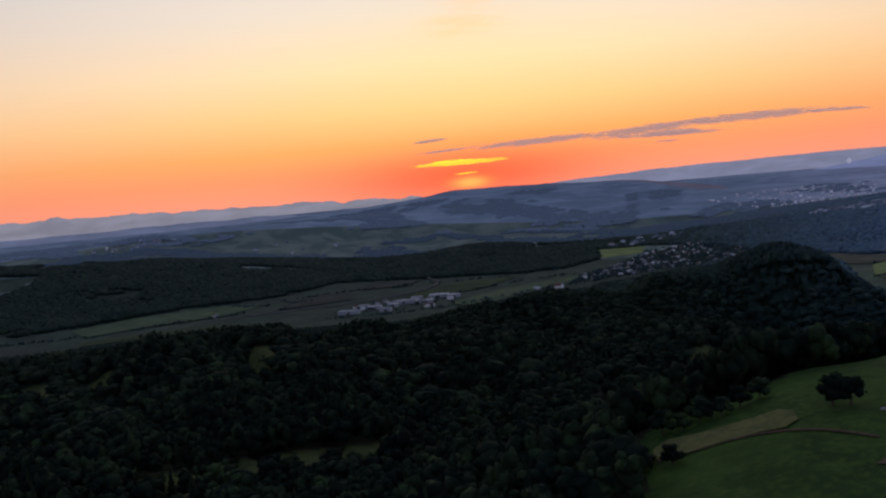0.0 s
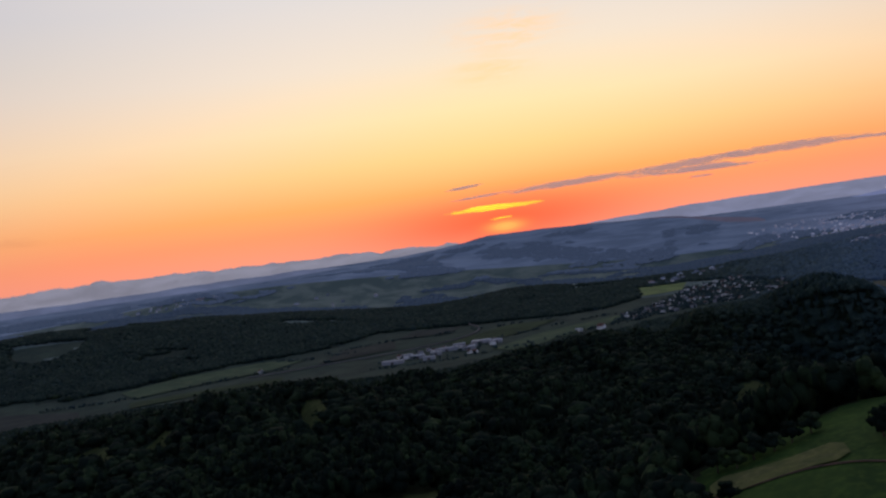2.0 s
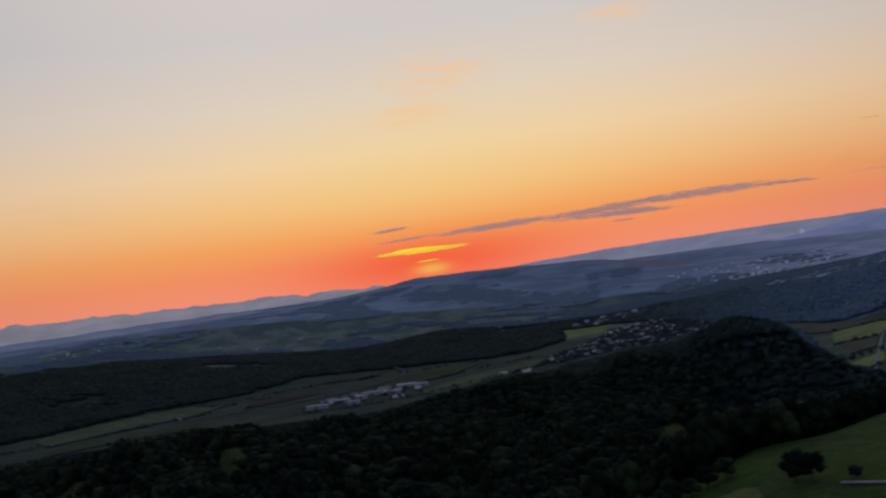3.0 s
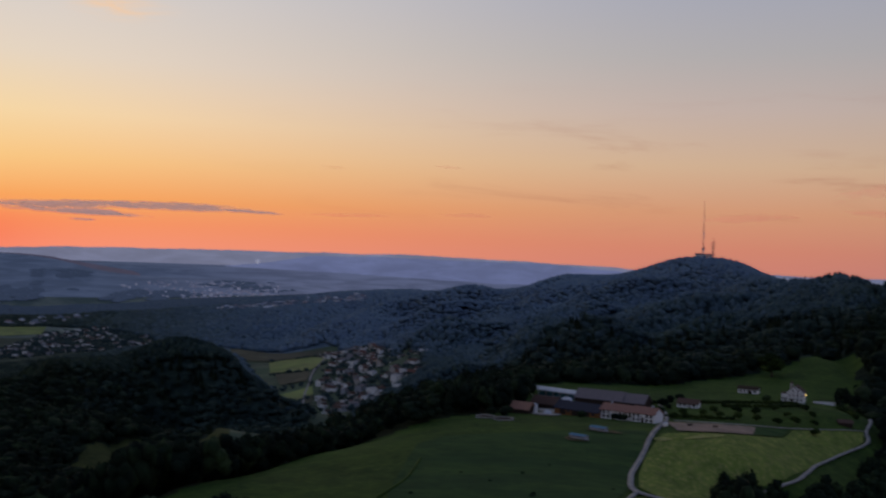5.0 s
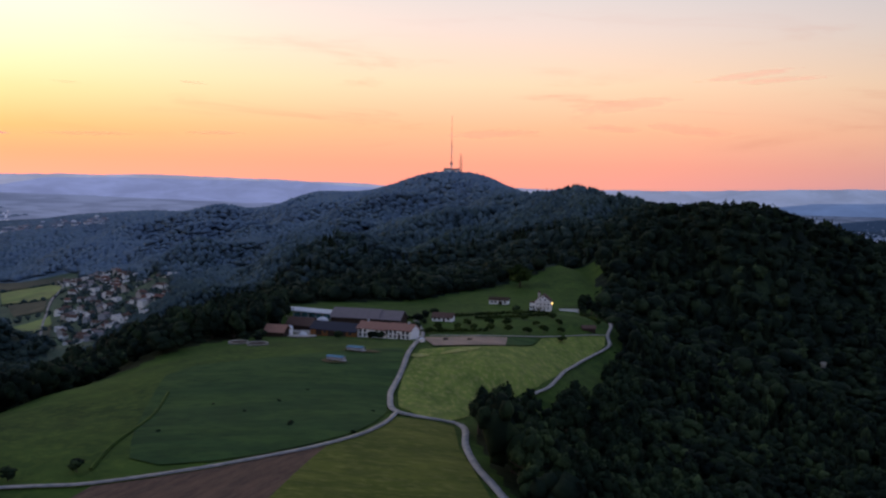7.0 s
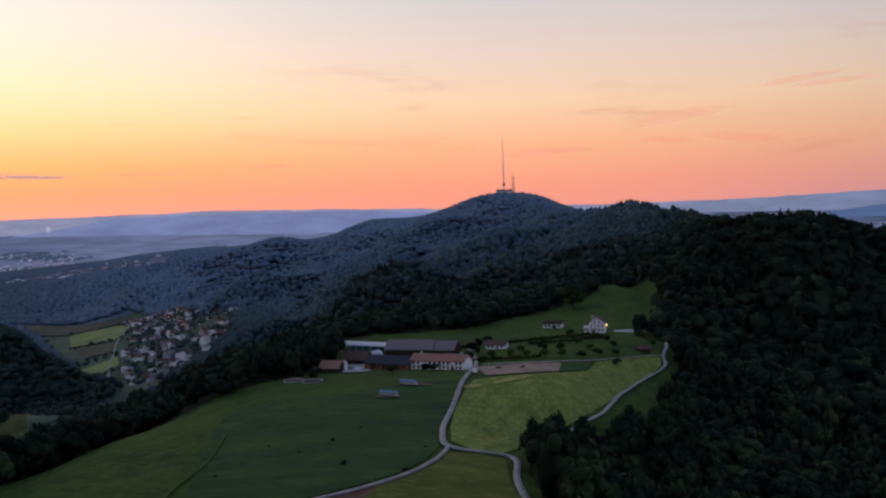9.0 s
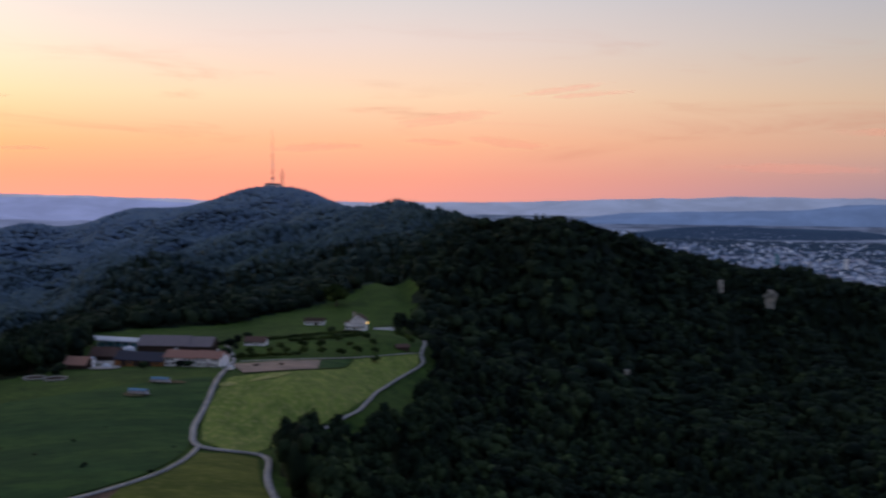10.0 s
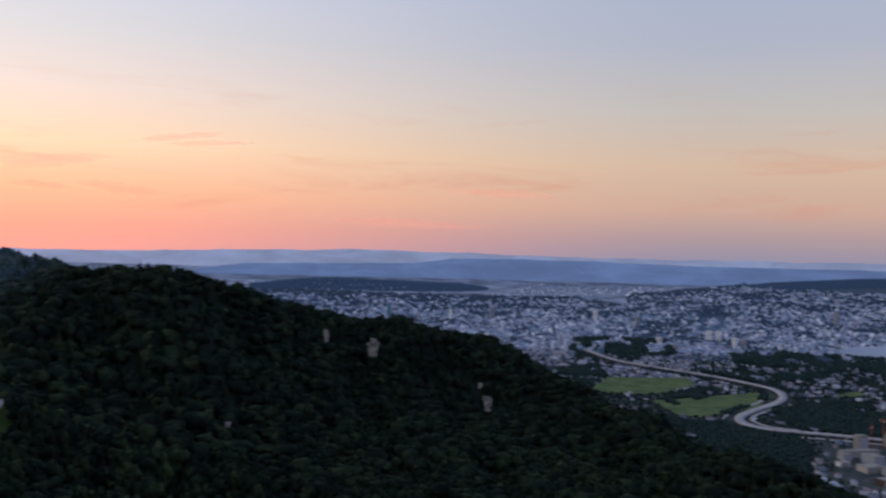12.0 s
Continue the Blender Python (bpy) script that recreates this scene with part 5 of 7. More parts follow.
house("great_barn", (394.3, 385.6), -62, 12.4, 15, 3.4, 7.3, M_DARK_WOOD, M_ROOF_GREY, "dark barn end with a broad grey-brown roof", doors=[(0, 3.8, 3.0)], category="barn")
house("red_barn", (347.8, 406.5), -66, 14, 10, 3.0, 6.4, M_DARK_WOOD, M_ROOF_BROWN, "dark boarded shed with a dull red-brown roof", doors=[(-3, 3.0, 2.4), (3, 3.0, 2.4)], category="barn")
house("cart_shed", (320, 392.5), -66, 10.5, 8.5, 2.4, 5.4, M_DARK_WOOD, M_ROOF_ORANGE, "small dark shed with a pale red tile roof", doors=[(0, 2.6, 2.1)], category="shed")
house("cottage", (429.5, 378), -62, 11.6, 7, 2.3, 4.4, M_WALL, M_ROOF_BROWN, "low white cottage with a dark brown roof", windows=[(x, 1.4, 1.3, 1.0) for x in (-4.2, -1.8, 3.6)], doors=[(1, 1.0, 1.9)], category="cottage")
house("lodge", (522, 410.5), -61, 12.5, 7, 2.8, 4.2, M_WALL, M_DARK_WOOD, "low white lodge with a shallow dark roof", windows=[(x, 1.5, 1.5, 1.1) for x in (-4.4, -2.0, 4.2)], doors=[(1.2, 2.4, 2.1)], category="cottage")
villa = house("villa", (521.5, 374.5), -60, 12.4, 12, 6.4, 10.4, M_WALL, M_ROOF_BROWN, "tall white gabled house with many windows and a lit lamp", ridge_along="y", over=0.5,
              windows=[(x, z, 0.9, 1.1) for x in (-4.4, -1.5, 1.5, 4.4) for z in (1.7, 4.5)] + [(x, 7.2, 1.1, 1.2) for x in (-1.9, 1.9)] + [(0, 8.9, 1.0, 0.8)], doors=[(-3.0, 1.2, 2.1)],
              balconies=[(0, 3.1, 11.0), (0, 6.1, 9.0)], chimneys=[(-3.4, 8)], category="house")
wing = part("side_wing", box_bm(-10.5, -6.2, 1.5, 10, -2, 5.0), M_WALL, villa, "lower white side wing")
part("wing_roof", box_bm(-10.9, -6.2, 1.1, 10.4, 5.0, 5.4), M_ROOF_BROWN, wing)
for wx in (-9.4, -7.4):
    part("wing_window", box_bm(wx - 0.6, wx + 0.6, 1.4, 1.6, 1.2, 2.8), M_GLASS, wing)
turret = part("turret", box_bm(-4.9, -3.0, 7.2, 9.1, 7.0, 11.3), M_WALL_CREAM, villa, "small pale roof turret")
bm = bmesh.new()
bmesh.ops.create_cone(bm, segments=4, radius1=1.7, radius2=0.05, depth=1.8, cap_ends=True, matrix=pose(-3.95, 8.15, 12.2, 0, 0, 45))
part("turret_cap", bm, M_ROOF_BROWN, turret)
lamp = part("wall_lamp", box_bm(6.25, 7.0, 0.3, 1.2, 4.6, 5.6), M_FRAME, villa, "outdoor lamp bracket")
bm = bmesh.new()
bmesh.ops.create_icosphere(bm, subdivisions=2, radius=0.65, matrix=Matrix.Translation((7.4, 0.0, 5.2)))
part("lamp_globe", bm, M_LAMP, lamp, "glowing warm lamp globe")
house("garden_shed", (485, 315.5), -45, 7, 4, 2.0, 3.2, M_DARK_WOOD, M_ROOF_BROWN, "small dark garden hut with a dull brown roof", doors=[(0, 1.2, 1.8)], category="shed")


def garden_wall(at, turn, length):
    x, y = at
    ob = tagged(new("terrace_wall"), "low white terrace wall beside the villa", "wall")
    ob.matrix_basis = pose(x, y, float(land(x, y)), 0, 0, turn)
    part("wall_slab", box_bm(-length / 2, length / 2, 0, 0.4, -1, 1.5), M_WALL, ob)
    part("coping", box_bm(-length / 2 - 0.1, length / 2 + 0.1, -0.1, 0.5, 1.5, 1.65), M_WALL_GREY, ob)
    for k in range(4):
        px = -length / 2 + 1 + k * (length - 2) / 3
        part("pergola_post", box_bm(px - 0.12, px + 0.12, 2.0, 2.24, -1, 2.4), M_DARK_WOOD, ob)
    part("pergola_beam", box_bm(-length / 2, length / 2, 1.9, 2.3, 2.4, 2.6), M_DARK_WOOD, ob)


villa.scale = (0.8, 0.85, 0.96)


garden_wall((540, 367), -40, 13)


def open_hall(at, turn, length, depth):
    """A long white-roofed open hall with teal sheets inside."""
    x, y = at
    ob = tagged(new("open_hall"), "long open hall with a white arched roof and teal sheeting", "hall")
    ob.matrix_basis = pose(x, y, float(land(x, y)), 0, 0, turn)
    n = 9
    top = [(-depth / 2 + depth * i / n, 3.6 + 1.5 * math.sin(math.pi * i / n)) for i in range(n + 1)]
    bm = turned(prism_bm(top + [(px, pz - 0.25) for px, pz in top[::-1]], -length / 2, length / 2), "x")
    bmesh.ops.translate(bm, verts=bm.verts[:], vec=(0, depth / 2, 0))
    part("arched_roof", bm, M_WHITE_SHEET, ob)
    for k in range(7):
        px = -length / 2 + 0.5 + k * (length - 1) / 6
        for py in (0.3, depth - 0.3):
            part("post", box_bm(px - 0.15, px + 0.15, py - 0.15, py + 0.15, -1.5, 3.7), M_STEEL_PALE, ob)
    part("back_sheet", box_bm(-length / 2, length / 2, depth - 0.15, depth, 0, 3.6), M_WALL_GREY, ob)
    for k in range(4):
        cx = -length / 2 + 6 + k * 6.5
        part("stack", box_bm(cx - 2.6, cx + 2.6, 2, 7, -1, 2.0 + 0.5 * (k % 2)), M_TEAL, ob, "stack under teal tarpaulin")


open_hall((381, 437), -76, 31, 10)


def tarp_heap(at, r, h, mat, label):
    """A rounded heap under a sheet."""
    x, y = at
    bm = bmesh.new()
    bmesh.ops.create_icosphere(bm, subdivisions=3, radius=1)
    for v in bm.verts:
        k = 1 + 0.16 * noise.noise(v.co * 2.2 + Vector((x, y, 0)))
        v.co = Vector((v.co.x * r * k, v.co.y * r * 0.7 * k, max(v.co.z, -0.2) * h * k))
    ob = part("covered_heap", bm, mat, None)
    ob.matrix_basis = pose(x, y, float(land(x, y)), 0, 0, FARM_TURN)
    tagged(ob, label, "heap")


tarp_heap((375, 418), 4.4, 3.2, M_WHITE_SHEET, "rounded heap under white silage sheeting")
tarp_heap((330, 382), 2.6, 2.4, M_WHITE_SHEET, "small heap under pale sheeting in the yard")
tarp_heap((390, 432), 3.6, 2.2, M_WALL_GREY, "grey covered heap behind the barns")


def round_tank(at, r, h):
    """A round slurry tank with a pale rim and inner floor."""
    x, y = at
    ob = tagged(new("slurry_tank"), "low round tank with a pale concrete rim on the pasture", "tank", "slurry tanks")
    ob.matrix_basis = pose(x, y, float(land(x, y)))
    bm = bmesh.new()
    bmesh.ops.create_cone(bm, segments=32, radius1=r, radius2=r, depth=h + 2, cap_ends=False, matrix=Matrix.Translation((0, 0, h / 2 - 1)))
    part("shell", bm, M_WALL_GREY, ob)
    bm = bmesh.new()
    bmesh.ops.create_cone(bm, segments=32, radius1=r, radius2=r, depth=0.1, cap_ends=True, matrix=Matrix.Translation((0, 0, h - 0.6)))
    part("slurry", bm, M_DARK_WOOD, ob, "dark crusted surface")
    bm = bmesh.new()
    for rr in ((r - 0.25, r + 0.15),):
        va = [[bm.verts.new((q * math.cos(2 * math.pi * i / 32), q * math.sin(2 * math.pi * i / 32), zz)) for i in range(32)] for q, zz in ((rr[0], h), (rr[1], h), (rr[1], h - 0.3), (rr[0], h - 0.7))]
        for a, b in zip(va, va[1:] + va[:1]):
            for i in range(32):
                bm.faces.new((a[i], a[(i + 1) % 32], b[(i + 1) % 32], b[i]))
    part("rim", bm, M_CONCRETE, ob)


round_tank((283, 372), 4.6, 0.9)
round_tank((284.5, 360), 4.8, 0.9)


def mobile_coop(at):
    """A henhouse on wheels with a blue roof."""
    x, y = at
    ob = tagged(new("mobile_henhouse"), "small mobile henhouse with a light blue metal roof on the pasture", "henhouse", "mobile henhouses")
    ob.matrix_basis = pose(x, y, float(land(x, y)) + 0.3, 0, 0, FARM_TURN)
    ob.scale = (0.86, 0.86, 0.66)
    part("cabin", box_bm(-4.2, 4.2, 0, 3.2, 0.5, 2.4), M_WALL_GREY, ob)
    for s in (-1, 1):
        prof = [(0, 3.3), (s * 2.1, 2.35), (s * 2.1, 2.5), (0, 3.45)]
        bm = turned(prism_bm(prof, -4.5, 4.5), "x")
        bmesh.ops.translate(bm, verts=bm.verts[:], vec=(0, 1.6, 0))
        part("roof_sheet", bm, M_COOP_ROOF, ob)
    for wx in (-3, 3):
        for wy in (0.1, 3.1):
            bm = bmesh.new()
            bmesh.ops.create_cone(bm, segments=16, radius1=0.45, radius2=0.45, depth=0.25, cap_ends=True, matrix=pose(wx, wy, 0.4, 90))
            part("wheel", bm, M_FRAME, ob)
    part("ramp", box_bm(-0.5, 0.5, -1.4, 0.0, 0.1, 0.3), M_DARK_WOOD, ob)
    part("trough", box_bm(4.6, 5.4, 0.8, 2.0, 0.0, 1.0), M_WHITE_SHEET, ob, "white feed bin")


for pen in ([(272, 304), (277, 306), (280, 299), (278, 294), (272, 295), (270, 299)], [(294, 315), (299, 318), (305, 309), (304, 300), (299, 304), (296, 308)]):
    drape("bare_earth", rounded(pen, 2), M_EARTH, lift=0.7, step=4, label="trampled bare earth round the henhouse", category="yard")
mobile_coop((275.5, 299.5))
mobile_coop((297.5, 311))


def trailer(at, turn):
    x, y = at
    ob = tagged(new("farm_trailer"), "small dark trailer parked on the riding ground", "trailer")
    ob.matrix_basis = pose(x, y, float(land(x, y)) + 0.6, 0, 0, turn)
    ob.scale = (0.6, 0.6, 0.6)
    part("bed", box_bm(-2, 2, -0.9, 0.9, 0.7, 1.5), M_DARK_WOOD, ob)
    for wx in (-1.2, 1.2):
        for wy in (-0.95, 0.95):
            bm = bmesh.new()
            bmesh.ops.create_cone(bm, segments=14, radius1=0.45, radius2=0.45, depth=0.25, cap_ends=True, matrix=pose(wx, wy, 0.45, 90))
            part("wheel", bm, M_FRAME, ob)


def white_bin(at, turn):
    x, y = at
    ob = tagged(new("feed_bin"), "small white feed bin beside the lane's junction", "bin")
    ob.matrix_basis = pose(x, y, float(land(x, y)) + 0.6, 0, 0, turn)
    part("body", prism_bm([(-1.0, 0), (1.0, 0), (1.2, 1.5), (-1.2, 1.5)], -0.8, 0.8), M_WALL, ob)
    part("lid", prism_bm([(-1.3, 1.5), (1.3, 1.5), (0, 1.95)], -0.9, 0.9), M_WHITE_SHEET, ob, "pale sheet lid")


def tower_silo(at, r, h):
    x, y = at
    ob = tagged(new("tower_silo"), "small white round silo beside the shed", "silo")
    ob.matrix_basis = pose(x, y, float(land(x, y)))
    bm = bmesh.new()
    bmesh.ops.create_cone(bm, segments=20, radius1=r, radius2=r, depth=h + 2, cap_ends=True, matrix=Matrix.Translation((0, 0, h / 2 - 1)))
    part("barrel", bm, M_WALL, ob)
    bm = bmesh.new()
    bmesh.ops.create_cone(bm, segments=20, radius1=r + 0.15, radius2=0.2, depth=1.0, cap_ends=True, matrix=Matrix.Translation((0, 0, h + 0.5)))
    part("cap", bm, M_WHITE_SHEET, ob)


white_bin((343.3, 314), 20)
tower_silo((329.5, 391.5), 1.5, 4.6)
trailer((374, 311), -40)
trailer((362, 316), -20)


def hedge(pts, width, height, label):
    """A clipped or rough hedge of leaf clumps along a line."""
    rng = np.random.default_rng(int(pts[0][0]))
    p = curve_points(pts, 1.6)
    p = p + rng.uniform(-0.4, 0.4, p.shape)
    v, f = scatter(HEDGE_CLUMPS, np.column_stack([p, land(p[:, 0], p[:, 1]) - 0.2]), width * rng.uniform(0.45, 0.75, len(p)), height * rng.uniform(0.7, 1.2, len(p)), rng)
    return tagged(mesh_object("hedge", v, f, [M_LEAF_PALE]), label, "hedge", "garden hedges")


HEDGE_CLUMPS = [crown_shape(np.random.default_rng(80 + i), 2, 24, 0.3) for i in range(4)]
for line in ([(448, 388), (470, 380), (500, 372), (511, 366)], [(388, 362), (404, 346), (420, 338)], [(528, 350), (520, 338), (505, 322)],
             [(396, 378), (408, 392), (424, 396)], [(452, 372), (476, 360), (496, 352)]):
    hedge(line, 2.6, 2.4, "rough green garden hedge between the orchard and the houses")


# ---------------------------------------------------------------- villages
def village_house(seed, wall, roof, length, depth, eaves, ridge, label, lit=False):
    ob = house("village_house", (0, 0), 0, length, depth, eaves, ridge, wall, roof, label, windows=[(-length / 4, eaves * 0.6, 1.8, 1.8)], chimneys=[(length / 4, depth / 2)], group="village houses")
    if lit:
        part("lit_window", box_bm(length / 6, length / 6 + 2.4, -0.15, 0.05, 1.2, 3.4), M_LIT, ob, "lit window")
    return ob


VILLAGE_KINDS = [village_house(1, M_WALL, M_ROOF_RED, 14, 10, 5.5, 9.5, "white village house with a red tile roof"),
                 village_house(2, M_WALL_CREAM, M_ROOF_BROWN, 12, 10, 6.0, 10.0, "cream village house with a brown tile roof"),
                 village_house(3, M_WALL, M_ROOF_BROWN, 17, 11, 7.5, 11.0, "white village house with a dull brown roof"),
                 village_house(4, M_WALL_GREY, M_ROOF_GREY, 18, 12, 8.0, 10.0, "grey block of flats with a shallow grey roof"),
                 village_house(5, M_WALL, M_WALL_GREY, 15, 12, 7.0, 8.0, "white village house with a pale low roof"),
                 village_house(6, M_WALL_CREAM, M_ROOF_RED, 13, 10, 5.5, 9.0, "cream village house with a red roof and a lit window", lit=True)]
USED = set()


def settle(poly, spacing, kinds, share, seed, scale=1.0, lift=0.0):
    """Houses over a patch of the plan, unevenly set, facing about the same way."""
    rng = np.random.default_rng(seed)
    xs, ys = [p[0] for p in poly], [p[1] for p in poly]
    x, y = np.meshgrid(np.arange(min(xs), max(xs), spacing), np.arange(min(ys), max(ys), spacing))
    x, y = x.ravel() + rng.uniform(-0.4, 0.4, x.size) * spacing, y.ravel() + rng.uniform(-0.4, 0.4, y.size) * spacing
    ok = inside(poly, x, y) & (rng.uniform(size=x.size) < share)
    x, y = x[ok], y[ok]
    k = rng.choice(kinds, size=len(x))
    z = land(x, y)
    for a, b, c, i in zip(x, y, z, k):
        g = math.hypot(a, b)
        s = scale * rng.uniform(0.85, 1.2) * float(g / spread(g))
        m = pose(a, b, c + lift, 0, 0, rng.choice([-60, -65, 30, 25, -50]) + rng.uniform(-8, 8))
        if i not in USED:
            USED.add(i)
            VILLAGE_KINDS[i].matrix_basis, ob = m, VILLAGE_KINDS[i]
        else:
            ob = copy_thing(VILLAGE_KINDS[i], m)
        ob.scale = (s, s, s)


MAIN_VILLAGE = [(650, 1180), (700, 1330), (800, 1520), (900, 1680), (1010, 1860), (1090, 2060), (1160, 2120), (1180, 1980), (1120, 1780), (1040, 1560), (940, 1400), (840, 1240), (740, 1150)]
settle(MAIN_VILLAGE, 24, [1, 2, 3, 4, 4, 3, 2, 4, 0], 0.62, 5, 0.82)
settle(MAIN_VILLAGE, 90, [5], 0.5, 6)


def village_trees(poly, spacing, share, seed):
    """Garden trees between the houses."""
    rng = np.random.default_rng(seed)
    xs, ys = [p[0] for p in poly], [p[1] for p in poly]
    x, y = np.meshgrid(np.arange(min(xs), max(xs), spacing), np.arange(min(ys), max(ys), spacing))
    x, y = x.ravel() + rng.uniform(-0.5, 0.5, x.size) * spacing, y.ravel() + rng.uniform(-0.5, 0.5, y.size) * spacing
    ok = inside(poly, x, y) & (rng.uniform(size=x.size) < share)
    x, y = x[ok], y[ok]
    v, f = scatter(FAR_CROWNS, np.stack([x, y, land(x, y)], -1), rng.uniform(3, 7, len(x)), rng.uniform(5, 11, len(x)), rng)
    tagged(mesh_object("garden_trees", v, f, [M_LEAF_RIDGE]), "dark garden trees between the village houses", "trees", kind="stuff")


village_trees(MAIN_VILLAGE, 13, 0.75, 71)
VALLEY_VILLAGE = [(591, 2707), (685, 2929), (842, 2978), (896, 2669), (852, 2525), (727, 2449), (588, 2399), (398, 2267), (343, 2251), (400, 2425)]
village_trees(VALLEY_VILLAGE, 13, 0.8, 72)
village_trees([(-220, 2180), (-100, 2310), (110, 2320), (80, 2120), (-60, 2100)], 30, 0.4, 73)
settle(VALLEY_VILLAGE, 30, [0, 2, 4, 4, 1, 3], 0.42, 8, 0.72)
settle([(600, 2560), (720, 2880), (860, 2660), (760, 2480)], 90, [5], 0.6, 9, 0.8)
settle([(-200, 2200), (-100, 2290), (90, 2300), (60, 2140), (-60, 2120)], 34, [4, 3, 2, 0], 0.4, 10, 0.8)
settle([(-520, 2330), (-400, 2380), (-360, 2320), (-460, 2270)], 60, [0, 4], 0.5, 12)
settle([(200, 2240), (330, 2300), (400, 2230), (280, 2150)], 40, [0, 4], 0.4, 13)


def works_hall(at, length, depth, h, turn, roof, label):
    x, y = at
    ob = tagged(new("works_hall"), label, "factory", "works halls")
    ob.matrix_basis = pose(x, y, float(land(x, y)), 0, 0, turn)
    part("wall", box_bm(-length / 2, length / 2, 0, depth, -3, h), M_WALL_GREY, ob)
    part("roof", box_bm(-length / 2 - 0.5, length / 2 + 0.5, -0.5, depth + 0.5, h, h + 0.6), roof, ob)
    for k in range(3):
        sx = -length / 3 + k * length / 3
        part("roof_light", box_bm(sx - 1.5, sx + 1.5, depth * 0.15, depth * 0.85, h + 0.6, h + 1.3), M_WALL_GREY, ob)
    part("door", box_bm(-3, 3, -0.2, 0.1, 0, 5), M_FRAME, ob)


for i, (hx, hy, hl, hd) in enumerate([(-150, 2150, 46, 22), (-95, 2190, 30, 18), (-30, 2240, 52, 24), (50, 2290, 44, 22), (-70, 2140, 26, 16), (20, 2215, 30, 20), (-120, 2225, 22, 14), (85, 2262, 26, 18), (0, 2285, 28, 16), (-55, 2205, 24, 14)]):
    works_hall((hx, hy), hl, hd, 7, -12 + 5 * (i % 3), M_WHITE_SHEET if i % 2 else M_WALL_GREY, "flat-roofed pale factory hall on the valley floor")


def hamlet(name, poly, spacing, share, seed, label, mats=None):
    """Far-off roofs, too many and too small to tell apart."""
    rng = np.random.default_rng(seed)
    xs, ys = [p[0] for p in poly], [p[1] for p in poly]
    x, y = np.meshgrid(np.arange(min(xs), max(xs), spacing), np.arange(min(ys), max(ys), spacing))
    x, y = x.ravel() + rng.uniform(-0.5, 0.5, x.size) * spacing, y.ravel() + rng.uniform(-0.5, 0.5, y.size) * spacing
    ok = inside(poly, x, y) & (rng.uniform(size=x.size) < share)
    blocks(name, np.stack([x[ok], y[ok], land(x[ok], y[ok])], -1), rng, label, 1.0, mats)


def blocks(name, p, rng, label, size, mats=None, flat=False, tall=1.0):
    """Many plain town buildings with hipped or flat roofs in one mesh."""
    g = np.hypot(p[:, 0], p[:, 1])
    k = g / spread(g) * size
    n = len(p)
    l, w, h = rng.uniform(8, 22, n) * k, rng.uniform(7, 12, n) * k, rng.uniform(5, 13, n) * k * tall
    big = rng.uniform(size=n) < 0.05
    l[big] *= 2.2
    w[big] *= 2.0
    a = np.radians(-60 + 90 * rng.integers(0, 2, n) + 25 * np.sin(p[:, 0] * 0.003 + p[:, 1] * 0.002) + rng.uniform(-8, 8, n))
    hip = np.where(rng.uniform(size=n) < 0.6, rng.uniform(2, 4.5, n), 0.3) * k
    sx, sy = np.array([-1, 1, 1, -1]), np.array([-1, -1, 1, 1])
    ca, sa = np.cos(a)[:, None], np.sin(a)[:, None]
    corners = []
    for lift, grow, shrink in ((-6 * k, 1.0, 1.0), (h, 1.0, 1.0), (h, 1.06, 1.1), (h + hip, 0.62, 0.12)):
        u, v = sx * (l / 2)[:, None] * grow, sy * (w / 2)[:, None] * shrink
        corners.append(np.stack([p[:, 0:1] + u * ca - v * sa, p[:, 1:2] + u * sa + v * ca, np.repeat((p[:, 2] + lift)[:, None], 4, 1)], -1))
    v = np.concatenate(corners, 1).reshape(-1, 3)
    f = np.array([(i, (i + 1) % 4, 4 + (i + 1) % 4, 4 + i) for i in range(4)] + [(8 + i, 8 + (i + 1) % 4, 12 + (i + 1) % 4, 12 + i) for i in range(4)] + [(12, 13, 14, 15)])
    faces = (f[None] + (np.arange(n) * 16)[:, None, None]).reshape(-1, 4)
    index = [0] * 4 + [1] * 5
    if flat:
        faces = (np.array([f[0], f[1], f[2], f[3], (4, 5, 6, 7)])[None] + (np.arange(n) * 8)[:, None, None]).reshape(-1, 4)
        v, index = np.concatenate(corners[:2], 1).reshape(-1, 3), [0] * 4 + [1]
    ob = mesh_object(name, v, faces, mats or [M_TOWN_WALL, M_TOWN_ROOF], index=np.tile(index, n))
    return tagged(ob, label, "buildings", kind="stuff")


hamlet("hillside_hamlet", [(-1226, 3806), (-1018, 4031), (-870, 3964), (-1051, 3793)], 22, 0.3, 31, "small pale houses strung along the far hill")
hamlet("ridge_village", [(1242, 3118), (1612, 2908), (1690, 2845), (1601, 2760), (1239, 3040)], 15, 0.55, 32, "pale village houses on the wooded ridge")
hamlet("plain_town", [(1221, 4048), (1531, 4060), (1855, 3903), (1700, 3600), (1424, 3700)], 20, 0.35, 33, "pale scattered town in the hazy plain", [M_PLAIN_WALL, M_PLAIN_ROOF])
hamlet("upland_farms", [(-760, 3700), (-500, 3960), (-100, 4000), (-160, 3800), (-420, 3600)], 60, 0.2, 34, "scattered pale farms on the upland fields")
hamlet("valley_hamlet", [(560, 3200), (800, 3400), (900, 3250), (720, 3100)], 24, 0.35, 35, "small pale houses in the far valley")


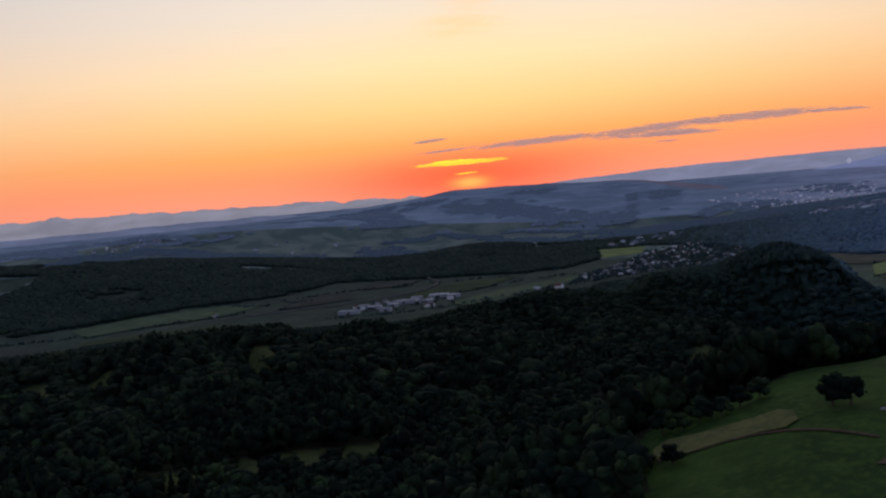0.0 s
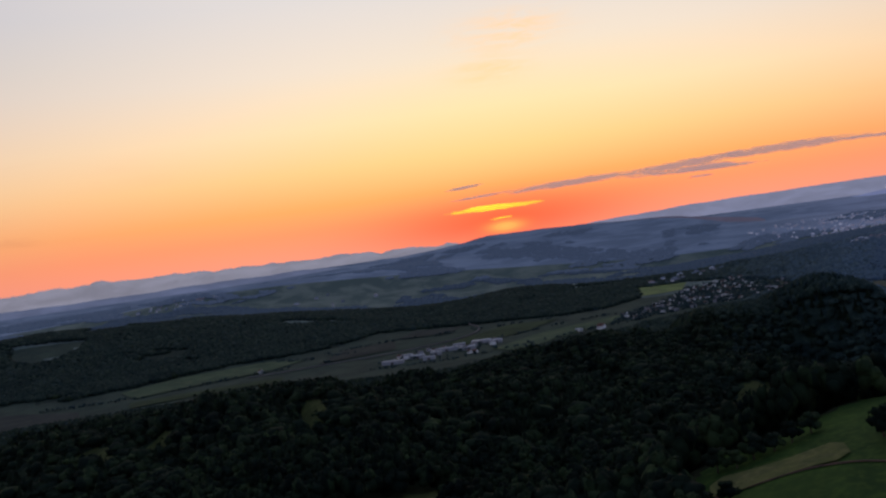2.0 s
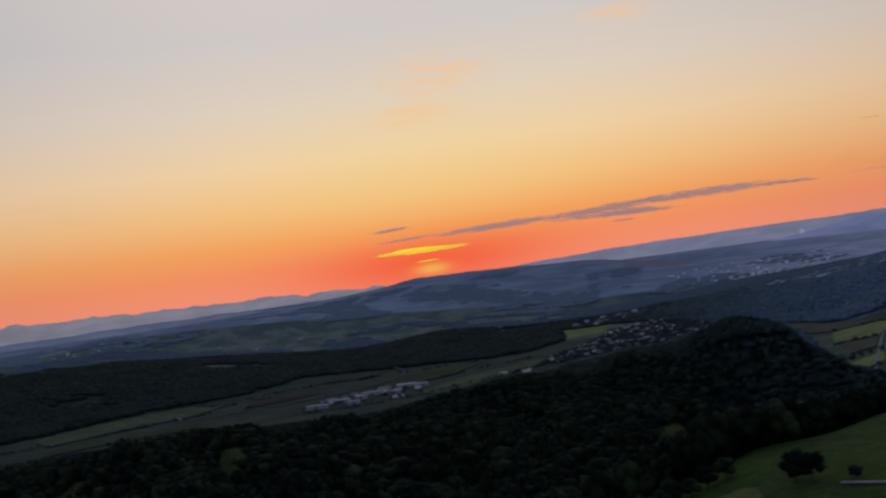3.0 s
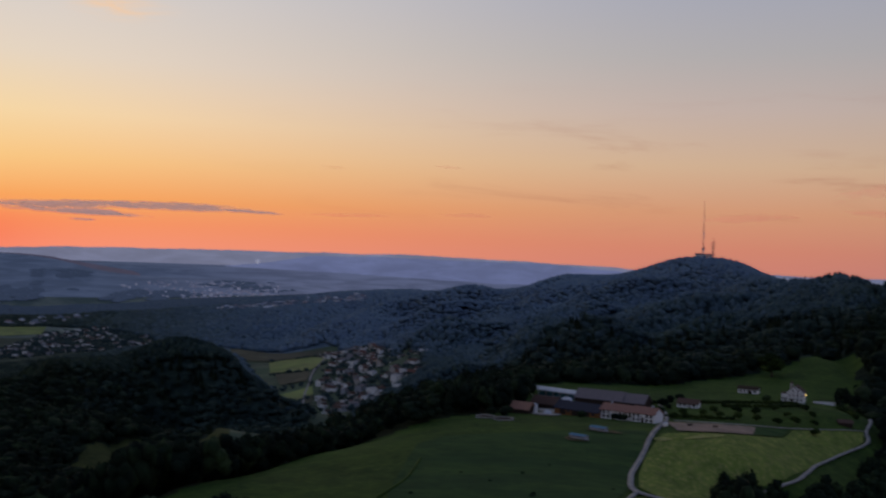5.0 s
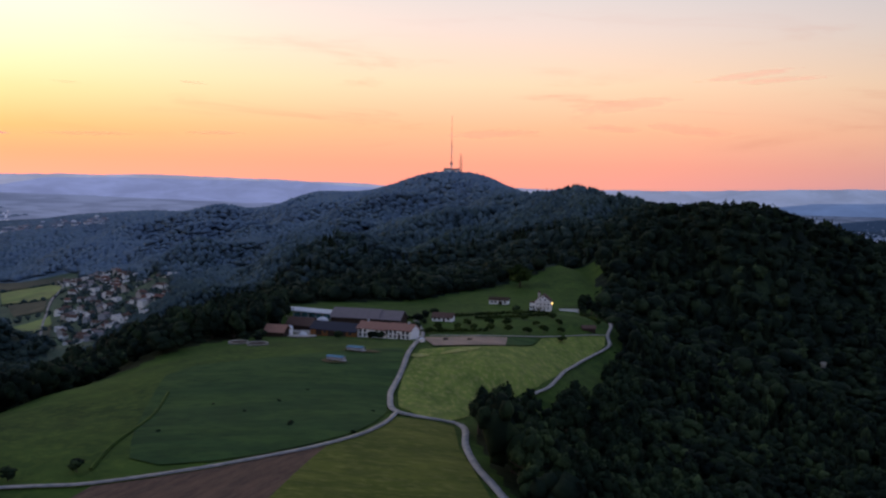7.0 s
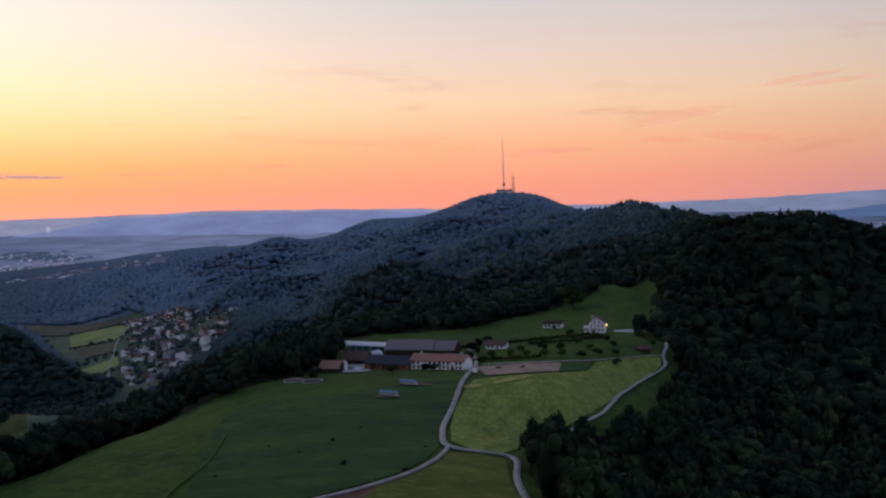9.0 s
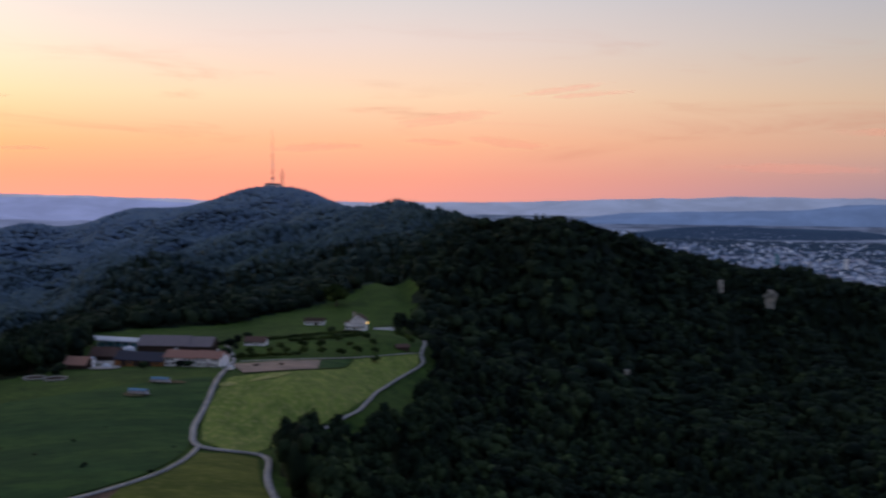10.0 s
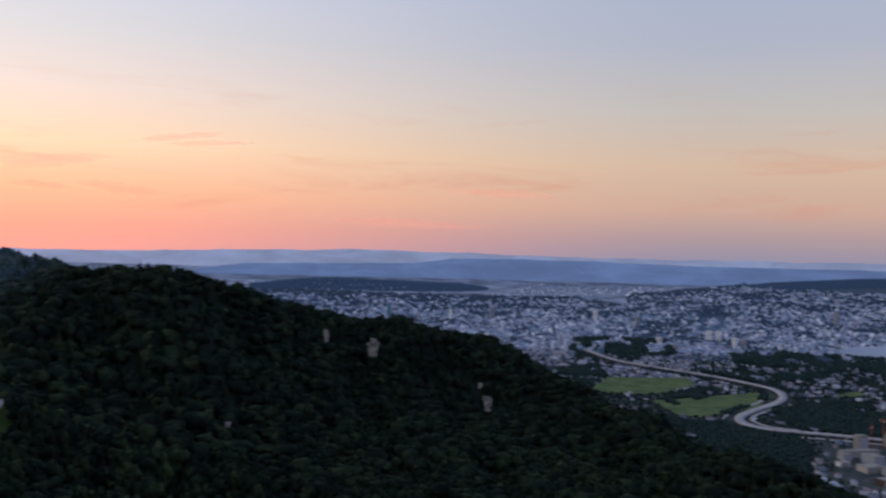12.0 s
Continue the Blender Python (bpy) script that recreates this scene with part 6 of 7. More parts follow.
# ---------------------------------------------------------------- the town in the eastern basin
LAKE = [(3839, -757), (3913, -757), (3943, -815), (3938, -924), (3920, -1100), (3700, -1200), (3690, -1000), (3751, -883), (3761, -817)]
MEADOWS = [[(3180, 110), (3467, 60), (3505, -205), (3367, -228), (3165, -85), (3140, 30)], [(3040, -80), (3285, -415), (3240, -445), (2964, -362), (2765, -205), (2800, -140)], [(3228, -585), (3333, -711), (3238, -720)]]
GROVES = [[(2766, -386), (3102, -478), (3150, -560), (3133, -680), (2900, -700), (2567, -614), (2600, -440)], [(3591, 220), (3659, 94), (3471, 60), (3200, 130), (3300, 240)], [(3060, -100), (3340, -232), (3260, -300), (2960, -150)],
          [(3700, 20), (3760, 190), (3840, 160), (3790, -60)], [(2250, -250), (2600, -250), (2560, -390), (2380, -420), (2050, -350), (1800, -200)], [(3560, -420), (3640, -700), (3560, -760), (3470, -520)],
          [(3877, -411), (3905, -560), (3719, -753), (3750, -885), (3596, -850), (3642, -702), (3682, -561), (3719, -415)], [(4092, -410), (4102, -474), (4063, -615), (4035, -467)], [(4097, -110), (4115, -283), (4064, -281), (4042, -130)],
          [(2876, -56), (2673, -181), (2736, -285), (2562, -281), (2492, -376), (2321, -387), (2085, -371), (2211, -235)], [(3983, 219), (4039, 113), (4017, 3), (4036, -147), (3845, -184), (3775, -1), (3887, 127)],
          [(4244, -285), (4248, -385), (4126, -376), (4120, -279)], [(3890, -369), (3883, -587), (3837, -735), (3782, -889), (3565, -842), (3658, -703), (3681, -522), (3747, -377)]]
SITE = [(2364, -440), (2480, -560), (2480, -760), (1950, -640), (2050, -455), (2121, -430)]
DEPOTS = [(3990, 385), (4059, 224), (3852, 135), (3673, 76), (3597, 211)]
MOTORWAY = [(3877, 150), (3747, 40), (3692, -42), (3600, -190), (3513, -303), (3427, -385), (3340, -448), (3240, -470), (3097, -445), (2886, -343), (2748, -297), (2640, -312), (2560, -396), (2500, -597), (2440, -800)]


def near_line(x, y, pts, reach):
    return line_gap(x, y, pts) < reach


def build_town():
    rng = np.random.default_rng(40)
    p, d, k = lattice(1650, 14000, lambda d: max(15.0, d / 330), 60, 108, rng, 1.7)
    ok = in_basin(p[:, 0], p[:, 1], p[:, 2])
    for poly in MEADOWS + [LAKE, SITE]:
        ok &= ~inside(poly, p[:, 0], p[:, 1])
    in_grove = np.any([inside(poly, p[:, 0], p[:, 1]) for poly in GROVES], axis=0)
    ok &= ~in_grove | ((np.array([noise.noise(Vector((x * 0.011, y * 0.014, 8.0))) for x, y, z in p]) > 0.12) & (d > 3000))
    ok &= ~near_line(p[:, 0], p[:, 1], MOTORWAY, 36)
    p, d = p[ok], d[ok]
    tx, ty = p[:, 0] * d / np.hypot(p[:, 0], p[:, 1]), p[:, 1] * d / np.hypot(p[:, 0], p[:, 1])
    quarter = np.array([noise.noise(Vector((x * 0.0016, y * 0.0028, 0))) + 0.6 * noise.noise(Vector((x * 0.005, y * 0.008, 5))) for x, y in zip(tx, ty)])
    deg = np.degrees(np.arctan2(tx, ty))
    villas = (d < 4700) & (deg > 93.5)
    dense = np.where(villas, 0.34, np.where(d > 9000, 0.5, 0.74)) - 0.5 * step(quarter, 0.12, 0.45) + 0.12 * step(-quarter, 0.0, 0.4)
    dense = np.where((d < 3300) & (deg < 101), 0.08, dense)
    built = (rng.uniform(size=len(p)) < dense) & ~((deg < 84) & (d > 9400) & (hill_z(p, d) > -318))
    tree = ~built & (d < 9500) & (rng.uniform(size=len(p)) < 0.8)
    back = d > 4600
    high = rng.uniform(size=len(p)) < 0.13
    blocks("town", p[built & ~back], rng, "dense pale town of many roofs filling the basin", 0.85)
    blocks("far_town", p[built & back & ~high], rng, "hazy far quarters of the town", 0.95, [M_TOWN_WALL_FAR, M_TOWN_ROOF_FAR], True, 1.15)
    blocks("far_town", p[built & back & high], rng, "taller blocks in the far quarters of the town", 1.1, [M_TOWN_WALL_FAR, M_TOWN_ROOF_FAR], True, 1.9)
    # long pale halls and depots beside the motorway's far end
    q = p[inside(DEPOTS, p[:, 0], p[:, 1])][::9]
    blocks("depot_halls", q, rng, "long pale industrial halls beside the motorway", 2.4, [M_TOWN_WALL, M_DEPOT_ROOF], True, 0.45)
    near_tree = tree & (d < 4300)
    tree &= ~near_tree
    s = d[near_tree] / 230 * squeeze(d[near_tree]) / d[near_tree]
    v, f = scatter(TOWN_CROWNS, p[near_tree], s * rng.uniform(0.4, 0.7, near_tree.sum()), s * rng.uniform(0.5, 0.85, near_tree.sum()), rng)
    tagged(mesh_object("garden_trees", v, f, [M_LEAF_GROVE], smooth=True), "dark garden trees between the villas", "trees", kind="stuff")
    s = d[tree] / 190 * squeeze(d[tree]) / d[tree]
    v, f = scatter(TOWN_CROWNS, p[tree], s * rng.uniform(0.35, 0.6, tree.sum()), s * rng.uniform(0.35, 0.65, tree.sum()), rng)
    tagged(mesh_object("town_trees", v, f, [M_LEAF_TOWN_FAR]), "dark street and garden trees between the roofs", "trees", kind="stuff")
    # woods and tree belts beside the motorway
    q, d, k = lattice(1700, 5200, lambda d: d / 230, 80, 108, rng)
    ok = np.zeros(len(q), bool)
    for poly in GROVES:
        ok |= inside(poly, q[:, 0], q[:, 1])
    open_spot = np.array([noise.noise(Vector((x * 0.011, y * 0.014, 8.0))) + 0.5 * noise.noise(Vector((x * 0.04, y * 0.05, 2.0))) for x, y, z in q])
    ok &= (open_spot < 0.16) | (d < 3000)
    belt = near_line(q[:, 0], q[:, 1], MOTORWAY, 62) & ~near_line(q[:, 0], q[:, 1], MOTORWAY, 40) & (np.sin(q[:, 0] * 0.02) > -0.2)
    low = ~in_basin(q[:, 0], q[:, 1], q[:, 2])
    ok = (ok | belt) & ~low & ~near_line(q[:, 0], q[:, 1], MOTORWAY, 38)
    q, d = q[ok], d[ok]
    s = d / 230 * squeeze(d) / d
    v, f = scatter(TOWN_CROWNS, q, s * rng.uniform(0.55, 0.9, len(q)), s * rng.uniform(0.8, 1.2, len(q)), rng)
    tagged(mesh_object("basin_groves", v, f, [M_LEAF_GROVE]), "dark groves and tree belts along the motorway", "trees", kind="stuff")


build_town()
for poly in MEADOWS:
    drape("basin_meadow", poly, M_FIELD_GREEN, lift=3.0, step=40, label="open pale green meadow between motorway and hill", group="basin meadows")
drape("lake_water", LAKE, M_WATER, lift=7.0, step=60, label="pale calm end of a lake beside the town", category="water")
ribbon("motorway", MOTORWAY, 24, M_HIGHWAY, lift=7, step=25, thick=2.5, label="broad pale motorway curving through the basin")
ribbon("slip_road", [(3300, -520), (3180, -520), (3060, -470), (2880, -372), (2760, -330), (2650, -350), (2590, -420)], 9, M_HIGHWAY, lift=5, step=25, thick=2, label="pale slip road beside the motorway")
ribbon("slip_road", [(3400, -330), (3290, -400), (3130, -400), (2940, -320), (2780, -262), (2640, -262), (2540, -330), (2490, -420), (2460, -560), (2400, -760)], 9, M_HIGHWAY, lift=4, step=25, thick=2, label="pale lower road leading to the building site")
ribbon("gravel_path", [(2330, -378), (2260, -392), (2205, -399), (2130, -384), (2070, -368), (1990, -366), (1900, -372)], 9, M_CONCRETE, lift=3.0, step=20, thick=1.0, label="pale winding path at the foot of the hill")
for i in range(6):
    t = i / 5
    px, py = 2600 - 130 * t, -360 - 190 * t
    bm = box_bm(px - 2, px + 2, py - 2, py + 2, float(land(px, py)) - 4, float(land(px, py)) + 6.5)
    tagged(part("viaduct_pier", bm, M_CONCRETE, None), "grey concrete pier carrying the motorway", "pier", "viaduct piers")


def tower_block(at, w, dep, h, mat, label):
    x, y = at
    g = math.hypot(x, y)
    z = float(land(x, y))
    ob = tagged(new("tower_block"), label, "tower", "town towers")
    ob.matrix_basis = pose(x, y, z, 0, 0, 20)
    part("shaft", box_bm(-w / 2, w / 2, -dep / 2, dep / 2, -8, h), mat, ob)
    part("roof_plant", box_bm(-w / 4, w / 4, -dep / 4, dep / 4, h, h + 3), M_WALL_GREY, ob)
    for k in range(1, 6):
        part("storey_band", box_bm(-w / 2 - 0.2, w / 2 + 0.2, -dep / 2 - 0.2, dep / 2 + 0.2, h * k / 6, h * k / 6 + 0.9), M_GLASS, ob)


for tx, ty, tw, th, tm in [(4103, 972, 16, 60, M_TEAL), (4100, 847, 13, 38, M_WALL_GREY), (4140, 720, 13, 48, M_WALL), (4178, 553, 22, 54, M_SPIRE), (4037, -310, 18, 40, M_WALL), (4030, -345, 18, 42, M_WALL), (3960, -398, 18, 40, M_WALL),
                           (3955, -430, 18, 36, M_WALL_GREY), (4124, -788, 18, 60, M_SPIRE), (3900, -180, 16, 30, M_WALL_GREY), (3990, -120, 22, 28, M_WALL), (4160, -40, 16, 44, M_SPIRE), (4230, 130, 18, 40, M_WALL), (3840, 95, 26, 24, M_BLUE_ROOF)]:
    tower_block((tx, ty), tw, tw * 0.8, th, tm, "pale tower block rising over the town roofs")


def crane(at, h, reach, turn):
    """A tower crane on the building site."""
    x, y = at
    ob = tagged(new("tower_crane"), "orange tower crane on the building site", "crane", "tower cranes")
    ob.matrix_basis = pose(x, y, float(land(x, y)), 0, 0, turn)
    part("tower", box_bm(-1.2, 1.2, -1.2, 1.2, -3, h), M_CRANE, ob)
    part("jib", box_bm(-reach * 0.35, reach, -0.9, 0.9, h, h + 1.8), M_CRANE, ob)
    part("counterweight", box_bm(-reach * 0.35, -reach * 0.22, -1.6, 1.6, h - 3, h), M_CONCRETE, ob)
    part("cab", box_bm(1.2, 3.4, -1.2, 1.2, h - 3, h), M_WALL, ob)
    part("peak", prism_bm([(-1, h + 1.8), (1, h + 1.8), (0, h + 8)], -0.8, 0.8), M_CRANE, ob)


crane((2400, -545), 52, 42, 160)
crane((2425, -575), 62, 40, 200)
crane((2360, -590), 50, 40, 120)
for i, (sx, sy, sl, sd, sh, sm) in enumerate([(2390, -520, 20, 22, 34, M_CONCRETE), (2330, -505, 16, 90, 14, M_WALL_CREAM), (2270, -520, 40, 26, 18, M_WALL_GREY), (2200, -500, 34, 40, 12, M_WALL_CREAM), (2160, -540, 50, 30, 16, M_WALL_GREY),
                                              (2090, -510, 26, 40, 12, M_ROOF_BROWN), (2050, -560, 40, 30, 14, M_WALL), (2000, -500, 30, 24, 10, M_BLUE_ROOF), (2300, -470, 24, 20, 12, M_WALL_GREY), (2240, -455, 18, 24, 9, M_WALL), (2440, -600, 30, 26, 26, M_CONCRETE)]):
    ob = tagged(new("site_building"), "half-built pale block on the building site", "building", "site buildings")
    ob.matrix_basis = pose(sx, sy, float(land(sx, sy)), 0, 0, 25)
    part("storey_block", box_bm(-sl / 2, sl / 2, -sd / 2, sd / 2, -4, sh), sm, ob)
    part("roof_slab", box_bm(-sl / 2 - 0.6, sl / 2 + 0.6, -sd / 2 - 0.6, sd / 2 + 0.6, sh, sh + 0.8), M_CONCRETE, ob)
    part("scaffold", box_bm(-sl / 2 - 1.2, -sl / 2 - 0.7, -sd / 2, sd / 2, -4, sh * 0.9), M_CONCRETE if i % 2 else M_WALL_GREY, ob)


# ---------------------------------------------------------------- mast hill
def radio_mast():
    x, y = 2680 * math.sin(radians(48.97)), 2680 * math.cos(radians(48.97))
    z = float(land(x, y))
    ob = tagged(new("radio_mast"), "tall slender red and white radio mast on the wooded hilltop", "mast")
    ob.matrix_basis = pose(x, y, z)
    h = 80 + 2680 * math.tan(radians(3.71)) - z

    def tube(name, r0, r1, z0, z1, mat, seg=10):
        bm = bmesh.new()
        bmesh.ops.create_cone(bm, segments=seg, radius1=r0, radius2=r1, depth=z1 - z0, cap_ends=True, matrix=Matrix.Translation((0, 0, (z0 + z1) / 2)))
        return part(name, bm, mat, ob)
    tube("foot", 1.8, 1.3, -3, 34, M_STEEL_PALE)
    tube("platform", 3.0, 4.0, 27, 31, M_STEEL_PALE, 20)
    tube("platform", 4.0, 3.2, 31, 34, M_STEEL, 20)
    for k in range(5):
        tube("mast_section", 1.05 - 0.12 * k, 0.98 - 0.12 * k, 34 + k * (h - 34) / 6, 34 + (k + 1) * (h - 34) / 6, M_STEEL_PALE if k % 2 else M_STEEL)
    tube("antenna", 0.45, 0.3, 34 + 5 * (h - 34) / 6, h, M_STEEL)
    for zz in (58, 66, 74):
        tube("dish_collar", 2.1, 2.1, zz, zz + 2.6, M_STEEL_PALE, 14)


def lattice_mast():
    x, y = 2660 * math.sin(radians(49.5)), 2660 * math.cos(radians(49.5))
    z = float(land(x, y))
    h = 80 + 2660 * math.tan(radians(1.45)) - z
    ob = tagged(new("lattice_mast"), "short lattice viewing tower beside the tall mast", "mast")
    ob.matrix_basis = pose(x, y, z)
    for sx in (-1, 1):
        for sy in (-1, 1):
            bm = bmesh.new()
            bmesh.ops.create_cone(bm, segments=6, radius1=0.7, radius2=0.4, depth=h, cap_ends=True, matrix=Matrix.Translation((sx * 2.0, sy * 2.0, h / 2)))
            part("leg", bm, M_STEEL, ob)
    for k in range(6):
        zz = 6 + k * (h - 8) / 5
        part("landing", box_bm(-3.0, 3.0, -3.0, 3.0, zz, zz + 0.8), M_STEEL, ob)
    part("flagpole", box_bm(-0.4, 0.4, -0.4, 0.4, h, h + 8), M_STEEL, ob)


radio_mast()
lattice_mast()
for hx, hl, hh in ((48.74, 17, 19), (49.06, 14, 18), (49.34, 9, 19)):
    x, y = 2650 * math.sin(radians(hx)), 2650 * math.cos(radians(hx))
    house("hilltop_inn", (x, y), -49, hl, 12, hh - 4, hh, M_WALL, M_ROOF_GREY, "pale hilltop inn between the trees", windows=[(k * 4.0 - 8, hh - 7, 2.2, 2.0) for k in range(4)], category="inn")


# ---------------------------------------------------------------- limestone outcrops in the wooded slope
def outcrop(bearing, dist, width, height, low):
    """A rough pale rock face of broken blocks standing out of the trees."""
    a = radians(bearing)
    rng = np.random.default_rng(int(bearing * 10))
    ob = tagged(new("rock_face"), "pale bare limestone face showing through the dark wood", "rock", "rock faces")
    ob.matrix_basis = pose(dist * math.sin(a), dist * math.cos(a), EYE_Z + dist * math.tan(radians(low)), 0, 0, -bearing)
    for k in range(30):
        u, w = rng.uniform(-0.5, 0.5), rng.uniform(0, 1)
        u *= 0.45 + 0.55 * w
        m = Matrix.Translation((u * width, rng.uniform(-0.8, 0.8), w * height)) @ pose(0, 0, 0, *rng.uniform(-14, 14, 3)) @ Matrix.Diagonal((width * rng.uniform(0.09, 0.17), 2.2, height * rng.uniform(0.07, 0.15), 1))
        bm = bmesh.new()
        bmesh.ops.create_cube(bm, size=1.7, matrix=m)
        bmesh.ops.subdivide_edges(bm, edges=bm.edges[:], cuts=2, use_grid_fill=True)
        for v in bm.verts:
            v.co += Vector((1.0, 0.6, 1.0)) * 0.9 * noise.noise(v.co * 0.45 + Vector((k, 0, dist)))
        part("rock_block", bm, M_ROCK, ob)


for b, d, w, h, low in ((74.2, 950, 5, 10, -4.8), (76.75, 985, 12, 15, -5.6), (83.2, 1010, 8, 13, -8.45), (82.75, 1015, 4, 5, -7.25), (69.4, 705, 4, 3, -9.35)):
    outcrop(b, d, w, h, low)


# ---------------------------------------------------------------- far ridges along the horizon
def mountain_ridge(name, line, dist, base, mat, rough, seed, label):
    """A long hill with a front and a back slope; line: (bearing, height over the eye in degrees)."""
    b = np.arange(line[0][0], line[-1][0] + 0.01, 0.12)
    e = np.interp(b, [p[0] for p in line], [p[1] for p in line])
    e = e + rough * np.array([noise.noise(Vector((t * 0.45, seed, 0))) + 0.5 * noise.noise(Vector((t * 1.3, seed, 4))) + 0.22 * noise.noise(Vector((t * 4.0, seed, 9))) for t in b])
    fade = np.clip(np.minimum(b - b[0], b[-1] - b) / 2.5, 0, 1) ** 0.7
    e = base + (e - base) * fade
    a = np.radians(b)
    rows = []
    for dd, ee in ((dist - 130, np.full(len(b), base - 0.25)), (dist - 70, base + (e - base) * 0.5), (dist, e), (dist + 60, np.full(len(b), base - 0.25))):
        rows.append(np.stack([dd * np.sin(a), dd * np.cos(a), EYE_Z + dd * np.tan(np.radians(ee))], -1))
    v = np.concatenate(rows)
    n = len(b)
    f = np.array([(r * n + i, r * n + i + 1, (r + 1) * n + i + 1, (r + 1) * n + i) for r in range(3) for i in range(n - 1)])
    return tagged(mesh_object(name, v, f, [mat], smooth=True), label, "hills", kind="structure")


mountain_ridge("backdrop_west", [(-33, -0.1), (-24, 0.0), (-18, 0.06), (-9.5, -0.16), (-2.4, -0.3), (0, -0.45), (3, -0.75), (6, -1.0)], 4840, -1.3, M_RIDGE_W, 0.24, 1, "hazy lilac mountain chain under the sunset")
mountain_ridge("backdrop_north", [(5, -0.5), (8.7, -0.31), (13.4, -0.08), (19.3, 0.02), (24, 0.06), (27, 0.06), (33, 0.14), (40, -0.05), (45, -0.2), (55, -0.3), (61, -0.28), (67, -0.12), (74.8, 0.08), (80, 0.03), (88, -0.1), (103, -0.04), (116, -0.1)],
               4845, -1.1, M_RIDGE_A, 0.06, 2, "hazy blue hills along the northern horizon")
mountain_ridge("backdrop_hill", [(20, -1.0), (22.3, -0.81), (24.5, -0.6), (27, -0.14), (31.6, -0.04), (36, -0.1), (40, -0.12), (44, -0.35), (49, -0.75), (53, -1.0)], 4700, -1.6, M_RIDGE_N, 0.06, 3, "long wooded hill beyond the plain, blue with emitted haze")
mountain_ridge("backdrop_foothill", [(17, -1.75), (21, -1.5), (26, -1.2), (30, -1.0), (34, -1.02), (39, -1.1), (44, -1.4)], 4620, -1.9, M_RIDGE_N, 0.07, 4, "dusky foothills behind the wooded ridge, blue with emitted haze")
mountain_ridge("backdrop_east", [(66, -0.9), (72, -0.75), (78, -0.62), (80, -0.34), (84, -0.26), (88, -0.3), (94, -0.42), (103, -0.4), (114, -0.45)], 4720, -1.2, M_RIDGE_B, 0.04, 5, "flat hills behind the town, blue with emitted haze")
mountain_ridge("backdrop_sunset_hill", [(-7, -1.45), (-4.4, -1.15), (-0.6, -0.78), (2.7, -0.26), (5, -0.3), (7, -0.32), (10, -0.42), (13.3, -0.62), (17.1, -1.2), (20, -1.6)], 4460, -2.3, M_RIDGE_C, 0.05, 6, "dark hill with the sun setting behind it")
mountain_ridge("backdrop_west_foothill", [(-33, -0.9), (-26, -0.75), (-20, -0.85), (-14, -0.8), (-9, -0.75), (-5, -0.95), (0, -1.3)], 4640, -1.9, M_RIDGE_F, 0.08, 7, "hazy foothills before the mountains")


# ---------------------------------------------------------------- evening clouds
def cloud(b0, e0, b1, e1, thick, mat, label, dist=4870.0):
    """A thin flat streak of cloud with frayed ends."""
    a0, a1 = radians(b0), radians(b1)
    p0 = Vector((dist * math.sin(a0), dist * math.cos(a0), EYE_Z + dist * math.tan(radians(e0))))
    p1 = Vector((dist * math.sin(a1), dist * math.cos(a1), EYE_Z + dist * math.tan(radians(e1))))
    bm = bmesh.new()
    bmesh.ops.create_icosphere(bm, subdivisions=4, radius=1)
    half, tall = (p1 - p0).length / 2, dist * math.tan(radians(thick)) / 2
    for v in bm.verts:
        k = 1 + 0.35 * noise.noise(Vector((v.co.x * 5 + b0, v.co.z * 2, v.co.y)))
        v.co = Vector((v.co.x * half, v.co.y * 12, v.co.z * tall * k))
    ob = part("cloud", bm, mat, None)
    way = p1 - p0
    ob.matrix_basis = Matrix.Translation((p0 + p1) / 2) @ Matrix.Rotation(math.atan2(way.y, way.x), 4, "Z") @ Matrix.Rotation(-math.atan2(way.z, math.hypot(way.x, way.y)), 4, "Y")
    return tagged(ob, label, "cloud", "evening clouds", kind="structure")


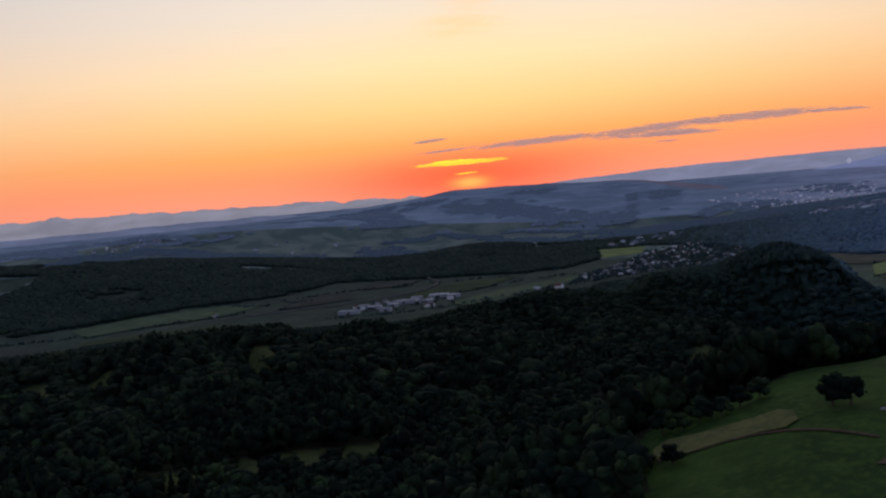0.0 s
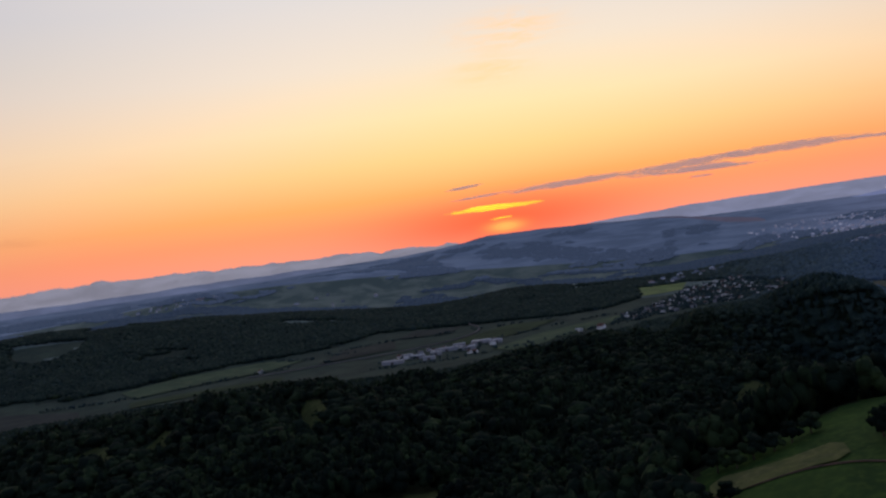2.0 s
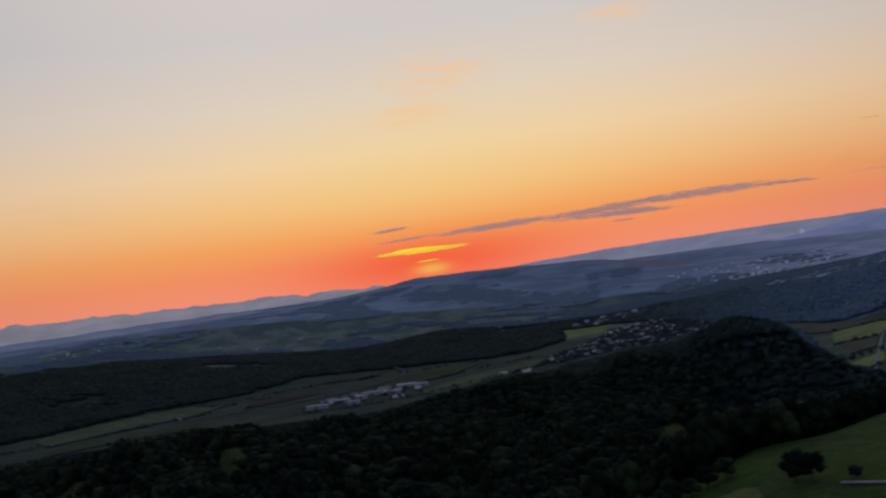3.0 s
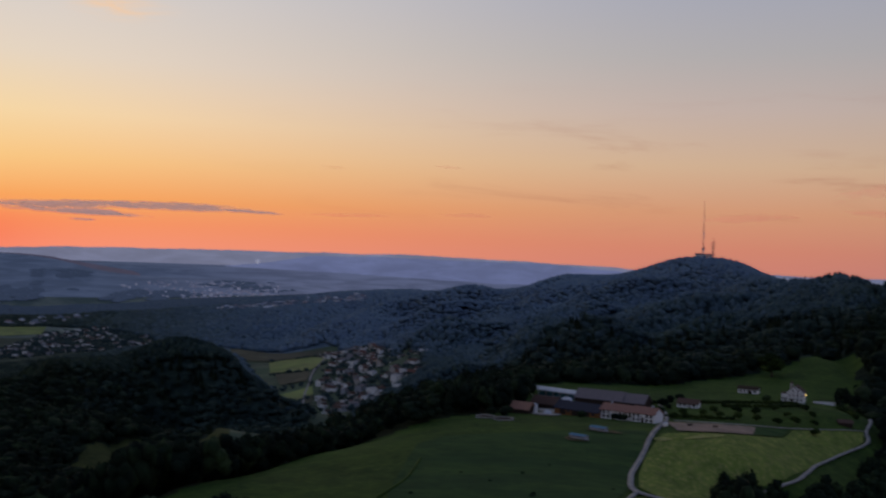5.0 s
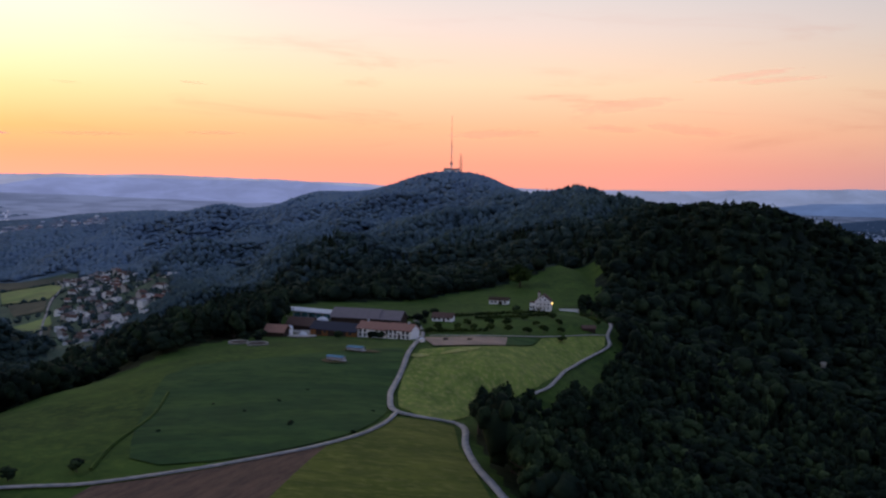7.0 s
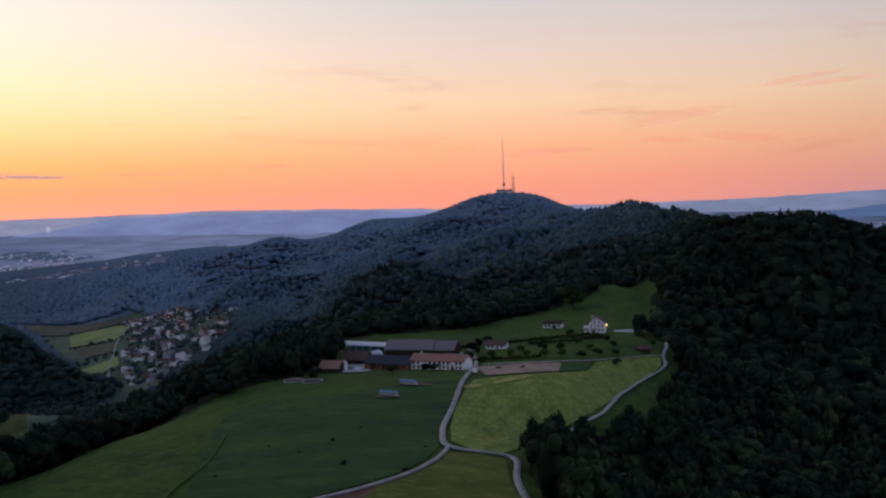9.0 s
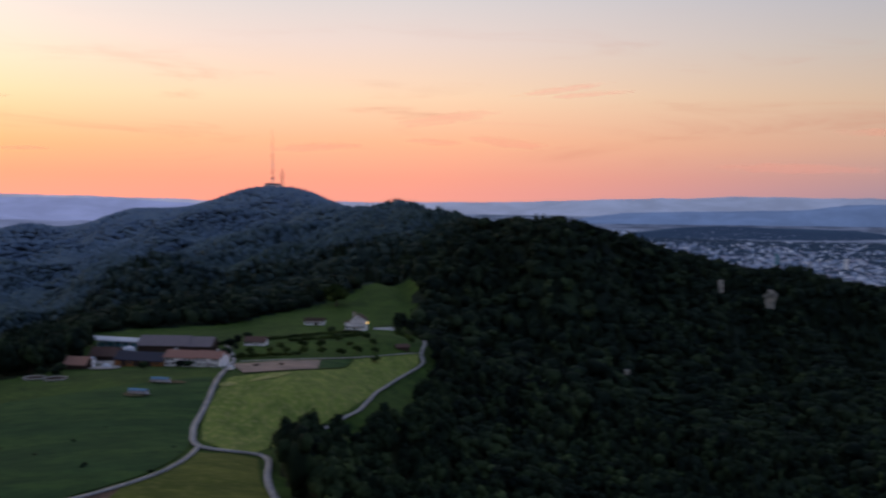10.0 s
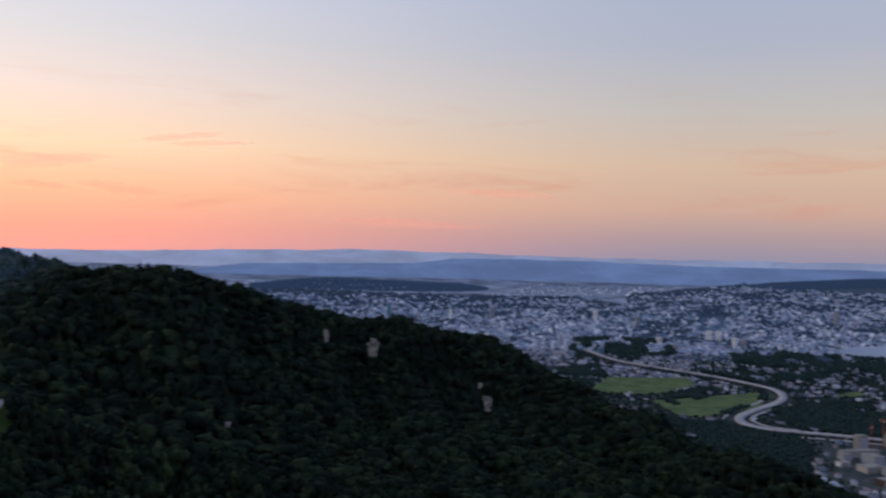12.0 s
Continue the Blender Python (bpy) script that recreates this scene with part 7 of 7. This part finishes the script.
GREY = "thin lilac-grey streak of evening cloud"
for c in ((3.4, 1.98, 12.5, 2.16, 0.42), (9.5, 2.02, 18.5, 2.36, 0.48), (14.0, 2.3, 24.2, 2.3, 0.5), (21.5, 2.3, 25.6, 2.14, 0.2), (10.5, 1.9, 18.6, 1.72, 0.3), (13.5, 1.86, 17.2, 1.82, 0.36), (14.1, 1.42, 15.6, 1.41, 0.12), (0.5, 2.54, 3.0, 2.68, 0.18),
          (0.5, 1.9, 5.0, 2.1, 0.14)):
    cloud(*c, M_CLOUD_GREY, GREY)
GOLD = "thin streak of cloud glowing gold near the low sun"
for c in ((0.4, 1.27, 6.4, 1.27, 0.3), (1.4, 1.33, 4.4, 1.33, 0.26), (2.9, 0.62, 4.4, 0.66, 0.10)):
    cloud(*c, M_CLOUD_GOLD, GOLD, 4860.0)
for c in ((33.8, 5.2, 35.6, 5.1, 0.16), (27.4, 4.94, 29.0, 4.88, 0.12), (26.5, 2.2, 32, 2.3, 0.22), (34, 2.45, 37.5, 2.5, 0.25),
          (55.5, 4.03, 62.0, 4.83, 0.7), (62.0, 5.61, 68.0, 6.34, 0.4), (59.5, 3.36, 64.6, 2.77, 0.6), (56.0, 3.2, 59.8, 3.0, 0.4), (78.8, 3.51, 86.8, 3.26, 0.5), (63.5, 5.5, 69.5, 5.88, 0.35), (72.8, 1.69, 82.6, 1.48, 0.6),
          (48.5, 2.6, 54.0, 2.9, 0.5)):
    cloud(*c, M_CLOUD_ROSE, "small rosy scrap of cloud")


def steam_plume():
    """White steam over a far chimney, as it stands."""
    bm = bmesh.new()
    for px, pz, r in ((0, 0, 5.0), (4, 3, 6.5), (-4, 5, 6.0), (1, 9, 7.0), (6, 9, 4.5), (-1, 15, 4.0)):
        bmesh.ops.create_icosphere(bm, subdivisions=2, radius=r, matrix=Matrix.Translation((px, 0, pz)))
    a = radians(24.15)
    ob = part("steam_plume", bm, M_STEAM, None)
    ob.matrix_basis = pose(4560 * math.sin(a), 4560 * math.cos(a), EYE_Z + 4560 * math.tan(radians(-0.62)))
    tagged(ob, "small white steam plume over the hazy plain", "steam", kind="structure")


steam_plume()
